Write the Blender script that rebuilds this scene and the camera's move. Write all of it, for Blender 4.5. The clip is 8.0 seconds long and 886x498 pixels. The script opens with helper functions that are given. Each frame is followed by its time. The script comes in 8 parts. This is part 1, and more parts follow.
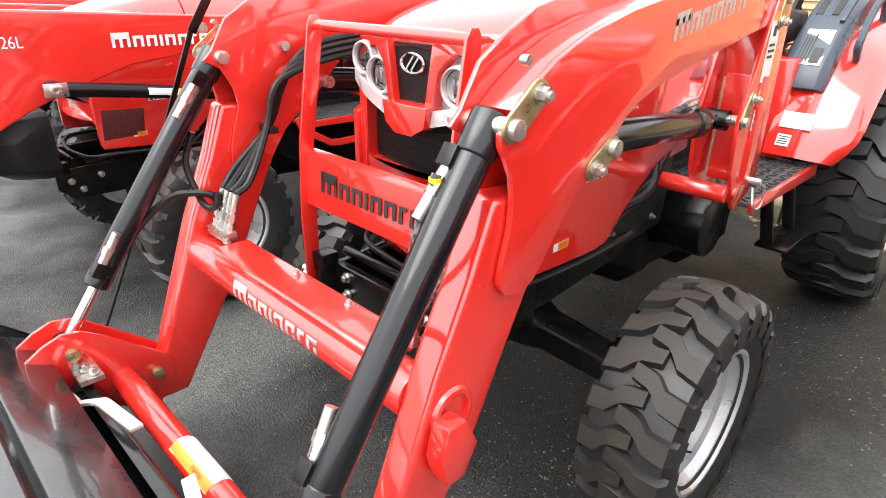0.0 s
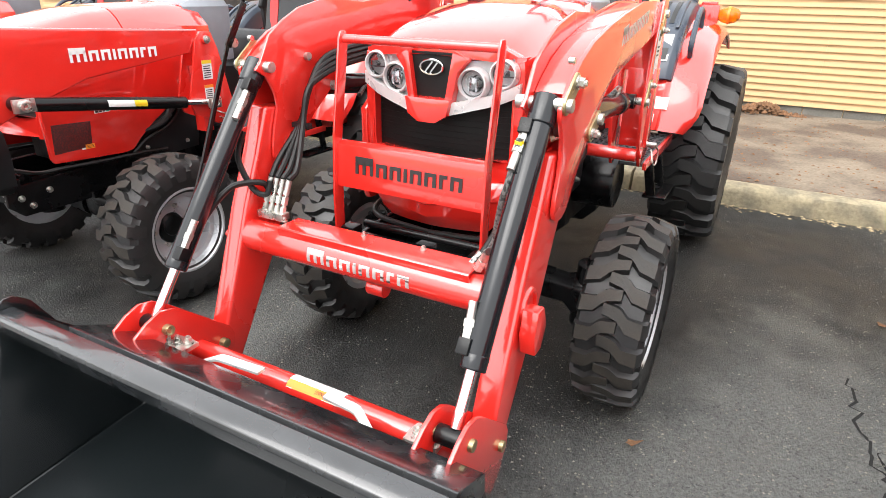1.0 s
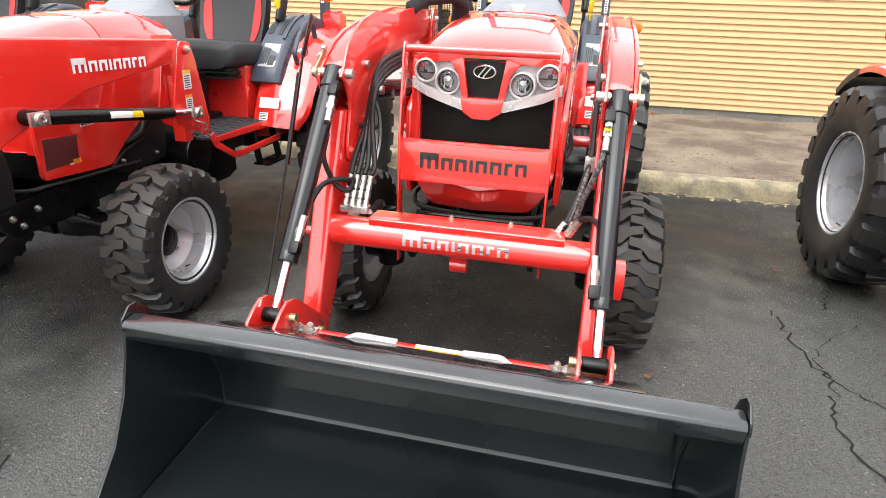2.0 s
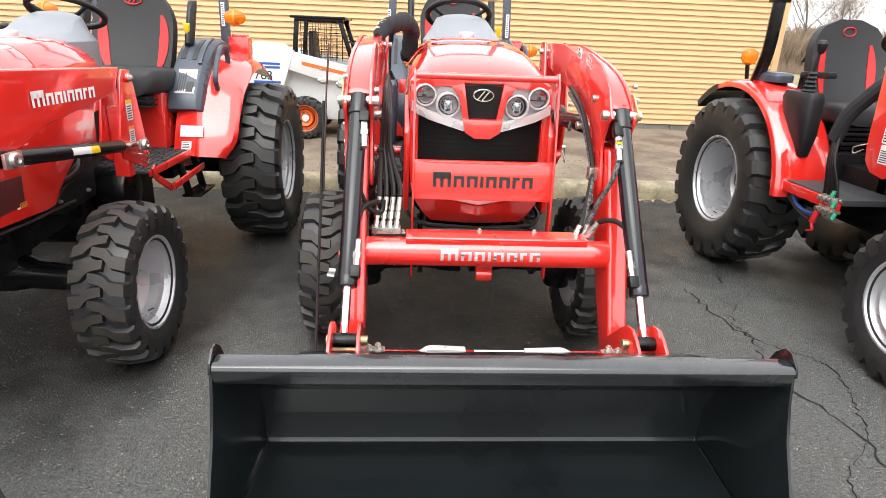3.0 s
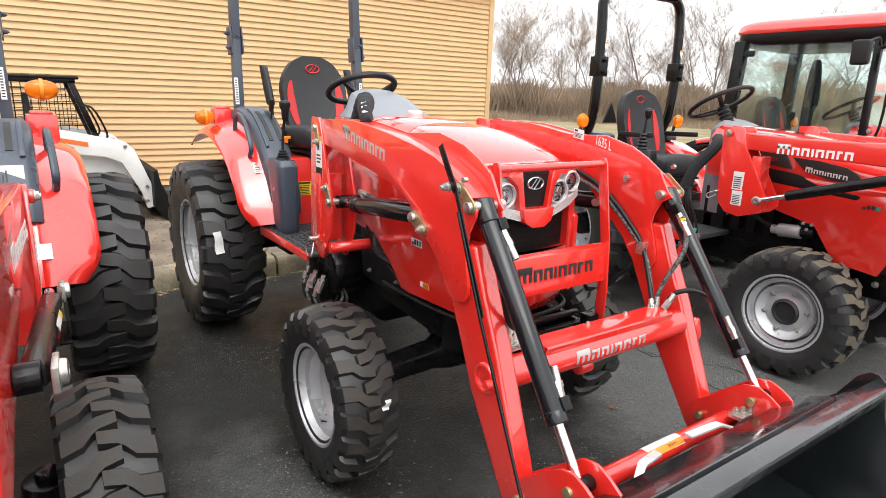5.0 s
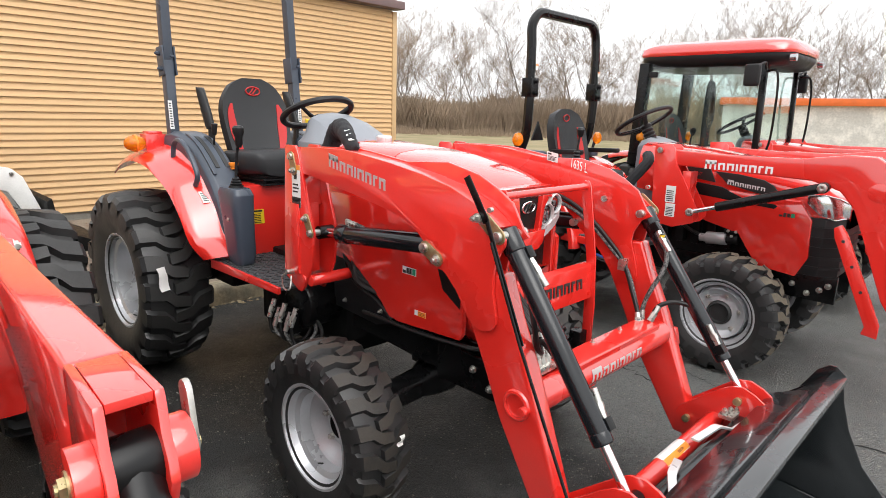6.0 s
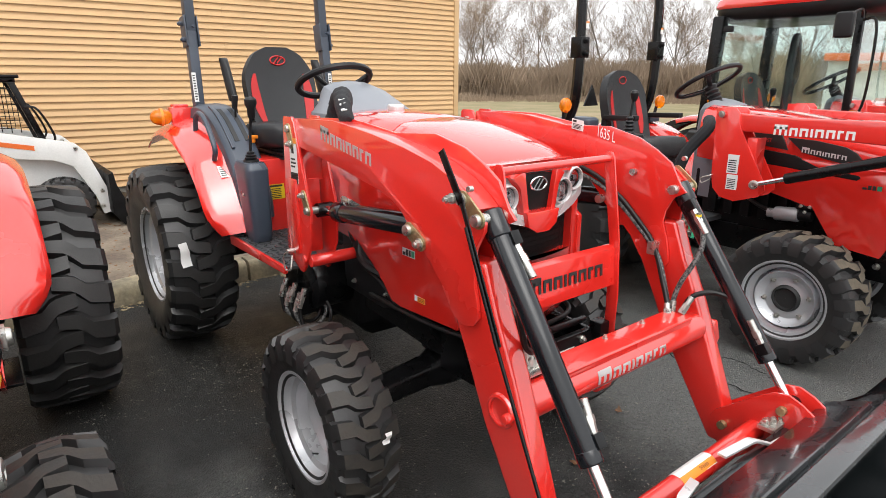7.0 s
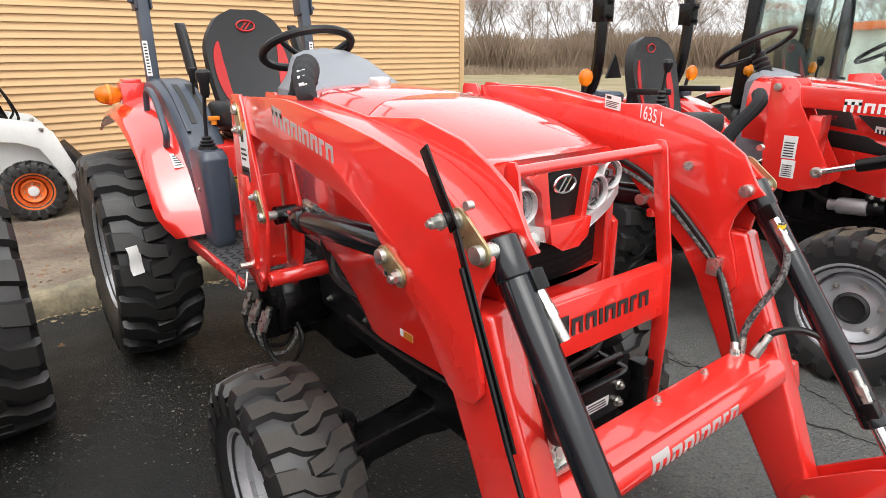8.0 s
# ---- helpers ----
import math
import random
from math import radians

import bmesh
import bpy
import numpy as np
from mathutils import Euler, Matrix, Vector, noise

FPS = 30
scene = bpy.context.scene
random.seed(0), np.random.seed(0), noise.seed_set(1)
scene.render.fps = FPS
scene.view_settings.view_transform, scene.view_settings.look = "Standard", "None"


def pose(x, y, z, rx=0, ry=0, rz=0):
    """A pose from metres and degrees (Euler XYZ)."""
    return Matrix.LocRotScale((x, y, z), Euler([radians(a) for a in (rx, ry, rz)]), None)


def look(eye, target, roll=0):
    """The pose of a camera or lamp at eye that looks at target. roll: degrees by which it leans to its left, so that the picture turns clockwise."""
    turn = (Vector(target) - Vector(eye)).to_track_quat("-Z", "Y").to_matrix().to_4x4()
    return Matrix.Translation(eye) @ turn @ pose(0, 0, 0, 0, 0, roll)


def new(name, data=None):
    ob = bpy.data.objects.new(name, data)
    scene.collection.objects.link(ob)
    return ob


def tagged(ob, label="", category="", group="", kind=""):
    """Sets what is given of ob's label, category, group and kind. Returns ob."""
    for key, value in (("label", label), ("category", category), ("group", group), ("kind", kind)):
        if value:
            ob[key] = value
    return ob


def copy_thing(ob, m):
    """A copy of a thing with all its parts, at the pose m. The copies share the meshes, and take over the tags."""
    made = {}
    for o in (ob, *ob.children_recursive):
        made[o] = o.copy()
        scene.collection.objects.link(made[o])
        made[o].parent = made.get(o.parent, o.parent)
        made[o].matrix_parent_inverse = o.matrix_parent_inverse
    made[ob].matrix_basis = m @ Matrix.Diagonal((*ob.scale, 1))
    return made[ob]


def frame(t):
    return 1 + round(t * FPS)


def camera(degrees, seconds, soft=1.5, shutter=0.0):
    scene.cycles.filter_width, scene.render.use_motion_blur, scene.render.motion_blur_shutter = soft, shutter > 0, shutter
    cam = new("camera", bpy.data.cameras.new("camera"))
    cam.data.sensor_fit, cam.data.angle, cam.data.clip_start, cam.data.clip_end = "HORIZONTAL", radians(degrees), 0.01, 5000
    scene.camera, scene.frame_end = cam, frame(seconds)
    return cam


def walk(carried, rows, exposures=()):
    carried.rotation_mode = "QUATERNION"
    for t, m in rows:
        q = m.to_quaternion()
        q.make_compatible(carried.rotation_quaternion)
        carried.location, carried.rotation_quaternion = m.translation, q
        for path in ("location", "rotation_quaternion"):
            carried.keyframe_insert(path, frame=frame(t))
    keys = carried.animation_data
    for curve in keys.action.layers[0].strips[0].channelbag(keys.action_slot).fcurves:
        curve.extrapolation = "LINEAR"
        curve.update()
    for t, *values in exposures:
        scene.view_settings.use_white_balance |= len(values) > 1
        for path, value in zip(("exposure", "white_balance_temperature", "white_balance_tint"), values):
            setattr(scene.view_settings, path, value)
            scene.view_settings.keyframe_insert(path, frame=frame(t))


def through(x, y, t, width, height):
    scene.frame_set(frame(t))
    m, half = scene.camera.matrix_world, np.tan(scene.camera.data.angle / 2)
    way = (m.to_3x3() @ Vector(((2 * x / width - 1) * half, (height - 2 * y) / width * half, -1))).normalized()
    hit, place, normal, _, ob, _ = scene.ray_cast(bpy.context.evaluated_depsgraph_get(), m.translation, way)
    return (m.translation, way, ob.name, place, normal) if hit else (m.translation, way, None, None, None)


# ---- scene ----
cam = camera(73.3, 8.0, soft=0.75)
PATH = [
    (0, (0.999, -1.421, 1.289), (-0.285, -0.123, 0.473), 1.0),
    (0.5, (0.926, -1.748, 1.289), (-0.128, -0.244, 0.497), 1.4),
    (1, (0.867, -2.044, 1.324), (0.001, -0.425, 0.532), 1.2),
    (1.2, (0.793, -2.14, 1.308), (-0.004, -0.466, 0.558), 1.0),
    (2.3, (0.175, -2.654, 1.344), (-0.095, -0.823, 0.587), 2.4),
    (2.5, (0.082, -2.7, 1.358), (-0.109, -0.856, 0.608), 2.2),
    (3, (-0.27, -2.712, 1.334), (-0.145, -0.836, 0.653), 2.4),
    (3.5, (-0.611, -2.674, 1.346), (-0.137, -0.831, 0.73), 2.5),
    (4, (-0.93, -2.562, 1.387), (-0.185, -0.797, 0.815), 2.3),
    (4.5, (-1.196, -2.275, 1.391), (-0.235, -0.611, 0.84), 2.2),
    (4.7, (-1.296, -2.179, 1.401), (-0.284, -0.536, 0.874), 2.1),
    (5.8, (-1.724, -1.776, 1.451), (-0.347, -0.4, 0.994), 1.8),
    (6, (-1.728, -1.774, 1.455), (-0.331, -0.415, 1.005), 1.7),
    (6.5, (-1.662, -1.822, 1.469), (-0.314, -0.431, 0.974), 1.4),
    (7, (-1.394, -1.801, 1.451), (-0.207, -0.289, 0.896), 0.2),
    (7.5, (-1.19, -1.664, 1.419), (-0.071, -0.119, 0.817), -0.4),
    (8, (-1.056, -1.429, 1.425), (0.095, 0.079, 0.792), -0.2),
]
walk(cam, [(t, look(eye, target, roll)) for t, eye, target, roll in PATH],
     exposures=[(0.0, 1.42), (1.0, 1.25), (2.5, 1.05), (4.0, 1.0), (4.5, 0.9), (6.0, 0.6), (6.5, 0.5), (8.0, 0.66)])

# ---- world, sun, exposure ----
world = bpy.data.worlds.new("overcast_sky")
scene.world = world
world.use_nodes = True
wn, wl = world.node_tree.nodes, world.node_tree.links
wn.clear()
sky = wn.new("ShaderNodeTexSky")
sky.sky_type = "NISHITA"
sky.sun_disc = False
sky.sun_elevation, sky.sun_rotation = radians(52), radians(200)
sky.air_density, sky.dust_density, sky.ozone_density = 1.0, 6.0, 1.0
grey = wn.new("ShaderNodeHueSaturation")
grey.inputs["Saturation"].default_value = 0.10
veil = wn.new("ShaderNodeMix")
veil.data_type = "RGBA"
veil.inputs["Factor"].default_value = 0.7
veil.inputs["B"].default_value = (9.5, 9.6, 9.8, 1)
back = wn.new("ShaderNodeBackground")
back.inputs["Strength"].default_value = 0.132
wout = wn.new("ShaderNodeOutputWorld")
wl.new(sky.outputs[0], grey.inputs["Color"])
wl.new(grey.outputs[0], veil.inputs["A"])
wl.new(veil.outputs["Result"], back.inputs["Color"])
wl.new(back.outputs[0], wout.inputs["Surface"])
sun_data = bpy.data.lights.new("sun", "SUN")
sun_data.energy, sun_data.angle, sun_data.color = 1.3, radians(60), (1, 0.98, 0.95)
sun = new("sun", sun_data)
sun.matrix_world = look((-2, -6, 14), (0, 0.5, 0))


# ---- materials ----
def mat(name, colour, rough=0.5, metal=0.0, vary=0.12, scale=8.0, fine=60.0, bump=0.0, second=None, coat=0.0, mix=(0.45, 0.62), random_tint=0.0, spec=0.5):
    """A procedural material: two scales of noise on colour and roughness, fine relief."""
    m = bpy.data.materials.new(name)
    m.use_nodes = True
    n, l = m.node_tree.nodes, m.node_tree.links
    b = n["Principled BSDF"]
    b.inputs["Metallic"].default_value = metal
    b.inputs["Specular IOR Level"].default_value = spec
    b.inputs["Coat Weight"].default_value = coat
    b.inputs["Coat Roughness"].default_value = 0.05
    b.inputs["Coat IOR"].default_value = 1.5 + 0.4 * coat
    co = n.new("ShaderNodeTexCoord")
    big, small = n.new("ShaderNodeTexNoise"), n.new("ShaderNodeTexNoise")
    big.inputs["Scale"].default_value, small.inputs["Scale"].default_value = scale, fine
    big.inputs["Detail"].default_value, small.inputs["Detail"].default_value = 6, 3
    l.new(co.outputs["Object"], big.inputs["Vector"])
    l.new(co.outputs["Object"], small.inputs["Vector"])
    ramp = n.new("ShaderNodeValToRGB")
    ramp.color_ramp.elements[0].position, ramp.color_ramp.elements[1].position = mix
    dark = second or tuple(c * (1 - vary) for c in colour)
    ramp.color_ramp.elements[0].color, ramp.color_ramp.elements[1].color = (*dark, 1), (*colour, 1)
    l.new(big.outputs["Fac"], ramp.inputs["Fac"])
    tint = n.new("ShaderNodeMix")
    tint.data_type, tint.blend_type = "RGBA", "MULTIPLY"
    tint.inputs["Factor"].default_value = min(1.0, vary * 2)
    shade = n.new("ShaderNodeMapRange")
    shade.inputs["From Min"].default_value, shade.inputs["From Max"].default_value = 0.3, 0.7
    shade.inputs["To Min"].default_value, shade.inputs["To Max"].default_value = 0.75, 1.1
    l.new(small.outputs["Fac"], shade.inputs["Value"])
    l.new(ramp.outputs["Color"], tint.inputs["A"])
    l.new(shade.outputs["Result"], tint.inputs["B"])
    last = tint.outputs["Result"]
    if random_tint:
        info = n.new("ShaderNodeObjectInfo")
        spread = n.new("ShaderNodeMapRange")
        spread.inputs["To Min"].default_value, spread.inputs["To Max"].default_value = 1 - random_tint, 1 + random_tint
        l.new(info.outputs["Random"], spread.inputs["Value"])
        each = n.new("ShaderNodeMix")
        each.data_type, each.blend_type = "RGBA", "MULTIPLY"
        each.inputs["Factor"].default_value = 1
        l.new(last, each.inputs["A"])
        l.new(spread.outputs["Result"], each.inputs["B"])
        last = each.outputs["Result"]
    l.new(last, b.inputs["Base Color"])
    r = n.new("ShaderNodeMapRange")
    r.inputs["From Min"].default_value, r.inputs["From Max"].default_value = 0.3, 0.7
    r.inputs["To Min"].default_value, r.inputs["To Max"].default_value = max(0.02, rough - 0.08), min(1, rough + 0.1)
    l.new(big.outputs["Fac"], r.inputs["Value"])
    l.new(r.outputs["Result"], b.inputs["Roughness"])
    if bump:
        bp = n.new("ShaderNodeBump")
        bp.inputs["Strength"].default_value, bp.inputs["Distance"].default_value = bump, 0.004
        l.new(small.outputs["Fac"], bp.inputs["Height"])
        l.new(bp.outputs["Normal"], b.inputs["Normal"])
    return m


RED = mat("red_paint", (0.76, 0.026, 0.018), 0.26, vary=0.06, scale=1.5, fine=220, coat=0.9, bump=0.014)
RED_PLASTIC = mat("red_hood_paint", (0.76, 0.025, 0.017), 0.20, vary=0.04, scale=1.2, fine=160, coat=1.0)
BLACK = mat("black_paint", (0.005, 0.005, 0.0055), 0.25, vary=0.25, scale=5, fine=90, bump=0.03, spec=0.3)
CYLINDER = mat("cylinder_black_paint", (0.008, 0.0095, 0.012), 0.17, vary=0.2, scale=6, fine=120, bump=0.02, spec=0.55)
BUCKET = mat("bucket_black_paint", (0.0045, 0.006, 0.007), 0.20, vary=0.3, scale=3, fine=45, bump=0.03, second=(0.009, 0.0115, 0.0125), mix=(0.5, 0.75), spec=0.42, coat=0.25)
# bucket black made paler and glossier, the sky's reflection put into its tone
SKYLIT_BLACK = mat("skylit_black_paint", (0.017, 0.019, 0.022), 0.24, vary=0.35, scale=9, fine=60, bump=0.03, second=(0.008, 0.0095, 0.011), mix=(0.4, 0.7), spec=0.8, coat=0.5)
SOOT = mat("black_casting", (0.007, 0.007, 0.0075), 0.5, spec=0.2, vary=0.4, scale=14, fine=80, bump=0.25)
PLASTIC = mat("black_plastic", (0.011, 0.011, 0.012), 0.42, spec=0.35, vary=0.15, scale=10, fine=250, bump=0.08)
GREY_PLASTIC = mat("blue_grey_plastic", (0.05, 0.063, 0.086), 0.33, vary=0.1, scale=6, fine=300, bump=0.06)
DASH = mat("grey_dash_plastic", (0.22, 0.235, 0.26), 0.42, vary=0.08, scale=7, fine=300, bump=0.06)
RUBBER = mat("tyre_rubber", (0.015, 0.015, 0.016), 0.46, vary=0.3, scale=9, fine=70, bump=0.2, second=(0.020, 0.0195, 0.019), mix=(0.4, 0.7), spec=0.6)
LUG = mat("dusty_tread_rubber", (0.036, 0.0305, 0.024), 0.6, vary=0.3, scale=16, fine=90, bump=0.3, second=(0.019, 0.0175, 0.0155), mix=(0.3, 0.62))
LUG_REAR = mat("rear_tread_rubber", (0.017, 0.017, 0.0165), 0.5, vary=0.3, scale=10, fine=80, bump=0.25, second=(0.020, 0.019, 0.018), mix=(0.4, 0.7))
LUG_PALE = mat("mud_dried_tread", (0.125, 0.105, 0.075), 0.85, vary=0.3, scale=14, fine=80, bump=0.35, second=(0.085, 0.071, 0.052), mix=(0.3, 0.62))
RIM = mat("silver_rim_paint", (0.54, 0.55, 0.57), 0.30, metal=0.45, vary=0.07, scale=6, fine=140)
CHROME = mat("chrome", (0.82, 0.82, 0.83), 0.1, metal=1.0, vary=0.04, scale=20, fine=200)
ZINC = mat("zinc_plated_steel", (0.62, 0.61, 0.57), 0.3, metal=0.9, vary=0.15, scale=40, fine=200)
YZINC = mat("yellow_zinc", (0.48, 0.40, 0.22), 0.34, metal=0.8, vary=0.2, scale=50, fine=200)
SILVER = mat("silver_plastic", (0.72, 0.72, 0.72), 0.28, metal=0.4, vary=0.05, scale=8, fine=150)
SILVER_DULL = mat("grey_lamp_housing", (0.38, 0.38, 0.39), 0.3, metal=0.4, vary=0.06, scale=8, fine=150)
WORD = mat("silver_decal", (0.46, 0.43, 0.42), 0.4, metal=0.2, vary=0.06, scale=30, fine=200)
WHITE = mat("white_decal", (0.78, 0.78, 0.76), 0.4, vary=0.05, scale=30, fine=200)
YELLOW = mat("yellow_decal", (0.80, 0.55, 0.02), 0.4, vary=0.05, scale=30, fine=200)
ORANGE = mat("orange_decal", (0.85, 0.26, 0.02), 0.4, vary=0.05, scale=30, fine=200)
INK = mat("black_ink", (0.02, 0.02, 0.02), 0.5, vary=0.1)
GREEN = mat("green_plastic", (0.02, 0.32, 0.16), 0.4, vary=0.1)
BLUE = mat("blue_decal", (0.03, 0.10, 0.42), 0.4, vary=0.1)
HOSE = mat("black_hose_rubber", (0.009, 0.009, 0.009), 0.42, spec=0.35, vary=0.2, scale=30, fine=200, bump=0.15)
RED_MESH = mat("red_perforated_mesh", (0.16, 0.010, 0.008), 0.6, vary=0.5, scale=200, fine=500, bump=0.5, second=(0.05, 0.006, 0.005))
SEAT = mat("black_vinyl", (0.024, 0.025, 0.027), 0.5, spec=0.4, vary=0.15, scale=12, fine=320, bump=0.2)
SEAT_RED = mat("red_vinyl", (0.50, 0.014, 0.014), 0.45, vary=0.1, scale=12, fine=320, bump=0.15)
BRAID = mat("grey_braided_hose", (0.16, 0.16, 0.155), 0.5, vary=0.5, scale=120, fine=500, bump=0.2, second=(0.03, 0.03, 0.03), mix=(0.46, 0.54))
CLOTH = mat("black_fleece", (0.02, 0.021, 0.024), 0.9, vary=0.3, scale=20, fine=300, bump=0.4)
GRILLE = mat("black_grille_mesh", (0.006, 0.006, 0.006), 0.5, spec=0.25, vary=0.2, scale=60, fine=400, bump=0.3)
MAT_TREAD = mat("step_rubber", (0.05, 0.052, 0.056), 0.6, vary=0.25, scale=10, fine=120, bump=0.2)
KERB = mat("weathered_kerb", (0.35, 0.295, 0.19), 0.85, vary=0.4, scale=7, fine=45, bump=0.9, second=(0.19, 0.165, 0.115), mix=(0.38, 0.60))
SIDING = mat("tan_vinyl_siding", (0.61, 0.385, 0.182), 0.5, vary=0.06, scale=1.2, fine=45, bump=0.06, random_tint=0.025)
TRIM_TAN = mat("tan_corner_trim", (0.58, 0.38, 0.19), 0.5, vary=0.08, scale=3, fine=60)
EAVE = mat("brown_eave_metal", (0.16, 0.10, 0.10), 0.45, vary=0.1, scale=5, fine=60)
BLOCK = mat("grey_foundation_block", (0.20, 0.19, 0.165), 0.9, vary=0.25, scale=4, fine=50, bump=0.5)
DIRT = mat("packed_dirt", (0.215, 0.175, 0.13), 0.92, vary=0.45, scale=2.2, fine=42, bump=1.0, second=(0.11, 0.082, 0.062), mix=(0.40, 0.60))
STONE = mat("pale_grit", (0.27, 0.26, 0.22), 0.8, vary=0.4, scale=40, fine=200, random_tint=0.0)
LEAF = mat("dry_leaf", (0.26, 0.13, 0.06), 0.8, vary=0.4, scale=20, fine=120)
LITTER = mat("straw_litter", (0.40, 0.31, 0.18), 0.85, vary=0.4, scale=20, fine=120)
BOBWHITE = mat("white_machine_paint", (0.74, 0.74, 0.72), 0.35, vary=0.1, scale=3, fine=80, coat=0.2)
BOBORANGE = mat("orange_machine_paint", (0.78, 0.16, 0.03), 0.4, vary=0.1, scale=3, fine=80)
BARK = mat("grey_brown_bark", (0.22, 0.19, 0.16), 0.9, vary=0.3, scale=2, fine=20, bump=0.4)
TWIG = mat("brown_twigs", (0.32, 0.24, 0.17), 0.9, vary=0.3, scale=0.25, fine=8, second=(0.22, 0.16, 0.11))
LIMEBLOCK = mat("pale_split_block", (0.78, 0.75, 0.70), 0.9, vary=0.25, scale=1.5, fine=12, bump=0.6)
CRACK = mat("crack_filler", (0.010, 0.010, 0.010), 0.9, vary=0.3, scale=20)


def asphalt():
    m = bpy.data.materials.new("damp_shaded_asphalt")
    m.use_nodes = True
    n, l = m.node_tree.nodes, m.node_tree.links
    b = n["Principled BSDF"]
    b.inputs["Specular IOR Level"].default_value = 0.4
    co = n.new("ShaderNodeTexCoord")

    def tex(kind, scale, detail=4):
        t = n.new(kind)
        t.inputs["Scale"].default_value = scale
        if "Detail" in t.inputs:
            t.inputs["Detail"].default_value = detail
        l.new(co.outputs["Object"], t.inputs["Vector"])
        return t

    def ramp(src, a, c0, c, c1):
        r = n.new("ShaderNodeValToRGB")
        r.color_ramp.elements[0].position, r.color_ramp.elements[1].position = a, c
        r.color_ramp.elements[0].color, r.color_ramp.elements[1].color = c0, c1
        l.new(src, r.inputs["Fac"])
        return r

    patch = tex("ShaderNodeTexNoise", 0.9, 6)
    stain = tex("ShaderNodeTexNoise", 3.5, 6)
    mottle = tex("ShaderNodeTexNoise", 75, 6)
    grain = tex("ShaderNodeTexVoronoi", 120)
    speck = tex("ShaderNodeTexVoronoi", 48)
    # near-black stall tone: dampness plus the tractors' shade put into the colour
    damp_shade = ramp(patch.outputs["Fac"], 0.36, (0.0024, 0.0026, 0.0027, 1), 0.68, (0.0095, 0.0101, 0.0103, 1))
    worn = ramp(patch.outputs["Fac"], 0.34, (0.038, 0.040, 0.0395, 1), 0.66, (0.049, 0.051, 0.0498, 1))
    # driving lane before the row is dry and worn; stalls hold damp and painted shade
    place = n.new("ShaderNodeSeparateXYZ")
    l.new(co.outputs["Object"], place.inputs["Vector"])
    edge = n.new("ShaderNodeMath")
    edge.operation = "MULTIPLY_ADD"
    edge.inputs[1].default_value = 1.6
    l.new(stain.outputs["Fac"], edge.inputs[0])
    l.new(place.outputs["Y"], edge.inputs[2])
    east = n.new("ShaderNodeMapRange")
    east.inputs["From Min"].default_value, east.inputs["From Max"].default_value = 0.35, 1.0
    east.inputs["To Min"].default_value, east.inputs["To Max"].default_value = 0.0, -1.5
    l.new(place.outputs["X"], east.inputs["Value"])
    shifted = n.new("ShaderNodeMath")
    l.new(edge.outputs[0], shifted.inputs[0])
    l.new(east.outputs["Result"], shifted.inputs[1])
    # a paler strip runs back between the two nearest stalls
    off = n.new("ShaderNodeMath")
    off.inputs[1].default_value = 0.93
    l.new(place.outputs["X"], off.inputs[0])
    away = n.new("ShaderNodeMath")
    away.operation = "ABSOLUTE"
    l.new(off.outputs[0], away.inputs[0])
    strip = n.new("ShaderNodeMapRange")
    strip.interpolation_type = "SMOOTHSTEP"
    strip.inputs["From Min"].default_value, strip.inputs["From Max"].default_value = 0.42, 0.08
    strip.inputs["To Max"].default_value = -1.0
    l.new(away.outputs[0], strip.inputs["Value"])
    both_pale = n.new("ShaderNodeMath")
    l.new(shifted.outputs[0], both_pale.inputs[0])
    l.new(strip.outputs["Result"], both_pale.inputs[1])
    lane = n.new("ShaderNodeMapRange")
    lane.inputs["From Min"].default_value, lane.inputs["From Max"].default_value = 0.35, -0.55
    l.new(both_pale.outputs[0], lane.inputs["Value"])
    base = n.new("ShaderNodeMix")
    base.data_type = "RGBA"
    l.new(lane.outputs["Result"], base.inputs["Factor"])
    l.new(damp_shade.outputs["Color"], base.inputs["A"])
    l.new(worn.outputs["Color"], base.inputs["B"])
    grains = ramp(grain.outputs["Color"], 0.30, (0.14, 0.14, 0.14, 1), 0.8, (2.4, 2.38, 2.34, 1))
    blots = ramp(mottle.outputs["Fac"], 0.36, (0.72, 0.72, 0.72, 1), 0.64, (1.2, 1.2, 1.19, 1))
    mul = n.new("ShaderNodeMix")
    mul.data_type, mul.blend_type = "RGBA", "MULTIPLY"
    mul.inputs["Factor"].default_value = 1
    l.new(base.outputs["Result"], mul.inputs["A"])
    l.new(grains.outputs["Color"], mul.inputs["B"])
    mul2 = n.new("ShaderNodeMix")
    mul2.data_type, mul2.blend_type = "RGBA", "MULTIPLY"
    mul2.inputs["Factor"].default_value = 1
    l.new(mul.outputs["Result"], mul2.inputs["A"])
    l.new(blots.outputs["Color"], mul2.inputs["B"])
    chips = ramp(speck.outputs["Color"], 0.80, (0, 0, 0, 1), 0.84, (1, 1, 1, 1))
    near = ramp(speck.outputs["Distance"], 0.14, (1, 1, 1, 1), 0.22, (0, 0, 0, 1))
    both = n.new("ShaderNodeMath")
    both.operation = "MULTIPLY"
    l.new(chips.outputs["Color"], both.inputs[0])
    l.new(near.outputs["Color"], both.inputs[1])
    pale = n.new("ShaderNodeMix")
    pale.data_type = "RGBA"
    pale.inputs["B"].default_value = (0.34, 0.33, 0.30, 1)
    l.new(both.outputs[0], pale.inputs["Factor"])
    l.new(mul2.outputs["Result"], pale.inputs["A"])
    l.new(pale.outputs["Result"], b.inputs["Base Color"])
    wet = n.new("ShaderNodeMapRange")
    wet.inputs["From Min"].default_value, wet.inputs["From Max"].default_value = 0.35, 0.68
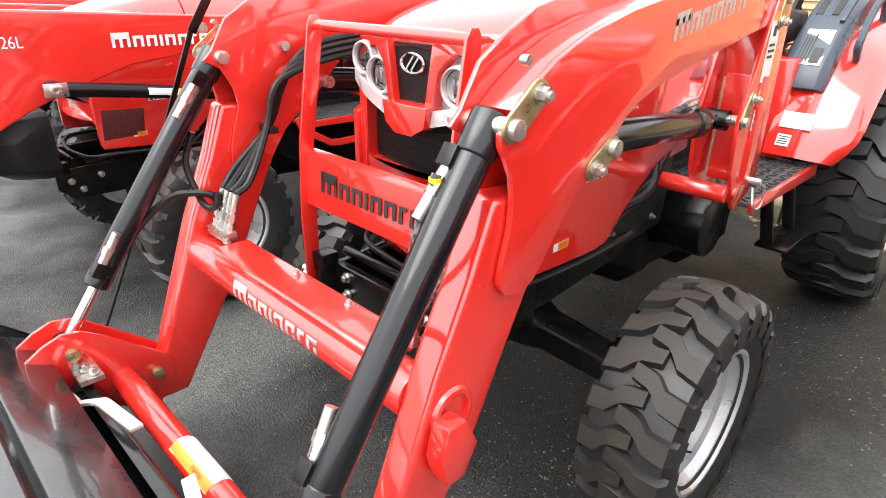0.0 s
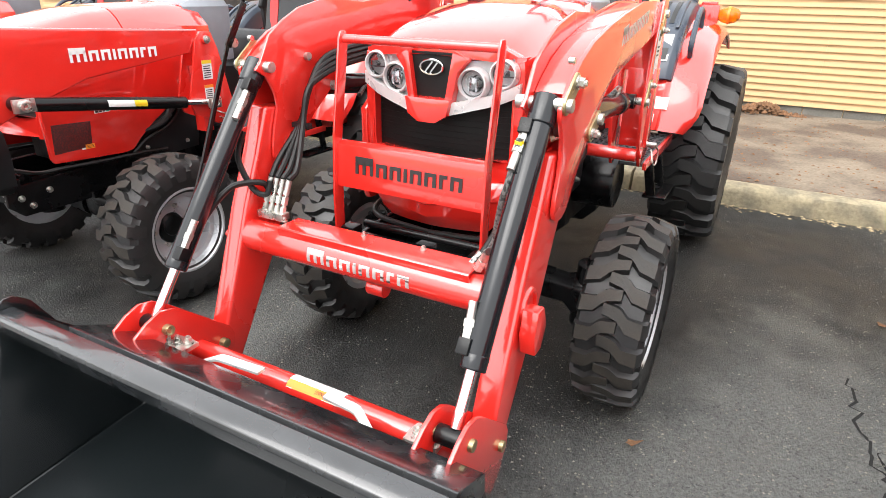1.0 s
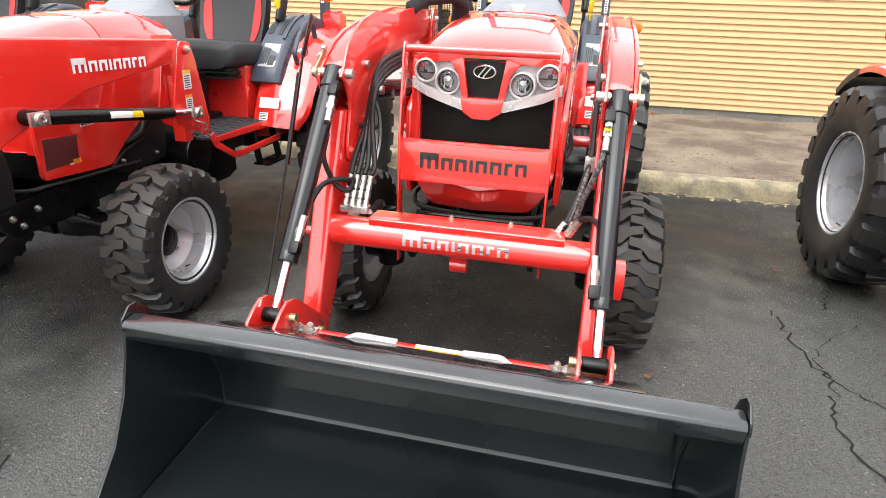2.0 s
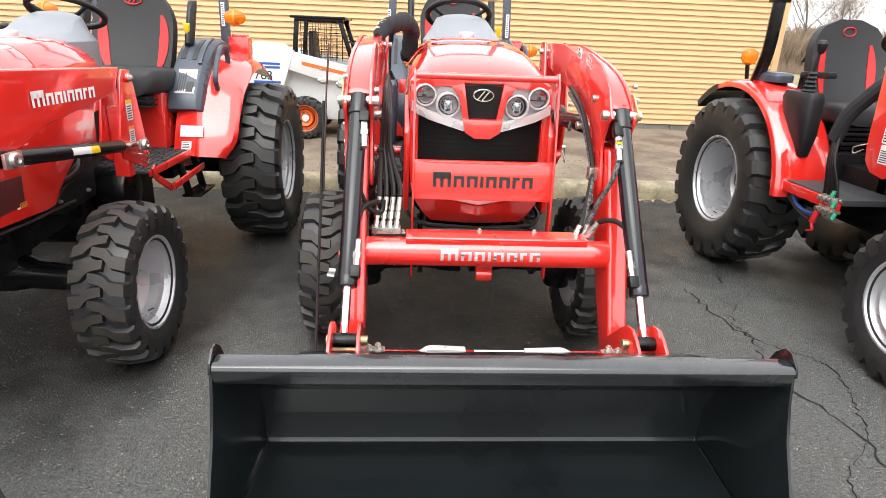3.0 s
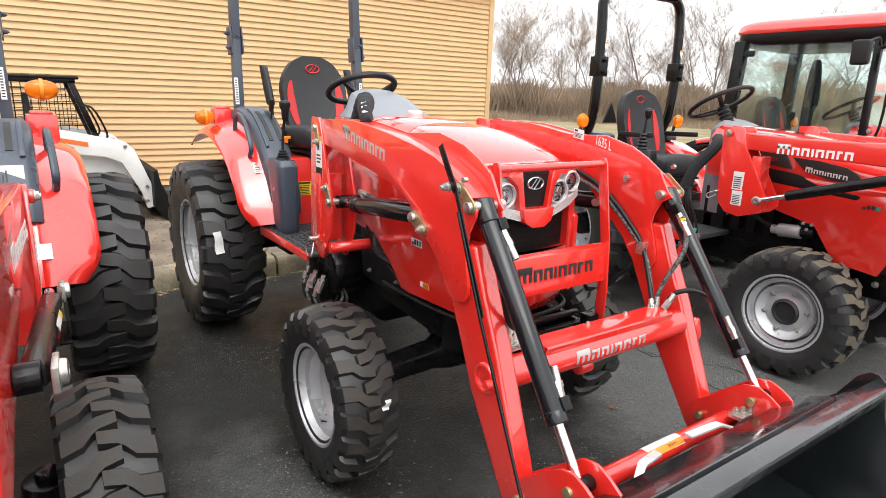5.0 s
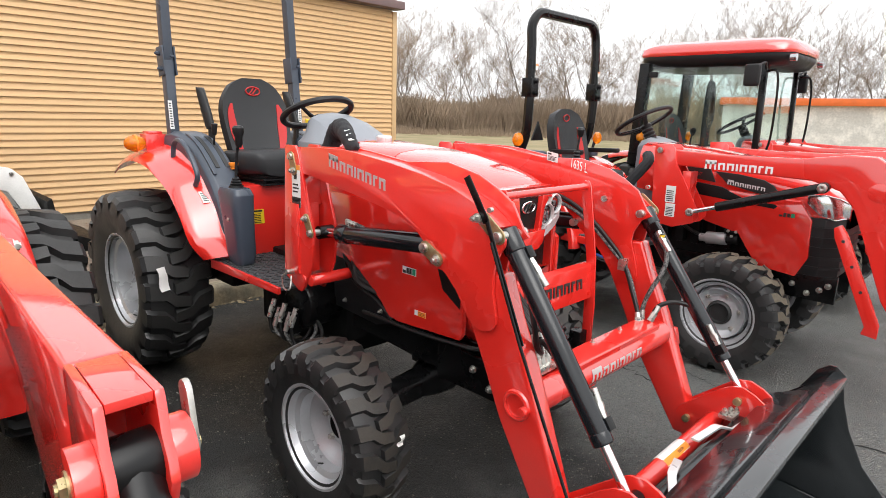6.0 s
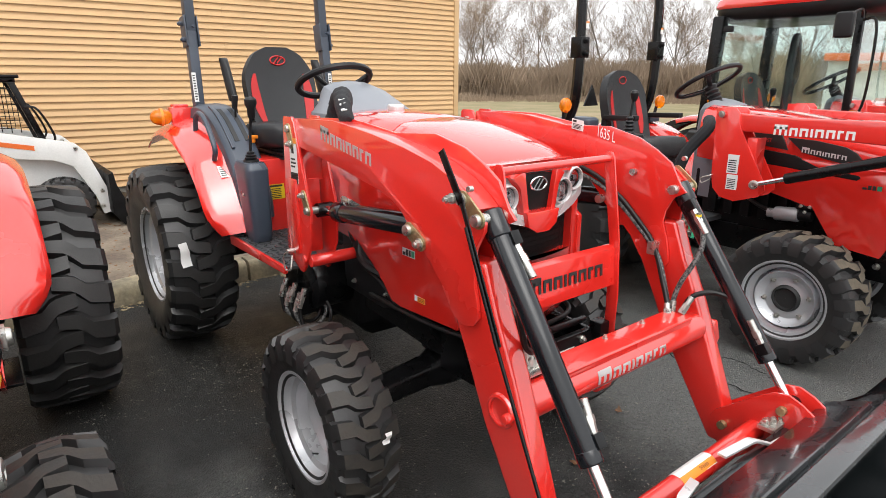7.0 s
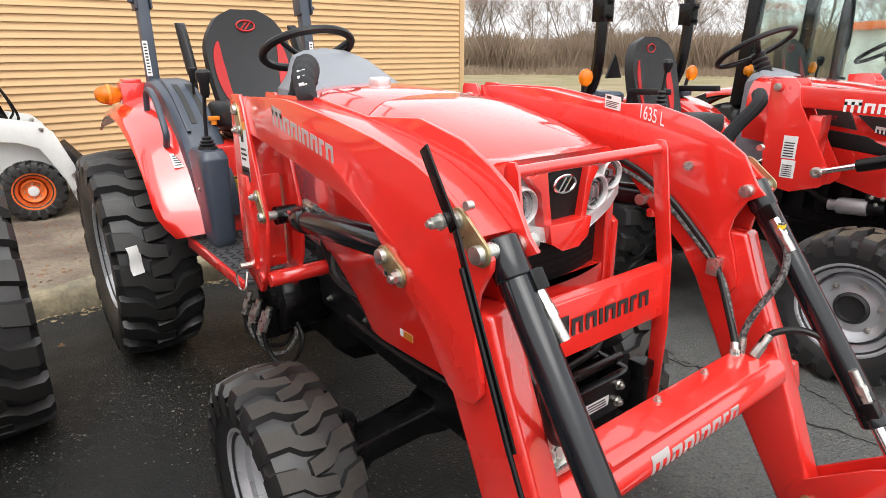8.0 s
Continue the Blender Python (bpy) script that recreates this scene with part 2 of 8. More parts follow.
    wet.inputs["To Min"].default_value, wet.inputs["To Max"].default_value = 0.34, 0.58
    l.new(stain.outputs["Fac"], wet.inputs["Value"])
    l.new(wet.outputs["Result"], b.inputs["Roughness"])
    bump = n.new("ShaderNodeBump")
    bump.inputs["Strength"].default_value, bump.inputs["Distance"].default_value = 0.9, 0.006
    l.new(grain.outputs["Distance"], bump.inputs["Height"])
    l.new(bump.outputs["Normal"], b.inputs["Normal"])
    return m


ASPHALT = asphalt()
GRASS = mat("thin_spring_grass", (0.19, 0.165, 0.075), 0.9, vary=0.3, scale=0.5, fine=10, bump=0.5, second=(0.26, 0.205, 0.11), mix=(0.4, 0.6))


def glass(name, colour, rough=0.02, through=1.0):
    m = bpy.data.materials.new(name)
    m.use_nodes = True
    b = m.node_tree.nodes["Principled BSDF"]
    b.inputs["Base Color"].default_value = (*colour, 1)
    b.inputs["Roughness"].default_value = rough
    b.inputs["Transmission Weight"].default_value = through
    b.inputs["IOR"].default_value = 1.45
    return m


GLASS = glass("cab_glass", (0.86, 0.97, 0.945))
LENS_CLEAR = glass("lamp_lens", (0.95, 0.95, 0.96), 0.03)
AMBER = glass("amber_lens", (1.0, 0.30, 0.01), 0.12, 0.55)
TAIL = mat("red_tail_lens", (0.35, 0.01, 0.01), 0.15, vary=0.1, coat=0.5)
BOWL = mat("lamp_reflector", (0.5, 0.5, 0.52), 0.18, metal=0.9, vary=0.05)
DARKBOWL = mat("dark_lamp_bowl", (0.05, 0.05, 0.055), 0.2, metal=0.5, vary=0.1)


# ---- mesh helpers ----
def part(name, bm, material, parent=None, label="", bevel=0.0, angle=32, seg=2):
    """Links a bmesh as ONE mesh object under a thing or a part."""
    bmesh.ops.remove_doubles(bm, verts=bm.verts, dist=1e-5)
    if bevel:
        bmesh.ops.recalc_face_normals(bm, faces=bm.faces)
        edges = [e for e in bm.edges if len(e.link_faces) == 2 and e.calc_face_angle(0) > radians(angle)]
        bmesh.ops.bevel(bm, geom=edges, offset=bevel, segments=seg, affect="EDGES", clamp_overlap=True, profile=0.6)
    bmesh.ops.recalc_face_normals(bm, faces=bm.faces)
    me = bpy.data.meshes.new(name)
    bm.to_mesh(me)
    bm.free()
    for m in material if isinstance(material, (list, tuple)) else [material]:
        me.materials.append(m)
    me.shade_smooth()
    me.set_sharp_from_angle(angle=radians(angle))
    ob = new(name, me)
    if parent is not None:
        ob.parent = parent
    if label:
        ob["label"] = label
    return ob


def thing(name, label, category, group="", at=(0, 0, 0)):
    ob = new(name)
    ob.location = at
    ob.empty_display_size = 0.2
    return tagged(ob, label, category, group)


def box(bm, c, s, m=None):
    """A box of size s about c, turned by the matrix m."""
    t = Matrix.Translation(c)
    if m is not None:
        t = t @ m.to_4x4()
    return bmesh.ops.create_cube(bm, size=1, matrix=t @ Matrix.Diagonal((*s, 1)))["verts"]


def plate(bm, pts, x0, x1, axis="x"):
    """Extrudes the outline pts from x0 to x1 along an axis: (y, z) along x, (x, z) along y, (x, y) along z."""
    def at(p, v):
        return {"x": (v, p[0], p[1]), "y": (p[0], v, p[1]), "z": (p[0], p[1], v)}[axis]
    a = [bm.verts.new(at(p, x0)) for p in pts]
    b = [bm.verts.new(at(p, x1)) for p in pts]
    bm.faces.new(a)
    bm.faces.new(b[::-1])
    for i in range(len(pts)):
        j = (i + 1) % len(pts)
        bm.faces.new((a[j], a[i], b[i], b[j]))


def rod(bm, p, q, r, n=14, r2=None):
    """A capped cylinder or cone from p to q."""
    p, q = Vector(p), Vector(q)
    d = q - p
    turn = d.to_track_quat("Z", "Y").to_matrix().to_4x4()
    bmesh.ops.create_cone(bm, cap_ends=True, segments=n, radius1=r, radius2=r if r2 is None else r2, depth=d.length,
                          matrix=Matrix.Translation((p + q) / 2) @ turn)


def bar(bm, p, q, w, h, up=(0, 0, 1)):
    """A square bar from p to q, w wide and h along up."""
    p, q, up = Vector(p), Vector(q), Vector(up)
    d = (q - p).normalized()
    s = d.cross(up).normalized()
    u = s.cross(d).normalized()
    m = Matrix((s, d, u)).transposed()
    box(bm, (p + q) / 2, (w, (q - p).length, h), m)


def ring(bm, c, turn, profile, n=40):
    """Turns the outline profile of (along, radius) round an axis through c; turn maps z to that axis."""
    rows = []
    for k in range(n):
        a = 2 * math.pi * k / n
        rows.append([bm.verts.new(Vector(c) + turn @ Vector((r * math.cos(a), r * math.sin(a), h))) for h, r in profile])
    for k in range(n):
        a, b = rows[k], rows[(k + 1) % n]
        for i in range(len(profile) - 1):
            try:
                bm.faces.new((a[i], b[i], b[i + 1], a[i + 1]))
            except ValueError:
                pass


ALONG_X = Matrix(((0, 0, 1), (1, 0, 0), (0, 1, 0)))
ALONG_Y = Matrix(((1, 0, 0), (0, 0, -1), (0, 1, 0)))
UPRIGHT = Matrix.Identity(3)


def smooth_path(pts, n=6):
    pts = [Vector(p) for p in pts]
    ext = [pts[0] * 2 - pts[1], *pts, pts[-1] * 2 - pts[-2]]
    out = []
    for i in range(1, len(ext) - 2):
        a, b, c, d = ext[i - 1:i + 3]
        for k in range(n):
            t = k / n
            out.append(0.5 * (2 * b + (c - a) * t + (2 * a - 5 * b + 4 * c - d) * t * t + (3 * b - a - 3 * c + d) * t ** 3))
    out.append(pts[-1])
    return out


def sweep(bm, pts, r, n=8, close=False):
    """A round tube along the points."""
    pts = [Vector(p) for p in pts]
    rows, side = [], None
    count = len(pts)
    for i, p in enumerate(pts):
        d = (pts[(i + 1) % count] - pts[i - 1]) if close else (pts[min(i + 1, count - 1)] - pts[max(i - 1, 0)])
        d.normalize()
        if side is None:
            side = d.orthogonal().normalized()
        side = (side - d * side.dot(d)).normalized()
        up = d.cross(side)
        rr = r[i] if isinstance(r, (list, tuple)) else r
        rows.append([bm.verts.new(p + (side * math.cos(2 * math.pi * k / n) + up * math.sin(2 * math.pi * k / n)) * rr) for k in range(n)])
    for i in range(count if close else count - 1):
        a, b = rows[i], rows[(i + 1) % count]
        for k in range(n):
            bm.faces.new((a[k], a[(k + 1) % n], b[(k + 1) % n], b[k]))
    if not close:
        bm.faces.new(rows[0][::-1])
        bm.faces.new(rows[-1])


def loft(bm, sections, cap=True, close=True):
    """Joins rings of points, all of one length."""
    rows = [[bm.verts.new(p) for p in s] for s in sections]
    n = len(rows[0])
    for a, b in zip(rows, rows[1:]):
        for k in range(n if close else n - 1):
            bm.faces.new((a[k], a[(k + 1) % n], b[(k + 1) % n], b[k]))
    if cap:
        bm.faces.new(rows[0][::-1])
        bm.faces.new(rows[-1])


def mirrored(pts):
    """A half outline from the middle line outwards, made whole."""
    return list(pts) + [(-p[0], *p[1:]) for p in reversed(pts) if abs(p[0]) > 1e-6]


def letters(text, size, depth=0.0008):
    """Raised writing in the built-in font, in the x-z plane, from its left end."""
    cu = bpy.data.curves.new("writing", "FONT")
    cu.body, cu.size, cu.extrude = text, size, depth
    ob = bpy.data.objects.new("writing", cu)
    scene.collection.objects.link(ob)
    me = bpy.data.meshes.new_from_object(ob.evaluated_get(bpy.context.evaluated_depsgraph_get()))
    bpy.data.objects.remove(ob)
    bm = bmesh.new()
    bm.from_mesh(me)
    bmesh.ops.rotate(bm, cent=(0, 0, 0), matrix=Matrix.Rotation(radians(90), 3, "X"), verts=bm.verts)
    return bm


def wordmark(bm, place, length, height, depth=0.001, cuts=1):
    """A name drawn as slim plain bars: place maps (along, up, out) to the world."""
    widths = [1.45, 0.86, 0.86, 0.24, 0.86, 0.86, 0.56, 0.86]
    tall = [1.0, 0.76, 0.76, 0.76, 0.76, 0.76, 0.76, 0.76]
    gap, stroke = 0.24, 0.25
    unit = length / (sum(widths) + gap * 7)
    low = 0.2 * height

    def slab(a, b, lo, hi):
        for c in range(cuts):
            z0, z1 = lo + (hi - lo) * c / cuts, lo + (hi - lo) * (c + 1) / cuts
            corners = ((a, z0), (b, z0), (b, z1), (a, z1))
            v = [bm.verts.new(place((p[0] * unit, p[1], e))) for e in (0, depth) for p in corners]
            for f in ((4, 5, 6, 7), (0, 1, 5, 4), (1, 2, 6, 5), (2, 3, 7, 6), (3, 0, 4, 7)):
                bm.faces.new([v[i] for i in f])
    x = 0
    for k, (w, h) in enumerate(zip(widths, tall)):
        bars = 3 if w > 1 else (1 if w < 0.6 else 2)
        for i in range(bars):
            a = x + (w - stroke) * (i / (bars - 1) if bars > 1 else 0)
            rising = h > 0.9 and (bars == 3 or (i == 0) == (k == 2))
            slab(a, a + stroke, 0, (h if rising else 0.76) * height - low)
        slab(x, x + w, 0.76 * height - low, (1.0 if bars == 3 else 0.76) * height)
        x += w + gap


def bolt(bm, p, axis, r=0.012, h=0.012):
    """A hexagon head with a washer and a stub on the axis."""
    p, axis = Vector(p), Vector(axis).normalized()
    rod(bm, p, p + axis * h * 0.25, r * 1.35, 14)
    rod(bm, p + axis * h * 0.25, p + axis * h, r, 6)
    rod(bm, p + axis * h, p + axis * h * 1.35, r * 0.55, 10)


def decal(name, parent, place, w, h, base, bands, label=""):
    """A thin sticker with plain bars for its small print. place maps (along, up, out); bands: (x0, y0, x1, y1, material)."""
    mats = [base]
    bm = bmesh.new()

    def quad(x0, y0, x1, y1, lift, mi):
        lo = [place((a, b, lift - 0.0006)) for a, b in ((x0, y0), (x1, y0), (x1, y1), (x0, y1))]
        hi = [place((a, b, lift)) for a, b in ((x0, y0), (x1, y0), (x1, y1), (x0, y1))]
        v = [bm.verts.new(q) for q in lo + hi]
        for f in ((4, 5, 6, 7), (0, 1, 5, 4), (1, 2, 6, 5), (2, 3, 7, 6), (3, 0, 4, 7)):
            bm.faces.new([v[i] for i in f]).material_index = mi
    quad(0, 0, w, h, 0.0014, 0)
    for x0, y0, x1, y1, m in bands:
        if m not in mats:
            mats.append(m)
        quad(x0 * w, y0 * h, x1 * w, y1 * h, 0.0024, mats.index(m))
    return part(name, bm, mats, parent, label)


def print_lines(x0, x1, y0, y1, n):
    """Rows of small print as bars."""
    rng = random.Random(int(n * 7 + y0 * 100))
    return [(x0, y0 + (y1 - y0) * (k + 0.25) / n, x1 - rng.random() * 0.25 * (x1 - x0), y0 + (y1 - y0) * (k + 0.7) / n, INK) for k in range(n)]


# ---- wheels ----
def tyre_mesh(bm, R, W, rim, lugs, depth, crown=0.02):
    """An industrial tyre about the x axis at the origin: carcass, bead and bent tread bars."""
    h = W / 2
    carcass = [(-h * 0.72, rim - 0.006), (-h * 0.80, rim + 0.012), (-h * 0.97, rim + (R - rim) * 0.35), (-h, rim + (R - rim) * 0.6), (-h * 0.95, R - depth - 0.035),
               (-h * 0.86, R - depth - 0.012), (-h * 0.5, R - depth - 0.002), (0, R - depth)]
    ring(bm, (0, 0, 0), ALONG_X, carcass + [(-a, b) for a, b in reversed(carcass[:-1])], 64)
    for f in bm.faces:
        f.material_index = 0
    pitch = 2 * math.pi / lugs

    def at(theta, x, r):
        return (x, r * math.cos(theta), r * math.sin(theta))
    # stations of one bar: across (of half width), along (of a pitch), bar width (of a pitch)
    stations = [(-0.22, 0.00, 0.34), (0.16, 0.08, 0.38), (0.28, 0.16, 0.42), (0.48, 0.40, 0.46), (0.90, 0.48, 0.50), (1.0, 0.48, 0.50), (1.01, 0.48, 0.40)]
    for side in (-1, 1):
        for k in range(lugs):
            base = (k + (0.5 if side > 0 else 0)) * pitch
            rows = []
            for i, (v, u, w) in enumerate(stations):
                top = R - crown * v * v
                low = R - depth - 0.012 - 0.012 * v * v
                if i == 5:
                    top = R - crown - 0.016
                if i == 6:
                    top, low = R - depth - 0.06, R - depth - 0.075
                c = base + u * pitch
                x = side * v * h
                half, foot = w * pitch / 2, (w + 0.22) * pitch / 2
                rows.append([bm.verts.new(at(c - half, x, top)), bm.verts.new(at(c + half, x, top)),
                             bm.verts.new(at(c + foot, x, low)), bm.verts.new(at(c - foot, x, low))])
            for i, (a, b) in enumerate(zip(rows, rows[1:])):
                for j in range(4):
                    f = bm.faces.new((a[j], a[(j + 1) % 4], b[(j + 1) % 4], b[j]))
                    f.material_index = 1 if j == 0 and i < 4 else 0
            bm.faces.new(rows[0])
            bm.faces.new(rows[-1][::-1])


def rim_mesh(bm, rim, W, disc, hub):
    """A steel rim with stepped barrel; disc: where its dish stands (plus: outwards)."""
    o = W * 0.40
    ring(bm, (0, 0, 0), ALONG_X, [(o - 0.004, rim + 0.016), (o + 0.004, rim + 0.017), (o + 0.004, rim + 0.008), (o - 0.018, rim - 0.004), (o - 0.035, rim - 0.012), (o - 0.045, rim - 0.030),
                                  (o - 0.085, rim - 0.036), (disc + 0.035, rim - 0.048), (disc + 0.015, rim - 0.062), (disc, rim - 0.085), (disc, hub * 1.35), (disc + 0.008, hub), (disc - 0.01, hub * 0.98)], 64)
    ring(bm, (0, 0, 0), ALONG_X, [(o - 0.004, rim + 0.016), (-o, rim + 0.016), (-o, rim - 0.01), (disc - 0.012, rim - 0.06), (disc - 0.012, hub)], 48)


def wheel(name, R, W, rim, lugs, depth, disc, hub, bolts, lug_mat, parent, c, out, steer=0.0, cap=BLACK, spin=0.0):
    """A wheel at c whose outer face looks to out (1 or -1 along x); tyre, rim, hub and nuts are its parts."""
    w = new(name)
    w.parent = parent
    w.matrix_local = pose(*c, 0, 0, steer + (0 if out > 0 else 180)) @ pose(0, 0, 0, spin)
    bm = bmesh.new()
    tyre_mesh(bm, R, W, rim, lugs, depth)
    part("tyre", bm, [RUBBER, lug_mat], w, "black rubber with heavy bent tread bars", angle=38)
    bm = bmesh.new()
    rim_mesh(bm, rim, W, disc, hub)
    part("rim", bm, RIM, w, "silver painted steel", angle=30)
    bm = bmesh.new()
    ring(bm, (0, 0, 0), ALONG_X, [(disc - 0.02, hub * 0.99), (disc + 0.012, hub * 0.97), (disc + 0.02, hub * 0.8), (disc + 0.006, hub * 0.72), (disc + 0.006, 0.001)], 32)
    part("hub", bm, cap, w)
    for k in range(bolts):
        a = 2 * math.pi * k / bolts
        bm = bmesh.new()
        r = hub * 1.55
        bolt(bm, (disc, r * math.cos(a), r * math.sin(a)), (1, 0, 0), 0.011, 0.016)
        part("wheel_nut", bm, ZINC, w)
    bm = bmesh.new()
    o = W * 0.40 - 0.03
    rod(bm, (o - 0.03, 0, -(rim - 0.034)), (o - 0.008, 0, -(rim - 0.045)), 0.0032, 8)
    part("valve", bm, PLASTIC, w)
    return w


# ---- the setting ----
def rough_sheet(xs, ys, height, thick=0.3):
    bm = bmesh.new()
    rows = [[bm.verts.new((x, y, height(x, y))) for x in xs] for y in ys]
    for a, b in zip(rows, rows[1:]):
        for i in range(len(xs) - 1):
            bm.faces.new((a[i], a[i + 1], b[i + 1], b[i]))
    return bm


def spread_steps(a, b, lo, hi, near, far):
    """Steps from a to b, near apart between lo and hi and growing outside."""
    up, v = [], lo
    while v < hi:
        up.append(v)
        v += near
    step = near
    while v < b:
        up.append(v)
        step = min(far, step * 1.35)
        v += step
    up.append(b)
    down, v, step = [], lo, near
    while True:
        step = min(far, step * 1.35)
        v -= step
        if v <= a:
            break
        down.append(v)
    return [a] + down[::-1] + up


def ground_height(x, y):
    if y < 2.45:
        return -0.02
    d = min(1, (y - 2.45) / 0.25)
    base = -0.02 + 0.13 * d
    return base + 0.025 * noise.noise(Vector((x * 1.3, y * 1.3, 0))) * d - 0.02 * max(0, min(1, (y - 7) / 10)) + 0.012 * noise.noise(Vector((x * 6, y * 6, 3))) * d * (1 if y < 7 else 0)


ground = tagged(part("ground", rough_sheet(spread_steps(-900, 900, -5, 8, 0.12, 120), spread_steps(-900, 1500, 2.2, 7, 0.12, 120), ground_height), [DIRT]),
                "bare packed dirt strip beside the tan building", "ground", kind="structure")
gm = ground.data
gm.materials.append(GRASS)
for poly in gm.polygons:
    c = poly.center
    if c.y > 8.5 or c.x > 7.5 or c.y < 2.2 and (c.x > 14 or c.x < -18 or c.y < -12):
        poly.material_index = 1


def lot_height(x, y):
    return 0.004 * noise.noise(Vector((x * 0.7, y * 0.7, 7)))


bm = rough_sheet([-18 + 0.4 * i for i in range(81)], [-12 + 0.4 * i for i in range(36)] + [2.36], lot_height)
road = tagged(part("road", bm, ASPHALT), "dark asphalt car park, stalls damp with painted shade, pale grit", "asphalt", kind="structure")

# kerb of long rounded pieces
kerb = tagged(new("kerb"), "low weathered yellowish kerb along the asphalt edge", "kerb", kind="structure")
for i in range(10):
    bm = bmesh.new()
    prof = [(2.395, -0.03), (2.40, 0.085), (2.415, 0.115), (2.445, 0.132), (2.50, 0.138), (2.56, 0.13), (2.585, 0.10), (2.59, -0.03)]
    x0 = -9.6 + 2.42 * i
    secs = []
    for k in range(41):
        x = x0 + 2.4 * k / 40
        secs.append([(x, y + 0.012 * noise.noise(Vector((x * 3, y * 9, z * 9))), z + 0.013 * noise.noise(Vector((x * 4, y * 9, z * 9 + 4)))) for y, z in prof])
    loft(bm, secs)
    part("kerb_stone", bm, KERB, kerb, angle=40)

# the sided building: wall, foundation, corner trim and clapboard courses
WALL_Y, CORNER_X, WALL_TOP, BASE_Z, COURSE = 6.0, 5.02, 3.02, 0.20, 0.0752
bm = bmesh.new()
box(bm, ((CORNER_X - 16) / 2 - 0.03, WALL_Y + 0.14, WALL_TOP / 2), (16 + CORNER_X - 0.06, 0.2, WALL_TOP))
box(bm, (CORNER_X - 0.13, WALL_Y + 5, WALL_TOP / 2), (0.2, 9.6, WALL_TOP))
box(bm, ((CORNER_X - 16) / 2 - 0.1, WALL_Y + 5.1, WALL_TOP + 0.1), (16 + CORNER_X - 0.4, 9.6, 0.2))
building_wall = tagged(part("wall_north", bm, TRIM_TAN), "long building wall clad in tan clapboard siding", "wall", kind="structure")
bm = bmesh.new()
for i in range(52):
    x = -15.8 + 0.4 * i
    if x < CORNER_X - 0.2:
        box(bm, (x, WALL_Y + 0.03, BASE_Z - 0.12), (0.393, 0.02, 0.30))
part("foundation", bm, BLOCK, building_wall, bevel=0.004)
bm = bmesh.new()
box(bm, (CORNER_X - 0.035, WALL_Y + 0.005, BASE_Z + 1.4), (0.09, 0.03, 2.8))
box(bm, (CORNER_X - 0.005, WALL_Y + 0.05, BASE_Z + 1.4), (0.03, 0.09, 2.8))
part("corner_trim", bm, TRIM_TAN, building_wall, bevel=0.004)


bm = bmesh.new()
box(bm, ((CORNER_X - 16) / 2, WALL_Y - 0.02, WALL_TOP + 0.07), (16 + CORNER_X + 0.14, 0.24, 0.12))
part("eave", bm, EAVE, building_wall, "dull brown metal eave edge", bevel=0.01)


def course_mesh(length):
    bm = bmesh.new()
    prof = [(0.034, COURSE + 0.002), (0.024, COURSE - 0.004), (0.0225, COURSE * 0.62), (0.008, 0.004), (0.008, 0.0), (0.026, 0.0), (0.034, 0.004)]
    plate(bm, prof, 0, length)
    me = bpy.data.meshes.new("clapboard")
    bmesh.ops.recalc_face_normals(bm, faces=bm.faces)
    bm.to_mesh(me)
    bm.free()
    me.materials.append(SIDING)
    return me


BOARD = course_mesh(3.655)
LAST_BOARD = course_mesh(2.9)


# ---- the compact tractor with round lamps ----
def front_y(x):
    return -0.492 + 0.75 * x * x


def front_plate(bm, poly, out, depth=0.05, steps=8):
    """A panel that follows the bowed nose: the outline (x, z) cut into upright strips."""
    dense = []
    for i, p in enumerate(poly):
        q = poly[(i + 1) % len(poly)]
        k = max(1, int(abs(q[0] - p[0]) / 0.03))
        dense += [(p[0] + (q[0] - p[0]) * j / k, p[1] + (q[1] - p[1]) * j / k) for j in range(k)]
    a = [bm.verts.new((x, front_y(x) - out, z)) for x, z in dense]
    b = [bm.verts.new((x, front_y(x) - out + depth, z)) for x, z in dense]
    fa = bm.faces.new(a)
    fb = bm.faces.new(b[::-1])
    for i in range(len(dense)):
        j = (i + 1) % len(dense)
        bm.faces.new((a[j], a[i], b[i], b[j]))
    bmesh.ops.triangulate(bm, faces=[fa, fb])


def flip(poly):
    return [(-x, z) for x, z in reversed(poly)]


HUB_F, HUB_R = (-0.145, 0.330), (1.69, 0.495)


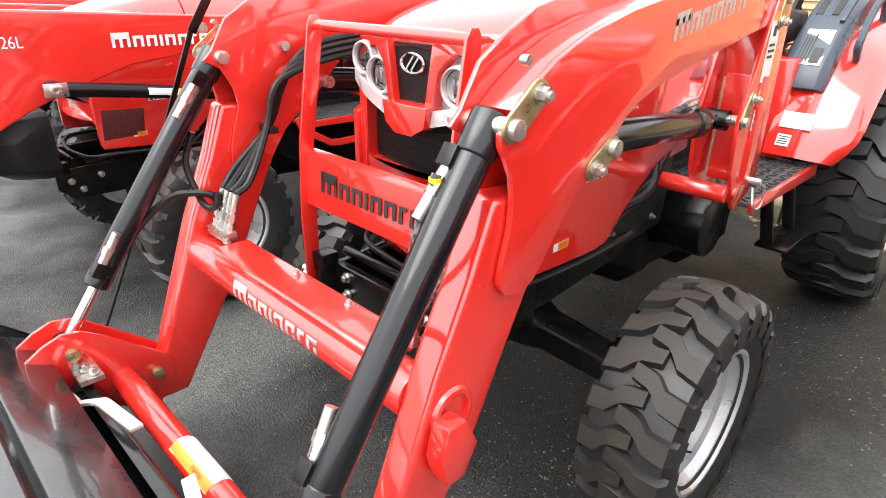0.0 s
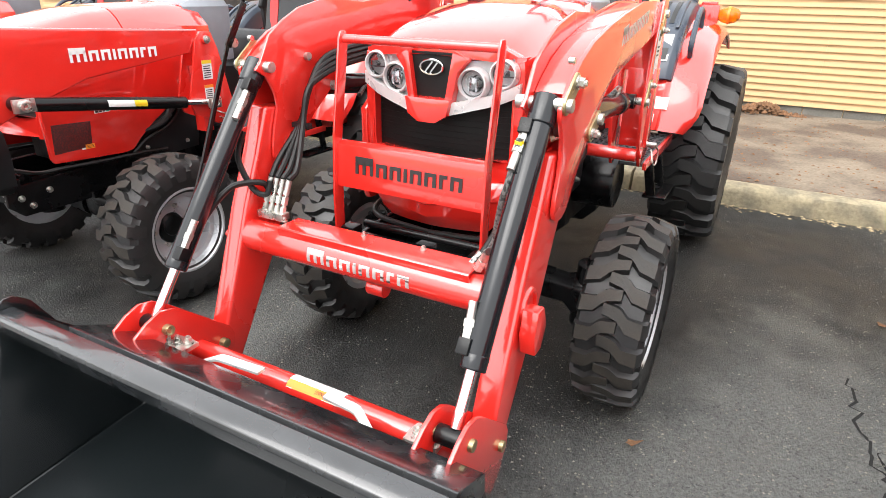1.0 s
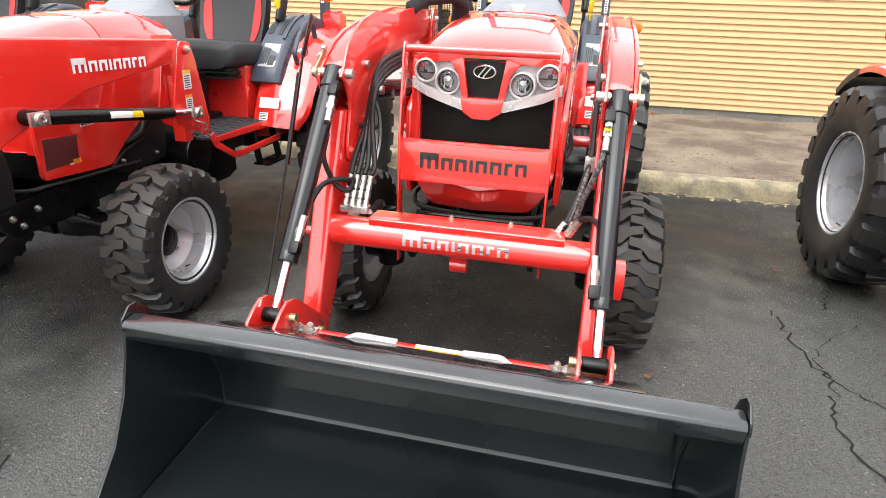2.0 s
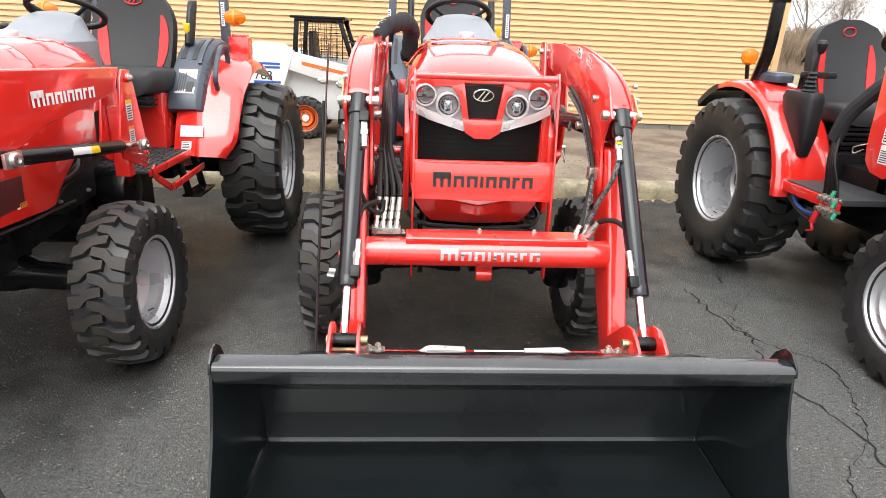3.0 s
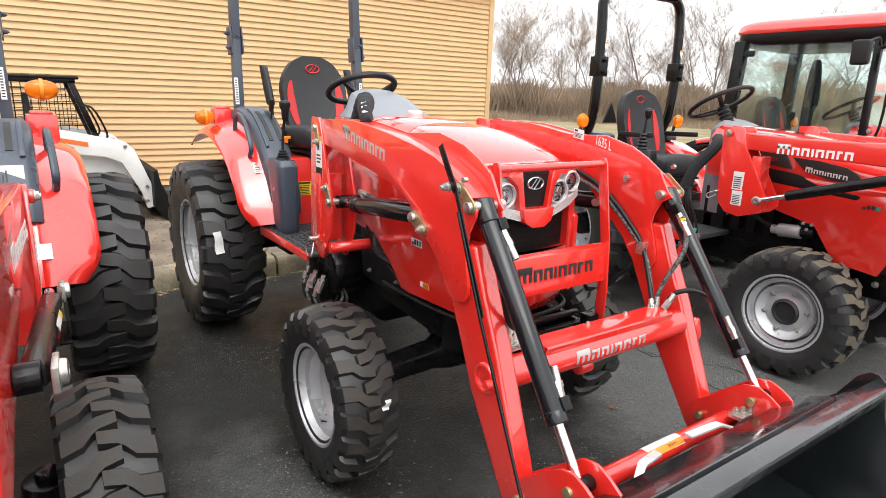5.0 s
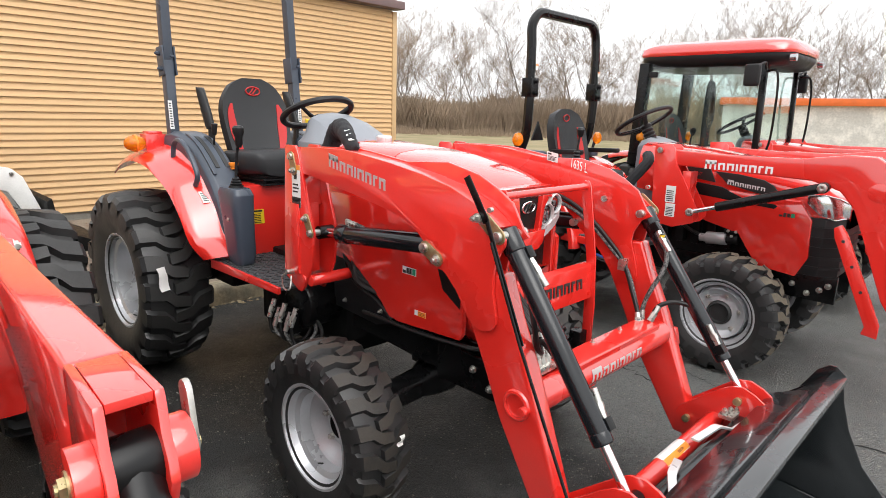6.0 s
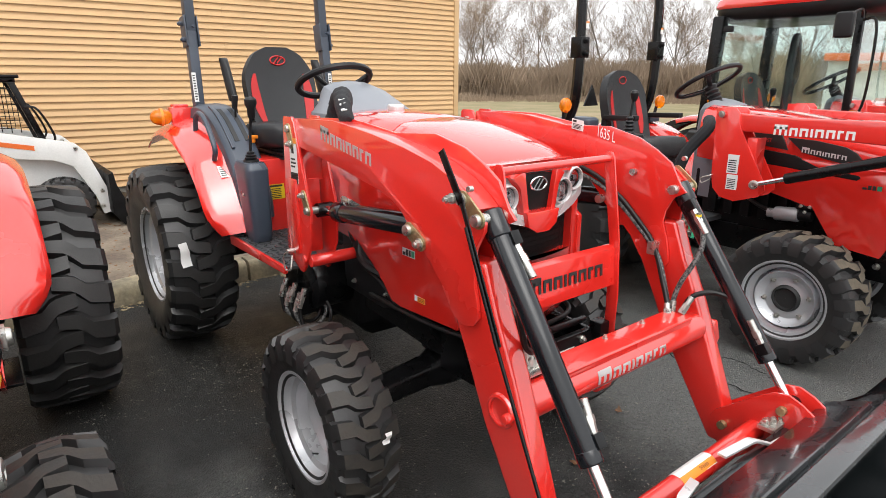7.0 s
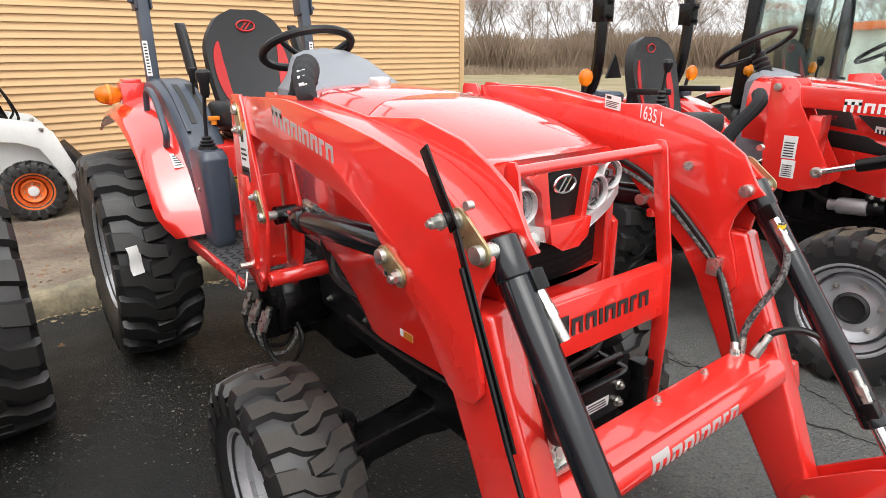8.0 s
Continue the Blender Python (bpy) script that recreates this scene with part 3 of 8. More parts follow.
def compact_tractor(label, group):
    T = thing("tractor", label, "tractor", group)
    # hood shell
    def sec(y, zt, wt, w, zs, zb):
        half = [(0, y, zt), (wt * 0.5, y, zt - 0.003), (wt * 0.93, y, zt - 0.014), (wt * 1.04, y, zt - 0.024), (wt * 1.22, y, zt - 0.05), (w * 0.985, y, zs), (w, y, zs - 0.03), (w, y, (zs + zb) / 2), (w - 0.006, y, zb)]
        inner = [(w - 0.02, y, zb), (w - 0.03, y, zs - 0.03), (wt, y, zt - 0.06), (0, y, zt - 0.03)]
        return mirrored_ring(half, inner)

    def mirrored_ring(half, inner):
        ring_pts = half + inner
        return ring_pts + [(-p[0], p[1], p[2]) for p in reversed(ring_pts[1:-1])]
    bm = bmesh.new()
    # rear cover and front cover with a seam between them
    loft(bm, [sec(0.47, 1.318, 0.17, 0.272, 1.21, 1.00), sec(0.30, 1.325, 0.18, 0.276, 1.215, 0.98), sec(-0.015, 1.308, 0.19, 0.276, 1.205, 0.95)])
    part("rear_hood", bm, RED_PLASTIC, T, bevel=0.002)
    bm = bmesh.new()
    loft(bm, [sec(-0.021, 1.308, 0.19, 0.276, 1.205, 0.95), sec(-0.15, 1.292, 0.195, 0.274, 1.195, 0.93), sec(-0.29, 1.262, 0.20, 0.275, 1.18, 0.90), sec(-0.38, 1.236, 0.20, 0.273, 1.168, 0.80),
              sec(-0.435, 1.212, 0.197, 0.268, 1.16, 0.78), sec(-0.462, 1.192, 0.19, 0.264, 1.155, 0.78)])
    part("front_hood", bm, RED_PLASTIC, T, "glossy red engine hood with a brow over the lamps", bevel=0.002)
    bm = bmesh.new()
    front_plate(bm, [(-0.245, 1.165), (-0.19, 1.195), (-0.075, 1.20), (0.075, 1.20), (0.19, 1.195), (0.245, 1.165), (0.19, 1.15), (0.07, 1.162), (-0.07, 1.162), (-0.19, 1.15)], 0.022, 0.09)
    for s in (1, -1):
        p = [(0.232, 1.165), (0.262, 1.165), (0.264, 0.86), (0.255, 0.78), (0.22, 0.78), (0.232, 0.88)]
        front_plate(bm, p if s > 0 else flip(p), 0.012, 0.10)
    p = [(-0.23, 0.87), (0.23, 0.87), (0.235, 0.79), (-0.235, 0.79)]
    front_plate(bm, p, 0.012, 0.05)
    part("front_cowl", bm, RED_PLASTIC, T, bevel=0.003)
    bm = bmesh.new()
    front_plate(bm, [(-0.235, 1.16), (0.235, 1.16), (0.235, 0.865), (-0.235, 0.865)], -0.02, 0.03)
    part("grille", bm, GRILLE, T, "dark fine-meshed radiator grille")
    bm = bmesh.new()
    for k in range(9):
        z = 0.885 + 0.018 * k
        front_plate(bm, [(-0.232, z), (0.232, z), (0.232, z + 0.003), (-0.232, z + 0.003)], -0.018, 0.01)
    part("grille_slats", bm, GRILLE, T)
    # lamp bezels and lamps
    for s in (1, -1):
        p = [(0.252, 1.162), (0.20, 1.158), (0.115, 1.150), (0.085, 1.13), (0.068, 1.06), (0.068, 1.018), (0.085, 1.018), (0.18, 1.046), (0.250, 1.072)]
        bm = bmesh.new()
        front_plate(bm, p if s > 0 else flip(p), 0.008, 0.04)
        bez = part("lamp_bezel", bm, SILVER_DULL, T, "silver-grey headlamp housing", bevel=0.002)
        p = [(0.258, 1.062), (0.20, 1.036), (0.062, 0.998), (0.064, 1.034), (0.20, 1.068), (0.258, 1.098)]
        bm = bmesh.new()
        front_plate(bm, p if s > 0 else flip(p), 0.036, 0.05)
        part("bezel_strip", bm, SILVER, bez, "bright silver strip below the lamps", bevel=0.004)
        for x, z, r in ((0.209, 1.120, 0.0325), (0.126, 1.090, 0.036)):
            y = front_y(x) - 0.012
            lamp = new("headlamp")
            lamp.parent = T
            bm = bmesh.new()
            ring(bm, (s * x, y, z), ALONG_Y, [(-0.01, r * 1.28), (0.012, r * 1.27), (0.020, r * 1.20), (0.021, r * 1.10), (0.016, r * 1.02), (-0.01, r * 0.98)], 40)
            part("lamp_ring", bm, SILVER, lamp)
            bm = bmesh.new()
            ring(bm, (s * x, y, z), ALONG_Y, [(0.012, r * 1.03), (0.004, r * 0.97), (-0.008, r * 0.80), (-0.026, r * 0.5), (-0.03, 0.001)], 32)
            part("lamp_bowl", bm, DARKBOWL, lamp, "dark lamp reflector")
            bm = bmesh.new()
            if x < 0.2:
                ring(bm, (s * x, y, z), ALONG_Y, [(-0.028, r * 0.66), (-0.006, r * 0.60), (0.002, r * 0.42), (0.004, 0.001)], 24)
                for q in (-1, 1):
                    box(bm, (s * x + q * r * 0.3, y - 0.004, z), (0.004, 0.012, r * 1.1))
            else:
                ring(bm, (s * x, y, z), ALONG_Y, [(-0.03, r * 0.34), (-0.010, r * 0.32), (-0.006, 0.001)], 20)
                box(bm, (s * x, y - 0.002, z - r * 0.2), (r * 1.6, 0.006, 0.004))
            part("lamp_bulb", bm, BOWL if x < 0.2 else DARKBOWL, lamp)
            bm = bmesh.new()
            ring(bm, (s * x, y, z), ALONG_Y, [(0.010, r * 1.0), (0.015, r * 0.8), (0.019, r * 0.4), (0.020, 0.001)], 32)
            ob = part("lamp_lens", bm, LENS_CLEAR, lamp)
            ob.visible_shadow = False
    # badge panel and nose
    bm = bmesh.new()
    front_plate(bm, [(-0.072, 1.168), (0.072, 1.168), (0.052, 1.04), (-0.052, 1.04)], 0.018, 0.04)
    badge = part("badge_panel", bm, GRILLE, T, "black centre panel with a chrome oval badge", bevel=0.002)
    bm = bmesh.new()
    turn = Matrix.Rotation(radians(90), 3, "X")
    pts = [(0.036 * math.cos(a), front_y(0) - 0.024, 1.128 + 0.020 * math.sin(a)) for a in [2 * math.pi * k / 36 for k in range(36)]]
    sweep(bm, pts, 0.0035, 6, close=True)
    for dx in (-0.008, 0.010):
        bar(bm, (dx - 0.014, front_y(0) - 0.022, 1.112), (dx + 0.012, front_y(0) - 0.022, 1.144), 0.005, 0.006, (0, -1, 0))
    part("badge", bm, CHROME, badge)
    bm = bmesh.new()
    for s in (1, -1):
        p = [(0.072, 1.175), (0.118, 1.155), (0.088, 1.12), (0.072, 1.04), (0.05, 1.04)]
        front_plate(bm, p if s > 0 else flip(p), 0.038, 0.05)
    front_plate(bm, [(-0.074, 1.045), (0.074, 1.045), (0.064, 0.998), (0.028, 0.976), (-0.028, 0.976), (-0.064, 0.998)], 0.055, 0.06)
    part("nose", bm, RED_PLASTIC, T, bevel=0.004)
    # chin
    bm = bmesh.new()
    # rows from the top edge down: height, half width, how far the middle stands out
    prof = [(0.806, 0.258, 0.010), (0.786, 0.258, 0.042), (0.758, 0.252, 0.050), (0.752, 0.25, 0.040), (0.715, 0.236, 0.040), (0.672, 0.205, 0.026), (0.642, 0.178, 0.0)]
    rows = []
    for z, w, out in prof:
        front = []
        for k in range(17):
            u = abs(k / 8 - 1)
            dip = 0.030 * (1 - u) if 0.70 < z < 0.80 else 0.0
            front.append((w * (k / 8 - 1), front_y(w * (k / 8 - 1)) - out * (1 - 0.5 * u) - 0.01 * (1 - u), z - dip))
        rows.append(front + [(w, -0.34, z), (-w, -0.34, z)])
    loft(bm, rows)
    chin = part("chin", bm, RED_PLASTIC, T, "red bowed chin below the grille", bevel=0.002)
    bm = bmesh.new()
    front_plate(bm, [(-0.15, 0.790), (0.15, 0.790), (0.06, 0.766), (0, 0.758), (-0.06, 0.766)], 0.056, 0.03)
    part("chin_slot", bm, GRILLE, chin)
    # side panels, decals
    for s in (1, -1):
        bm = bmesh.new()
        poly = [(0.36, 1.05), (0.34, 1.00), (0.325, 0.852), (0.14, 0.835), (0.03, 0.766), (-0.035, 0.715), (-0.084, 0.667), (-0.14, 0.66), (-0.46, 0.677), (-0.472, 0.70), (-0.47, 0.98), (-0.30, 1.10), (0.36, 1.12)]
        plate(bm, poly, s * 0.262, s * 0.285)
        sp = part("side_panel", bm, RED_PLASTIC, T, bevel=0.006)
        bm = bmesh.new()
        plate(bm, [(-0.352, 0.915), (-0.378, 0.846), (-0.46, 0.795), (-0.465, 0.87), (-0.42, 0.91)], s * 0.286, s * 0.289)
        part("side_vent", bm, GRILLE, sp)

        def on_side(p, s=s):
            return (s * (0.2865 + p[2]), -0.165 - (p[0] if s < 0 else 0.08 - p[0]), 0.862 + p[1])
        decal("engine_decal", sp, on_side, 0.075, 0.028, WHITE, [(0.05, 0.1, 0.26, 0.5, INK), (0.30, 0.12, 0.47, 0.88, INK), (0.52, 0.12, 0.68, 0.88, INK), (0.73, 0.1, 0.95, 0.9, GREEN)])

        def low(p, s=s):
            return (s * (0.2865 + p[2]), -0.235 - (p[0] if s < 0 else 0.1 - p[0]), 0.715 + p[1])
        decal("warning_decal", sp, low, 0.06, 0.02, WHITE, [(0.3, 0, 1, 1, ORANGE), *print_lines(0.35, 0.95, 0.1, 0.9, 3)])
    # fuel cap
    bm = bmesh.new()
    ring(bm, (0, 0.29, 1.322), UPRIGHT, [(0, 0.034), (0.012, 0.036), (0.018, 0.034), (0.022, 0.028), (0.023, 0.001)], 24)
    part("fuel_cap", bm, SILVER, T, "silver fuel cap")
    # dash hood and steering wheel
    bm = bmesh.new()
    prof = [(0.42, 1.315, 0.16, 0.006), (0.50, 1.365, 0.172, 0.03), (0.60, 1.415, 0.172, 0.06), (0.68, 1.435, 0.162, 0.08), (0.72, 1.42, 0.15, 0.08), (0.74, 1.38, 0.145, 0.06)]
    rows = []
    for y, z, w, cr in prof:
        half = [(0, y, z), (w * 0.5, y - 0.01, z - 0.008), (w * 0.8, y - 0.015, z - 0.025), (w * 0.95, y - 0.02, z - cr), (w + 0.03, y - 0.03, 1.30), (w + 0.03, y - 0.03, 1.02)]
        rows.append(half + [(-p[0], p[1], p[2]) for p in reversed(half[1:])])
    loft(bm, rows)
    part("dash_cowl", bm, DASH, T, "grey plastic dash cowl", bevel=0.003)
    sw = new("steering_wheel")
    sw.parent = T
    sw.matrix_local = pose(-0.005, 0.80, 1.43, -24, 0, 0)
    bm = bmesh.new()
    sweep(bm, [(0.170 * math.cos(2 * math.pi * k / 48), 0.170 * math.sin(2 * math.pi * k / 48), 0) for k in range(48)], 0.0155, 10, close=True)
    part("wheel_rim", bm, PLASTIC, sw)
    bm = bmesh.new()
    for a in (90, 210, 330):
        sweep(bm, smooth_path([(0.03 * math.cos(radians(a)), 0.03 * math.sin(radians(a)), -0.035), (0.09 * math.cos(radians(a)), 0.09 * math.sin(radians(a)), -0.03), (0.165 * math.cos(radians(a)), 0.165 * math.sin(radians(a)), 0)]), 0.010, 8)
    part("wheel_spokes", bm, PLASTIC, sw)
    bm = bmesh.new()
    ring(bm, (0, 0, -0.05), UPRIGHT, [(0, 0.03), (0.02, 0.045), (0.03, 0.04), (0.034, 0.001)], 20)
    rod(bm, (0, 0, -0.2), (0, 0, -0.04), 0.025, 14)
    part("wheel_hub", bm, PLASTIC, sw)
    # platform, tunnel, pedestal
    bm = bmesh.new()
    for s in (1, -1):
        plate(bm, [(s * 0.13, 0.40), (s * 0.46, 0.42), (s * 0.47, 1.06), (s * 0.13, 1.06)], 0.685, 0.70, "z")
    part("platform", bm, MAT_TREAD, T, "grey ribbed rubber foot platform", bevel=0.003)
    bm = bmesh.new()
    for s in (1, -1):
        for i in range(9):
            for j in range(18):
                x, y = s * (0.17 + 0.034 * i), 0.44 + 0.034 * j
                bar(bm, (x - 0.009, y - 0.009 * (1 if (i + j) % 2 else -1), 0.702), (x + 0.009, y + 0.009 * (1 if (i + j) % 2 else -1), 0.702), 0.006, 0.006)
    tagged(part("tread_studs", bm, MAT_TREAD, T), kind="stuff")
    for s in (1, -1):
        bm = bmesh.new()
        plate(bm, [(0.42, 0.702), (1.06, 0.705), (1.06, 0.66), (0.42, 0.672)], s * 0.46, s * 0.475)
        part("platform_edge", bm, RED, T, bevel=0.003)
    bm = bmesh.new()
    plate(bm, [(1.02, 0.70), (1.04, 1.06), (1.35, 1.06), (1.9, 1.10), (1.95, 0.70)], -0.33, 0.33)
    pedestal = part("seat_pedestal", bm, RED, T, bevel=0.01)

    def on_ped(p):
        return (-0.29 + p[0], 1.028 + 0.055 * p[1] - p[2], 0.86 + p[1])
    decal("instruction_decal", pedestal, on_ped, 0.10, 0.075, YELLOW, [*print_lines(0.06, 0.9, 0.05, 0.75, 6), (0.06, 0.82, 0.9, 0.95, INK)])
    bm = bmesh.new()
    box(bm, (0, 0.55, 0.83), (0.27, 0.75, 0.3))
    part("tunnel", bm, SOOT, T, bevel=0.02)
    # seat
    seat = new("seat")
    seat.parent = T
    bm = bmesh.new()
    rows = []
    for y, z, w, h in ((1.00, 1.145, 0.19, 0.045), (1.03, 1.165, 0.23, 0.065), (1.12, 1.165, 0.25, 0.07), (1.25, 1.15, 0.25, 0.07), (1.36, 1.15, 0.24, 0.07), (1.42, 1.16, 0.2, 0.05)):
        rows.append([(w * math.copysign(abs(math.cos(a)) ** 0.5, math.cos(a)), y, z + h * math.copysign(abs(math.sin(a)) ** 0.7, math.sin(a)) + (0.03 * abs(math.cos(a)) ** 3 if math.sin(a) > 0 else 0)) for a in [2 * math.pi * k / 28 for k in range(28)]])
    loft(bm, rows)
    part("cushion", bm, SEAT, seat, "black vinyl cushion", angle=50)

    def back_at(x, v):
        """Seat back face: v from 0 (bottom) to 1 (top)."""
        y = 1.36 + 0.10 * v + 0.02 * math.sin(v * 3.1) - 0.05 * (x / 0.25) ** 2 * (1 - 0.5 * v)
        return y, 1.17 + 0.435 * v
    bm = bmesh.new()
    rows = []
    for k in range(23):
        v = k / 22
        w = 0.184 + 0.020 * math.sin(v * 2.6) - 0.085 * max(0, v - 0.55) ** 2 / 0.176 - (0.035 if k == 22 else 0.012 if k == 21 else 0)
        front = [(w * (j / 7 - 1) * 0.98, *back_at(w * (j / 7 - 1), v)) for j in range(15)]
        thick = 0.085 * (1 - 0.35 * v) * (0.5 if k in (0, 22) else 0.8 if k in (1, 21) else 1)
        backp = [(w * (1 - j / 7), back_at(w * (1 - j / 7), v)[0] + thick * (1 - 0.3 * abs(1 - j / 7) ** 4), back_at(0, v)[1] - 0.004) for j in range(15)]
        rows.append(front + backp)
    loft(bm, rows)
    part("backrest", bm, SEAT, seat, "black vinyl backrest with red side stripes", angle=55)
    for s in (1, -1):
        bm = bmesh.new()
        rows = []
        for k in range(11):
            v = 0.08 + 0.60 * k / 10
            x0 = 0.108 + 0.018 * math.sin(v * 3) + (0.04 * (v - 0.4) if v > 0.4 else 0)
            wd = 0.012 + 0.038 * math.sin(math.pi * min(1, k / 10 + 0.02)) ** 0.6
            a, b = s * x0, s * (x0 + wd)
            ya, z = back_at(a, v)
            yb, _ = back_at(b, v)
            rows.append([(a, ya - 0.005, z), (b, yb - 0.005, z), (b, yb + 0.01, z), (a, ya + 0.01, z)])
        loft(bm, rows)
        part("red_stripe", bm, SEAT_RED, seat, "red vinyl stripe")
    bm = bmesh.new()
    def badge_pt(a, b):
        y, z = back_at(0, 0.84 + b)
        return (a, y - 0.004, z)
    sweep(bm, [badge_pt(0.042 * math.cos(2 * math.pi * k / 30), 0.052 * math.sin(2 * math.pi * k / 30)) for k in range(30)], 0.004, 5, close=True)
    for dx in (-0.008, 0.012):
        bar(bm, badge_pt(dx - 0.016, -0.035), badge_pt(dx + 0.012, 0.035), 0.006, 0.004, (0, -1, 0))
    part("seat_badge", bm, SEAT_RED, seat)
    for s in (1, -1):
        bm = bmesh.new()
        rows = []
        for v, w in ((0, 0.024), (0.06, 0.040), (0.4, 0.044), (0.8, 0.038), (0.95, 0.030), (1, 0.014)):
            y, z = 1.43 + 0.11 * v, 1.325 + 0.22 * v
            rows.append([(s * 0.265 + 0.022 * math.cos(a), y + w * math.sin(a), z) for a in [2 * math.pi * k / 14 for k in range(14)]])
        loft(bm, rows)
        bar(bm, (s * 0.26, 1.44, 1.20), (s * 0.265, 1.43, 1.34), 0.02, 0.03, (0, 1, 0))
        part("armrest", bm, PLASTIC, seat, "black folded-up armrest", bevel=0.004)
    bm = bmesh.new()
    box(bm, (0, 1.2, 1.08), (0.36, 0.36, 0.05))
    for k in range(4):
        box(bm, (0, 1.2, 1.06 + 0.012 * k), (0.40 - 0.03 * (k % 2), 0.40 - 0.03 * (k % 2), 0.008))
    part("seat_suspension", bm, PLASTIC, seat, bevel=0.003)
    # fenders with flange, consoles, grab rails
    yh, zh = HUB_R
    lip = [(-20, 0.73), (10, 0.725), (18, 0.72), (33, 0.705), (47, 0.69), (67, 0.658), (85, 0.648), (110, 0.65), (150, 0.66)]

    def arc(r, a):
        """A point r from the wheel's axis (0.60: the mudguard's lip), a degrees up from ahead."""
        for (a0, r0), (a1, r1) in zip(lip, lip[1:]):
            if a0 <= a <= a1:
                u = (a - a0) / (a1 - a0)
                u = u * u * (3 - 2 * u)
                base = r0 + (r1 - r0) * u
        return yh - (r - 0.60 + base) * math.cos(radians(a)), zh + (r - 0.60 + base) * math.sin(radians(a))
    for s in (1, -1):
        fen = new("fender")
        fen.parent = T
        bm = bmesh.new()
        rows = []
        for k in range(29):
            a = 18 + 104 * k / 28
            cs = [(0.29, 0.592), (0.30, 0.640), (0.33, 0.656), (0.405, 0.660), (0.415, 0.648), (0.43, 0.644), (0.535, 0.640), (0.57, 0.628), (0.585, 0.60), (0.575, 0.60), (0.56, 0.616), (0.40, 0.63), (0.31, 0.612)]
            crown = 0.055 * max(0.0, min(1.0, (a - 22) / 35))
            tuck = 0.06 * max(0.0, 1 - (a - 18) / 11) ** 2
            rows.append([(s * (x - tuck * max(0.0, (x - 0.40) / 0.185)), *arc(r + crown * max(0.0, min(1.0, (0.57 - x) / 0.16)) * (1.0 if x > 0.35 else 0.4) - 0.3 * tuck * max(0.0, (x - 0.40) / 0.185), a)) for x, r in cs])
        loft(bm, rows)
        part("fender_shell", bm, RED_PLASTIC, fen, "glossy red curved mudguard", angle=40)
        bm = bmesh.new()
        plate(bm, [(1.02, 0.66), (1.06, 0.70), (1.12, 0.90), (1.30, 1.10), (1.6, 1.18), (1.95, 1.14), (1.95, 0.66), (1.3, 0.62)], s * 0.285, s * 0.30)
        part("inner_panel", bm, RED, fen, bevel=0.004)

        def on_panel(p, s=s):
            a = 25.5 + math.degrees(p[1] / 0.72)
            return (s * 0.385 - 0.0525 + p[0], *arc(0.6605 + 0.055 * max(0.0, min(1.0, (a - 22) / 35)) + p[2], a))
        if s < 0:
            def on_guard(p):
                a = 39.5 + math.degrees(p[1] / 0.78)
                return (-0.475 + p[0], *arc(0.666 + p[2], a))
            decal("white_sticker", fen, on_guard, 0.038, 0.075, WHITE, print_lines(0.15, 0.9, 0.1, 0.9, 5))
        else:
            decal("white_sticker", fen, on_panel, 0.105, 0.055, WHITE, [])
            def on_panel2(p, s=s):
                a = 20.5 + math.degrees(p[1] / 0.72)
                return (s * 0.36 - 0.02 + p[0], *arc(0.6605 + p[2], a))
            decal("code_sticker", fen, on_panel2, 0.045, 0.04, WHITE, print_lines(0.1, 0.95, 0.1, 0.9, 4))
        # console over the fender, running down to the platform
        con_path = smooth_path(([(0, 0.985, 0.78), (0, 1.0, 0.90)] if s < 0 else [(0, 1.035, 0.965)]) + [(0, 1.075, 1.045), (0, 1.20, 1.165), (0, 1.33, 1.255), (0, 1.46, 1.30), (0, 1.60, 1.31), (0, 1.72, 1.285)], 4)
        rows = []
        for i, p in enumerate(con_path):
            d = (con_path[min(i + 1, len(con_path) - 1)] - con_path[max(i - 1, 0)]).normalized()
            nrm = Vector((0, -d.z, d.y))
            cs = [(0.262, -0.13), (0.258, -0.03), (0.272, -0.006), (0.30, 0.0), (0.40, -0.002), (0.425, -0.02), (0.43, -0.06), (0.425, -0.13)]
            rows.append([(s * x, p.y + nrm.y * h, p.z + nrm.z * h) for x, h in cs])
        bm = bmesh.new()
        loft(bm, rows)
        con = part("console", bm, GREY_PLASTIC, fen, "blue-grey plastic lever console", bevel=0.004)

        def on_con(u, x, h):
            """u along the console (0 front, 1 rear), x across, h above it."""
            f = u * (len(con_path) - 1)
            i = min(int(f), len(con_path) - 2)
            p = con_path[i].lerp(con_path[i + 1], f - i)
            d = (con_path[i + 1] - con_path[i]).normalized()
            return (s * x, p.y - d.z * h, p.z + d.y * h)
        for x in (0.292, 0.345):
            bm = bmesh.new()
            rows = []
            for k in range(7):
                u = 0.40 + 0.26 * k / 6
                rows.append([on_con(u, x, -0.002), on_con(u, x, 0.002), on_con(u, x + 0.022, 0.002), on_con(u, x + 0.022, -0.002)])
            loft(bm, rows)
            part("lever_slot", bm, INK, con)
        bm = bmesh.new()
        rows = []
        for k in range(9):
            u = 0.36 + 0.34 * k / 8
            rows.append([on_con(u, 0.383, -0.002), on_con(u, 0.383, 0.010), on_con(u, 0.40, 0.010), on_con(u, 0.40, -0.002)])
        loft(bm, rows)
        part("console_ridge", bm, GREY_PLASTIC, con, bevel=0.003)
        bm = bmesh.new()
        base = Vector(on_con(0.56, 0.303, 0.0))
        rod(bm, base, base + Vector((0, -0.01, 0.06)), 0.006, 8)
        rod(bm, base + Vector((0, -0.008, 0.05)), base + Vector((0, -0.015, 0.11)), 0.011, 12, 0.017)
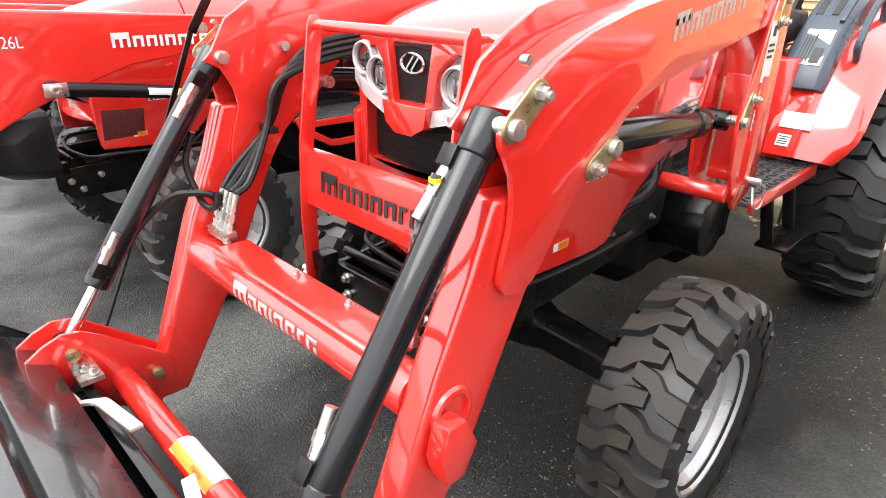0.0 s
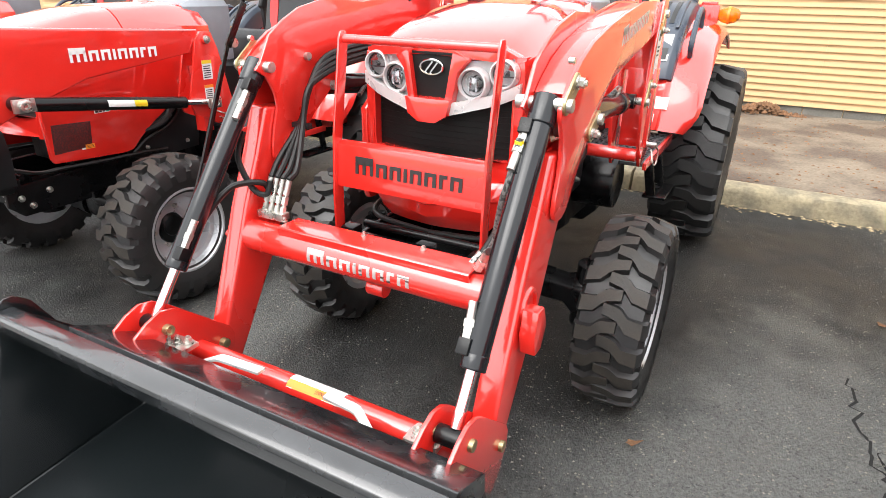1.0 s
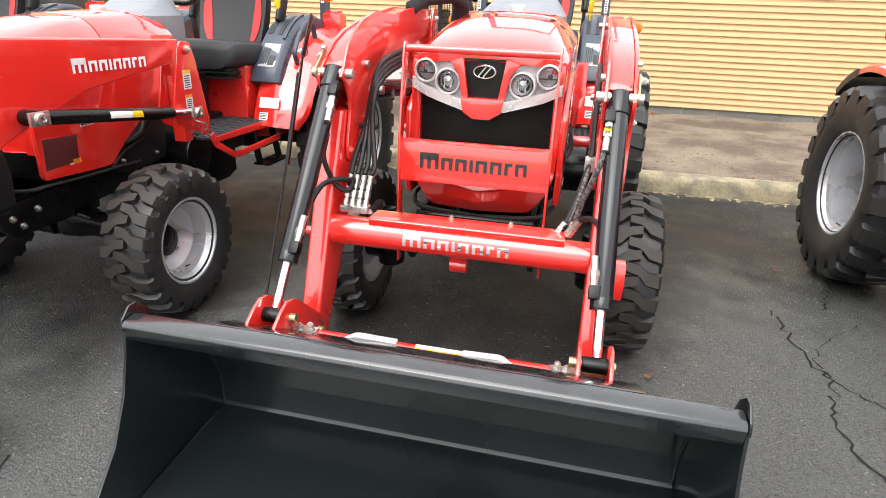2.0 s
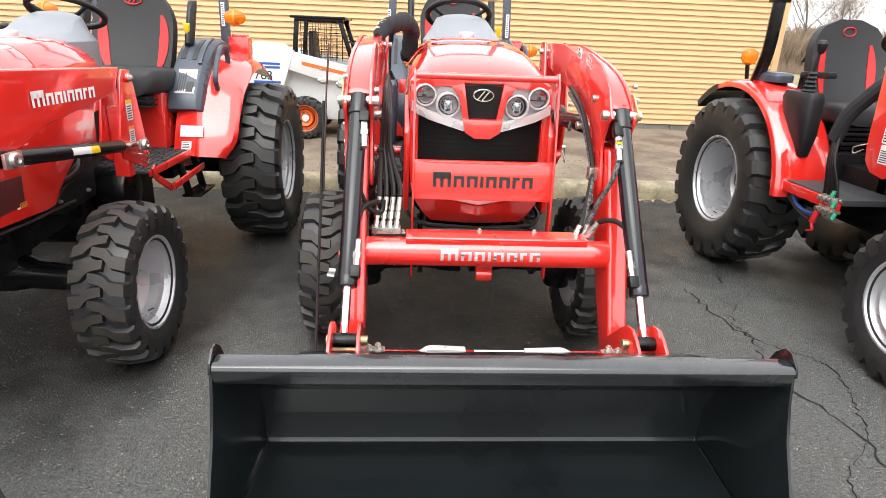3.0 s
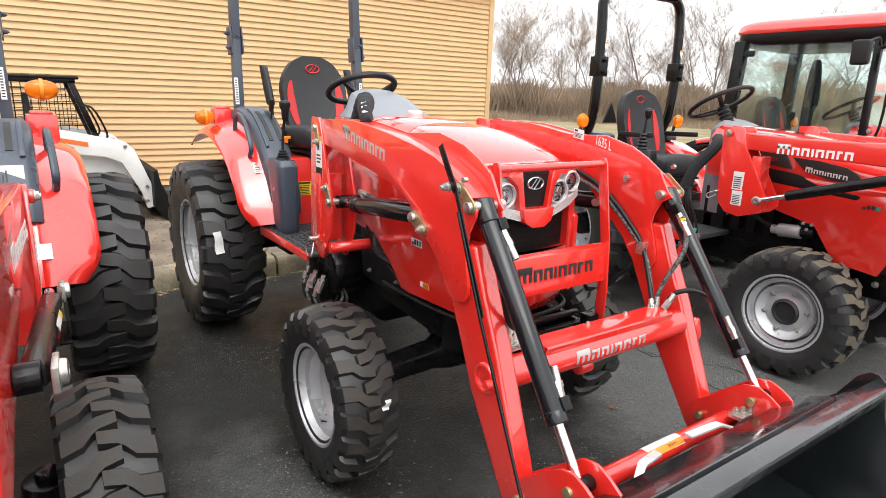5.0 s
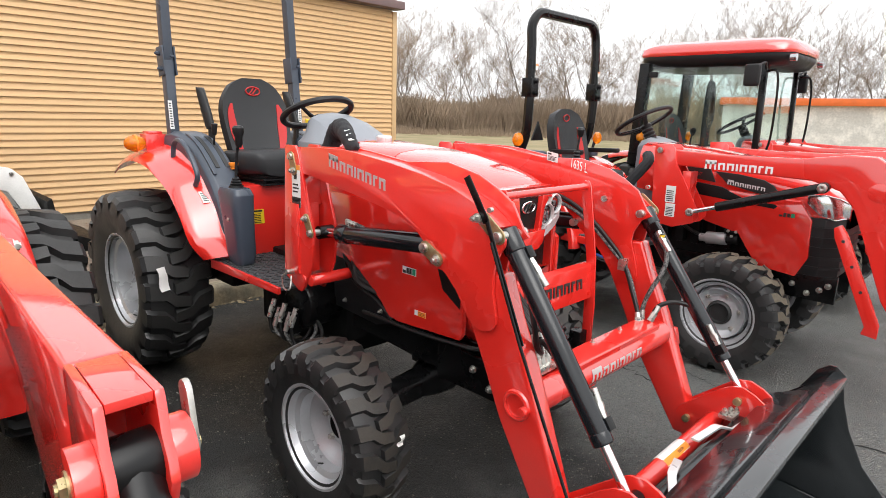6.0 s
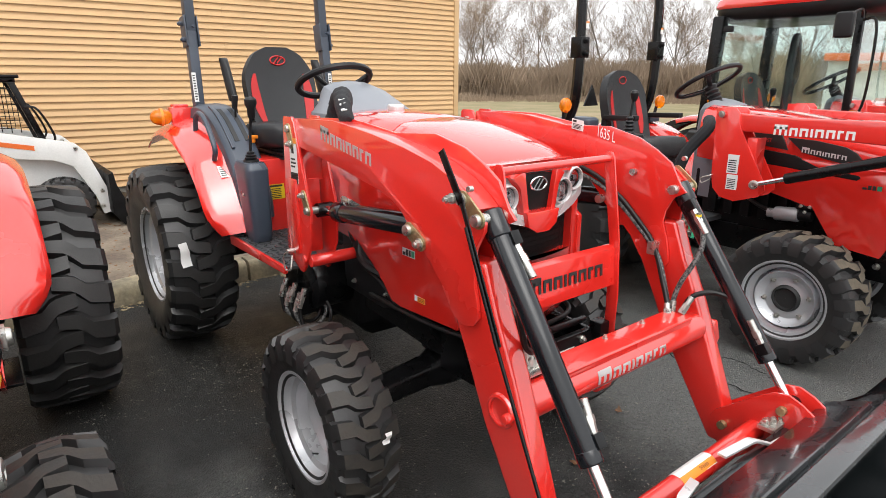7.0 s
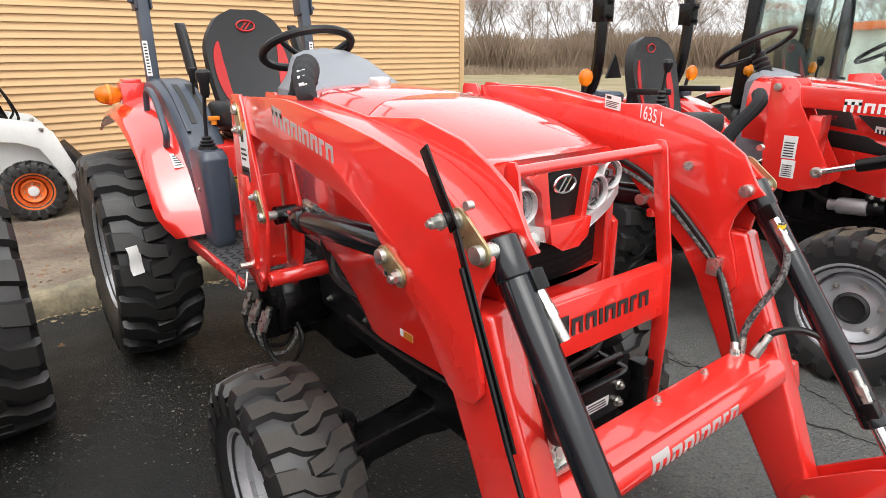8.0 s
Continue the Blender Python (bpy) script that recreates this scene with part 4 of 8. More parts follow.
        part("lever", bm, YELLOW if s > 0 else PLASTIC, con, bevel=0.003)
        if s > 0:
            def con_place(p):
                return on_con(0.16 + p[0], 0.30 + p[1], p[2])
            decal("console_sticker", con, con_place, 0.16, 0.09, WORD, [(0.08, 0.55, 0.5, 0.9, INK), *print_lines(0.1, 0.9, 0.05, 0.5, 4)])
        else:
            bm = bmesh.new()
            ring(bm, on_con(0.40, 0.28, 0.012), UPRIGHT, [(-0.02, 0.012), (0.0, 0.014), (0.012, 0.010), (0.012, 0.001)], 14)
            box(bm, Vector(on_con(0.40, 0.28, 0.022)), (0.045, 0.02, 0.016))
            part("orange_knob", bm, ORANGE, con, "small orange knob", bevel=0.003)
        bm = bmesh.new()
        sweep(bm, smooth_path([(s * 0.475, 1.18, 1.06), (s * 0.478, 1.145, 1.12), (s * 0.475, 1.24, 1.225), (s * 0.472, 1.34, 1.27), (s * 0.472, 1.42, 1.25), (s * 0.472, 1.45, 1.15)]), 0.013, 8)
        part("grab_rail", bm, GREY_PLASTIC, fen, "grey plastic grab rail")
        # lamp bracket and flasher
        y, z = 1.69, 1.205
        bm = bmesh.new()
        box(bm, (s * 0.47, y + 0.02, z + 0.015), (0.11, 0.10, 0.14))
        box(bm, (s * 0.47, y + 0.02, z + 0.09), (0.08, 0.08, 0.02))
        part("lamp_bracket", bm, RED, fen, bevel=0.008)
        bm = bmesh.new()
        rows = []
        for v in range(13):
            q = math.pi * v / 12
            rows.append([(s * 0.575 + 0.056 * math.cos(q) * -1, y - 0.01 + 0.044 * math.sin(q) * math.cos(2 * math.pi * k / 20), z + 0.035 + 0.042 * math.sin(q) ** 0.8 * math.sin(2 * math.pi * k / 20)) for k in range(20)])
        loft(bm, rows, cap=False)
        part("flasher", bm, AMBER, fen, "amber indicator lamp", angle=60)
        bm = bmesh.new()
        ring(bm, (s * 0.575, y - 0.01, z + 0.035), ALONG_X, [(-0.006, 0.036), (-0.006, 0.046), (0.006, 0.046), (0.006, 0.036)], 20)
        part("flasher_rim", bm, ORANGE, fen)
    # joystick tower
    bm = bmesh.new()
    rows = []
    for z, w, d, y in ((0.70, 0.040, 0.055, 0.90), (0.74, 0.046, 0.075, 0.905), (0.95, 0.052, 0.09, 0.93), (1.04, 0.055, 0.10, 0.94), (1.07, 0.045, 0.085, 0.945)):
        rows.append([(-0.385 + w * math.copysign(abs(math.cos(a)) ** 0.4, math.cos(a)), y + d * math.copysign(abs(math.sin(a)) ** 0.4, math.sin(a)), z) for a in [2 * math.pi * (k + 0.5) / 24 for k in range(24)]])
    loft(bm, rows)
    tower = part("joystick_tower", bm, GREY_PLASTIC, T, "dark blue-grey loader joystick tower", bevel=0.006)
    bm = bmesh.new()
    bolt(bm, (-0.437, 0.925, 0.92), (-1, 0, 0), 0.008, 0.004)
    part("tower_screw", bm, ZINC, tower)
    bm = bmesh.new()
    ring(bm, (-0.385, 0.93, 1.07), UPRIGHT, [(0, 0.036), (0.01, 0.034), (0.012, 0.026), (0.02, 0.03), (0.024, 0.022), (0.032, 0.025), (0.036, 0.017), (0.045, 0.018), (0.05, 0.009)], 18)
    part("boot", bm, PLASTIC, tower)
    bm = bmesh.new()
    sweep(bm, smooth_path([(-0.385, 0.93, 1.1), (-0.383, 0.92, 1.2), (-0.38, 0.90, 1.29)]), 0.007, 8)
    ring(bm, (-0.379, 0.895, 1.262), UPRIGHT, [(0, 0.010), (0.015, 0.017), (0.05, 0.018), (0.07, 0.027), (0.09, 0.027), (0.10, 0.018), (0.103, 0.001)], 16)
    part("joystick", bm, PLASTIC, tower, "black joystick with a rounded knob")
    # roll bar
    rops = new("roll_bar")
    rops.parent = T
    for s in (1, -1):
        bm = bmesh.new()
        bar(bm, (s * 0.395, 1.60, 1.06), (s * 0.385, 1.655, 1.68), 0.05, 0.062, (0, 1, 0))
        part("lower_post", bm, GREY_PLASTIC, rops, "dark grey steel post", bevel=0.008)
        bm = bmesh.new()
        for x in (0.355, 0.417):
            bar(bm, (s * x, 1.645, 1.60), (s * x, 1.665, 1.75), 0.007, 0.085, (0, 1, 0))
        for yy, zz in ((1.64, 1.635), (1.665, 1.715)):
            bolt(bm, (s * 0.42, yy, zz), (s, 0, 0), 0.011, 0.018)
        rod(bm, (s * 0.385, 1.60, 1.70), (s * 0.385, 1.575, 1.70), 0.008, 8)
        part("hinge", bm, GREY_PLASTIC, rops, bevel=0.001)
        bm = bmesh.new()
        bar(bm, (s * 0.385, 1.655, 1.66), (s * 0.375, 1.70, 2.42), 0.05, 0.06, (0, 1, 0))
        part("upper_post", bm, GREY_PLASTIC, rops, bevel=0.008)

        def on_post(p, s=s):
            return (s * 0.40 - 0.02 + p[0], 1.587 + 0.0887 * (p[1]) - p[2] - 0.0035, 1.32 + p[1])
        decal("post_decal", rops, on_post, 0.022, 0.15, WHITE, print_lines(0.2, 0.85, 0.05, 0.95, 10))
    bm = bmesh.new()
    bar(bm, (-0.40, 1.70, 2.42), (0.40, 1.70, 2.42), 0.06, 0.05, (0, 0, 1))
    part("top_bar", bm, GREY_PLASTIC, rops, bevel=0.008)
    # frame, engine, axle
    bm = bmesh.new()
    for s in (1, -1):
        plate(bm, [(-0.52, 0.50), (-0.52, 0.62), (0.0, 0.64), (0.9, 0.66), (0.9, 0.52), (0.1, 0.50), (-0.2, 0.48)], s * 0.155, s * 0.185)
    part("frame_rail", bm, BLACK, T, bevel=0.004)
    bm = bmesh.new()
    box(bm, (0, 0.02, 0.80), (0.32, 0.66, 0.36))
    box(bm, (0, 0.02, 1.02), (0.26, 0.58, 0.12))
    box(bm, (0, 0.8, 0.60), (0.30, 0.9, 0.26))
    for k in range(6):
        box(bm, (-0.185, -0.2 + 0.09 * k, 0.85), (0.05, 0.05, 0.22))
        box(bm, (0.185, -0.2 + 0.09 * k, 0.85), (0.05, 0.05, 0.22))
    part("engine", bm, SOOT, T, bevel=0.012)
    # clutch housing and gearbox between engine and rear axle
    bm = bmesh.new()
    rows = []
    for y, w, lo, hi in ((0.22, 0.15, 0.40, 0.80), (0.30, 0.20, 0.36, 0.82), (0.36, 0.20, 0.35, 0.80), (0.40, 0.19, 0.35, 0.76), (0.66, 0.19, 0.34, 0.70), (0.70, 0.23, 0.31, 0.70), (1.0, 0.23, 0.31, 0.70)):
        rows.append([(w, y, lo + 0.06), (w, y, hi - 0.06), (w - 0.05, y, hi), (-w + 0.05, y, hi), (-w, y, hi - 0.06), (-w, y, lo + 0.06), (-w + 0.06, y, lo), (w - 0.06, y, lo)])
    loft(bm, rows)
    part("clutch_housing", bm, SOOT, T, "black cast clutch housing", bevel=0.008)
    for s in (1, -1):
        bm = bmesh.new()
        rod(bm, (s * 0.20, 0.10, 0.87), (s * 0.27, 0.10, 0.87), 0.055, 20)
        rod(bm, (s * 0.27, 0.10, 0.87), (s * 0.275, 0.10, 0.87), 0.04, 20)
        part("alternator", bm, DARKBOWL, T)
        for q in range(4):
            bm = bmesh.new()
            sweep(bm, smooth_path([(s * 0.21, 0.34 - 0.05 * q, 0.97), (s * (0.27 + 0.008 * q), 0.24 - 0.04 * q, 0.88 - 0.03 * q), (s * 0.26, 0.10 - 0.05 * q, 0.80 - 0.02 * q), (s * 0.22, -0.06 - 0.03 * q, 0.78)]), 0.010 + 0.003 * (q % 2), 7)
            part("engine_hose", bm, HOSE, T)
        bm = bmesh.new()
        for q in range(5):
            bolt(bm, (s * 0.215, 0.25 - 0.09 * q, 0.74 + 0.03 * (q % 2)), (s, 0, 0), 0.009, 0.014)
        tagged(part("engine_bolts", bm, ZINC, T), kind="stuff")
        bm = bmesh.new()
        plate(bm, [(0.36, 0.99), (0.34, 0.60), (0.05, 0.585), (-0.08, 0.62), (-0.11, 0.66), (-0.03, 0.735), (0.06, 0.80), (0.15, 0.86), (0.30, 0.90)], s * 0.232, s * 0.238)
        shield = part("engine_shield", bm, PLASTIC, T, "black engine side plate", bevel=0.002)
        bm = bmesh.new()
        rod(bm, (s * 0.25, 0.16, 0.80), (s * 0.25, 0.07, 0.785), 0.026, 18)
        part("starter_motor", bm, SILVER_DULL, T, "dull grey starter motor", bevel=0.004)
        for q, (y, z) in enumerate(((0.0, 0.74), (-0.03, 0.70), (0.02, 0.65), (0.26, 0.64))):
            bm = bmesh.new()
            bolt(bm, (s * 0.238, y, z), (s, 0, 0), 0.008, 0.012)
            part("shield_bolt", bm, ZINC, shield)
        bm = bmesh.new()
        sweep(bm, smooth_path([(s * 0.24, 0.24, 0.93), (s * 0.262, 0.22, 0.83), (s * 0.265, 0.14, 0.745), (s * 0.255, 0.02, 0.70), (s * 0.25, -0.07, 0.64)]), 0.011, 8)
        part("coolant_hose", bm, HOSE, T)
        bm = bmesh.new()
        sweep(bm, smooth_path([(s * 0.25, 0.12, 0.625), (s * 0.272, -0.05, 0.640), (s * 0.276, -0.25, 0.645), (s * 0.26, -0.42, 0.648), (s * 0.20, -0.50, 0.635), (0, -0.53, 0.63)]), 0.009, 8)
        part("wiring_loom", bm, HOSE, T)
        bm = bmesh.new()
        rod(bm, (s * 0.17, 0.44, 0.60), (s * 0.37, 0.44, 0.60), 0.11, 24)
        part("fuel_tank", bm, BLACK, T, bevel=0.015)
    bm = bmesh.new()
    for s in (1, -1):
        rows = []
        for x, y, z, w, h in ((0.02, 0.0, 0.06, 0.075, 0.085), (0.12, 0.0, 0.055, 0.07, 0.075), (0.18, 0.0, 0.045, 0.052, 0.055), (0.36, 0.0, 0.03, 0.048, 0.050), (0.40, 0.0, 0.02, 0.062, 0.075), (0.45, 0.0, 0.01, 0.066, 0.085)):
            rows.append([(s * x, HUB_F[0] + y + w * math.copysign(abs(math.cos(a)) ** 0.6, math.cos(a)), HUB_F[1] + z + h * math.copysign(abs(math.sin(a)) ** 0.6, math.sin(a))) for a in [2 * math.pi * (k + 0.5) / 16 for k in range(16)]])
        loft(bm, rows)
        rod(bm, (s * 0.44, HUB_F[0], HUB_F[1] - 0.09), (s * 0.45, HUB_F[0], HUB_F[1] + 0.14), 0.06, 14)
        rod(bm, (s * 0.42, HUB_F[0], HUB_F[1]), (s * 0.56, HUB_F[0], HUB_F[1]), 0.07, 18)
        rod(bm, (s * 0.45, HUB_F[0], HUB_F[1] + 0.14), (s * 0.452, HUB_F[0], HUB_F[1] + 0.165), 0.03, 12)
        bar(bm, (s * 0.44, HUB_F[0] + 0.03, HUB_F[1] - 0.02), (s * 0.40, HUB_F[0] + 0.14, HUB_F[1] - 0.02), 0.04, 0.03)
    box(bm, (0, HUB_F[0], HUB_F[1] + 0.15), (0.26, 0.18, 0.1))
    rod(bm, (-0.40, HUB_F[0] + 0.14, HUB_F[1] - 0.02), (0.40, HUB_F[0] + 0.14, HUB_F[1] - 0.02), 0.014, 10)
    part("front_axle", bm, BLACK, T, "black painted front axle", bevel=0.008)
    bm = bmesh.new()
    rod(bm, (-0.55, HUB_R[0], HUB_R[1]), (0.55, HUB_R[0], HUB_R[1]), 0.08, 18)
    box(bm, (0, HUB_R[0], 0.62), (0.36, 0.5, 0.42))
    part("rear_axle", bm, SOOT, T, bevel=0.02)
    # steps under the platform
    for s in (1,):
        bm = bmesh.new()
        for y in (0.66, 0.88):
            bar(bm, (s * 0.44, y, 0.67), (s * 0.475, y, 0.50), 0.04, 0.012, (0, 1, 0))
        box(bm, (s * 0.49, 0.77, 0.495), (0.10, 0.25, 0.012))
        part("step", bm, BLACK, T, "black hanging foot step", bevel=0.003)
    # front bracket and guard
    bm = bmesh.new()
    for s in (1, -1):
        plate(bm, [(-0.30, 0.47), (-0.60, 0.47), (-0.655, 0.52), (-0.655, 0.60), (-0.30, 0.62)], s * 0.205, s * 0.225)
        box(bm, (s * 0.225, -0.625, 0.615), (0.05, 0.05, 0.05))
    box(bm, (0, -0.60, 0.56), (0.41, 0.025, 0.10))
    rod(bm, (-0.21, -0.57, 0.632), (0.21, -0.57, 0.632), 0.013, 12)
    bracket = part("front_bracket", bm, BLACK, T, "black bolted front mounting bracket", bevel=0.004)
    for s in (1, -1):
        for y, z in ((-0.60, 0.55), (-0.56, 0.51), (-0.48, 0.56)):
            bm = bmesh.new()
            bolt(bm, (s * 0.225, y, z), (s, 0, 0), 0.011, 0.012)
            part("bracket_bolt", bm, ZINC, bracket)
        for z in (0.535, 0.585):
            bm = bmesh.new()
            bolt(bm, (s * 0.15, -0.6125, z), (0, -1, 0), 0.011, 0.012)
            part("bracket_bolt", bm, ZINC, bracket)

    def on_br(p):
        return (0.02 + p[0], -0.6128 - p[2], 0.54 + p[1])
    decal("part_label", bracket, on_br, 0.09, 0.03, WHITE, print_lines(0.06, 0.9, 0.1, 0.9, 3))
    guard = new("brush_guard")
    guard.parent = T
    for s in (1, -1):
        bm = bmesh.new()
        poly = [(-0.632, 0.48), (-0.625, 0.90), (-0.578, 1.17), (-0.575, 1.20), (-0.585, 1.218), (-0.605, 1.218), (-0.615, 1.20), (-0.66, 0.93), (-0.672, 0.74), (-0.668, 0.48)]
        plate(bm, poly, s * 0.245, s * 0.2525)
        part("upright", bm, RED, guard, bevel=0.002)
    bm = bmesh.new()
    rod(bm, (-0.252, -0.595, 1.197), (0.252, -0.595, 1.197), 0.0125, 16)
    part("top_tube", bm, RED, guard)
    bm = bmesh.new()
    plate(bm, [(-0.655, 0.775), (-0.645, 0.903), (-0.62, 0.912), (-0.62, 0.905), (-0.638, 0.897), (-0.648, 0.775)], -0.2455, 0.2455)
    part("name_plate", bm, RED, guard, "red guard plate with a cut-out name", bevel=0.001)

    def on_plate(p):
        return (-0.178 + p[0], -0.6535 + 0.078 * p[1] - p[2], 0.822 + p[1])
    bm = bmesh.new()
    wordmark(bm, on_plate, 0.356, 0.052, 0.0015)
    part("cut_out_name", bm, INK, guard)
    # wheels
    for s in (1, -1):
        wheel("front_wheel", 0.330, 0.215, 0.176, 21, 0.022, -0.045, 0.058, 6, LUG, T, (0.576 if s > 0 else -0.600, HUB_F[0], HUB_F[1]), s, spin=9 * s)
        wheel("rear_wheel", 0.495, 0.345, 0.248, 20, 0.034, -0.09, 0.078, 8, LUG_REAR, T, (0.545 if s > 0 else -0.563, HUB_R[0], HUB_R[1]), s, spin=5)
    return T


# ---- front loader ----
def lens_lug(bm, p, q, r, x0, x1, n=10):
    """A plate with round ends from p to q (y, z)."""
    p, q = Vector(p), Vector(q)
    a = math.atan2((q - p).y, (q - p).x)
    pts = [(q.x + r * math.cos(a - math.pi / 2 + math.pi * k / n), q.y + r * math.sin(a - math.pi / 2 + math.pi * k / n)) for k in range(n + 1)]
    pts += [(p.x + r * math.cos(a + math.pi / 2 + math.pi * k / n), p.y + r * math.sin(a + math.pi / 2 + math.pi * k / n)) for k in range(n + 1)]
    plate(bm, pts, x0, x1)


KNEE = [(0.232, 1.314), (0.103, 1.319), (-0.054, 1.322), (-0.120, 1.317), (-0.300, 1.297), (-0.458, 1.274), (-0.585, 1.247), (-0.670, 1.215), (-0.730, 1.178), (-0.771, 1.145), (-0.793, 1.124), (-0.791, 1.104), (-0.777, 1.082),
        (-0.762, 1.055), (-0.755, 1.014), (-0.758, 0.963), (-0.771, 0.912), (-0.775, 0.877), (-0.759, 0.853), (-0.735, 0.844), (-0.708, 0.843), (-0.685, 0.853), (-0.662, 0.877), (-0.618, 0.939), (-0.575, 0.979), (-0.543, 1.001),
        (-0.497, 1.036), (-0.468, 1.069), (-0.437, 1.096), (-0.398, 1.117), (-0.329, 1.137), (-0.118, 1.171), (0.090, 1.201), (0.216, 1.218)]
KNEE = [(y + 0.004, z - 0.006) for y, z in KNEE]
SHIN_BACK = [(-0.575, 1.004), (-0.659, 0.843), (-0.718, 0.726), (-0.786, 0.580), (-0.918, 0.364), (-0.968, 0.284)]
SHIN_FRONT = [(-1.040, 0.284), (-1.053, 0.315), (-1.011, 0.416), (-0.887, 0.745), (-0.821, 0.890), (-0.774, 1.014)]


def sag(pts, s):
    """The left arm hangs 2 cm lower at its knee than the right one."""
    if s < 0:
        return list(pts)
    out = []
    for y, z in pts:
        k = max(0.0, min(1.0, (0.2 - y) / 0.95)) * max(0.0, min(1.0, (z - 0.30) / 0.7))
        out.append((y + 0.010 * k, z - 0.022 * k))
    return out


def front_loader(label, group, white_name=False, numbers="", indicator=True):
    L = thing("front_loader", label, "loader", group)
    IN, OUT = 0.384, 0.475
    name_mat = WHITE if white_name else WORD
    for s in (1, -1):
        arm = new("lift_arm")
        arm.parent = L
        bm = bmesh.new()
        plate(bm, sag(KNEE, s), s * (OUT - 0.012), s * OUT)
        part("outer_plate", bm, RED, arm, "glossy red steel plate", bevel=0.003, angle=50)
        bm = bmesh.new()
        inner = [(y + (0.015 if y < -0.6 and z > 1.0 else 0) - (0.035 if z > 1.1 and y < -0.3 else 0), z + (0.035 if z > 1.14 and y < -0.3 else 0)) for y, z in KNEE]
        plate(bm, sag(inner, s), s * IN, s * (IN + 0.010))
        part("inner_plate", bm, RED, arm, bevel=0.003, angle=50)
        # box beam between the plates
        bm = bmesh.new()
        plate(bm, sag([(0.201, 1.302), (-0.064, 1.311), (-0.300, 1.286), (-0.458, 1.263), (-0.581, 1.236), (-0.664, 1.204), (-0.722, 1.168), (-0.752, 1.145), (-0.70, 1.09), (-0.64, 1.06), (-0.575, 1.004), (-0.422, 1.106), (-0.329, 1.149), (-0.118, 1.183), (0.201, 1.229)], s), s * (IN + 0.011), s * (OUT - 0.013))
        part("boom", bm, RED, arm, bevel=0.004)
        bm = bmesh.new()
        plate(bm, sag(SHIN_BACK + SHIN_FRONT, s), s * (IN + 0.013), s * (OUT - 0.015))
        part("lower_arm", bm, RED, arm, "red welded box-section arm", bevel=0.012, angle=40, seg=3)
        # name in raised plain blocks
        bm = bmesh.new()
        if s < 0:
            def place(p):
                return (-OUT - p[2], 0.030 - p[0], 1.250 - 0.17 * p[0] + p[1])
        else:
            def place(p):
                return (OUT + p[2], -0.292 + p[0], 1.196 + 0.17 * p[0] + p[1])
        wordmark(bm, place, 0.315, 0.048)
        part("arm_name", bm, name_mat, arm)
        # pins with keeper plates
        for nm, p, q in (("knee_pin", (-0.769, 1.124), (-0.713, 1.166)), ("lift_pin", (-0.481, 1.043), (-0.534, 1.015))):
            p, q = sag((p, q), s)
            bm = bmesh.new()
            lens_lug(bm, p, q, 0.022, s * OUT, s * (OUT + 0.006))
            keeper = part(nm, bm, YZINC, arm, "yellow-zinc pin keeper plate", bevel=0.001)
            bm = bmesh.new()
            rod(bm, (s * (IN - 0.022), *p), (s * (OUT + 0.018), *p), 0.0155, 16)
            part("pin", bm, ZINC, keeper, bevel=0.002)
            bm = bmesh.new()
            bolt(bm, (s * (OUT + 0.006), *q), (s, 0, 0), 0.012, 0.016)
            part("keeper_bolt", bm, ZINC, keeper)
        for x0, x1, y, z, r in ((OUT - 0.01, OUT + 0.003, -0.73, 1.193, 0.008), (IN - 0.012, IN, -0.60, 1.14, 0.012)):
            bm = bmesh.new()
            rod(bm, (s * x0, y, z), (s * x1, y, z), r, 12)
            part("grease_plug", bm, ZINC, arm)
        # tube end showing through the arm
        bm = bmesh.new()
        ring(bm, (s * (OUT - 0.016), -0.850, 0.646), ALONG_X if s > 0 else ALONG_X @ Matrix.Rotation(math.pi, 3, "Y"), [(-0.08, 0.001), (-0.08, 0.034), (0.008, 0.034), (0.010, 0.038), (0.008, 0.044), (0.0, 0.048)], 32)
        part("tube_end", bm, RED, arm)
        # park stand bracket on the lower arm
        bm = bmesh.new()
        if s > 0:
            plate(bm, [(-0.83, 0.60), (-0.86, 0.66), (-0.90, 0.66), (-0.915, 0.60), (-0.90, 0.545), (-0.86, 0.545)], s * (OUT - 0.01), s * (OUT + 0.03))
        rod(bm, (s * (OUT - 0.02), -0.885, 0.645), (s * (OUT + 0.012), -0.885, 0.645), 0.014, 12)
        part("stand_bracket", bm, RED, arm, bevel=0.006)
        # bucket cylinder
        top, low = Vector((s * 0.4275, *sag([(-0.766, 1.118)], s)[0])), Vector((s * 0.4400, -1.185, 0.492) if s > 0 else (s * 0.4400, -1.207, 0.508))
        d = (low - top).normalized()
        cyl = new("bucket_cylinder")
        cyl.parent = L
        bm = bmesh.new()
        rod(bm, top + d * 0.012, top + d * 0.585, 0.0285, 24)
        rod(bm, top - d * 0.02, top + d * 0.05, 0.032, 24)
        rod(bm, top + d * 0.565, top + d * 0.60, 0.0293, 24)
        part("barrel", bm, CYLINDER, cyl, "black painted hydraulic cylinder", bevel=0.004, angle=60)
        bm = bmesh.new()
        rod(bm, top + d * 0.60, low - d * 0.02, 0.0135, 18)
        part("rod", bm, CHROME, cyl, "bright chrome piston rod")
        bm = bmesh.new()
        rod(bm, low - Vector((0.036, 0, 0)), low + Vector((0.036, 0, 0)), 0.021, 18)
        bolt(bm, low + Vector((0.004, 0.01, 0.018)), (0, 0.3, 1), 0.005, 0.012)
        part("rod_eye", bm, BLACK, cyl, bevel=0.003)
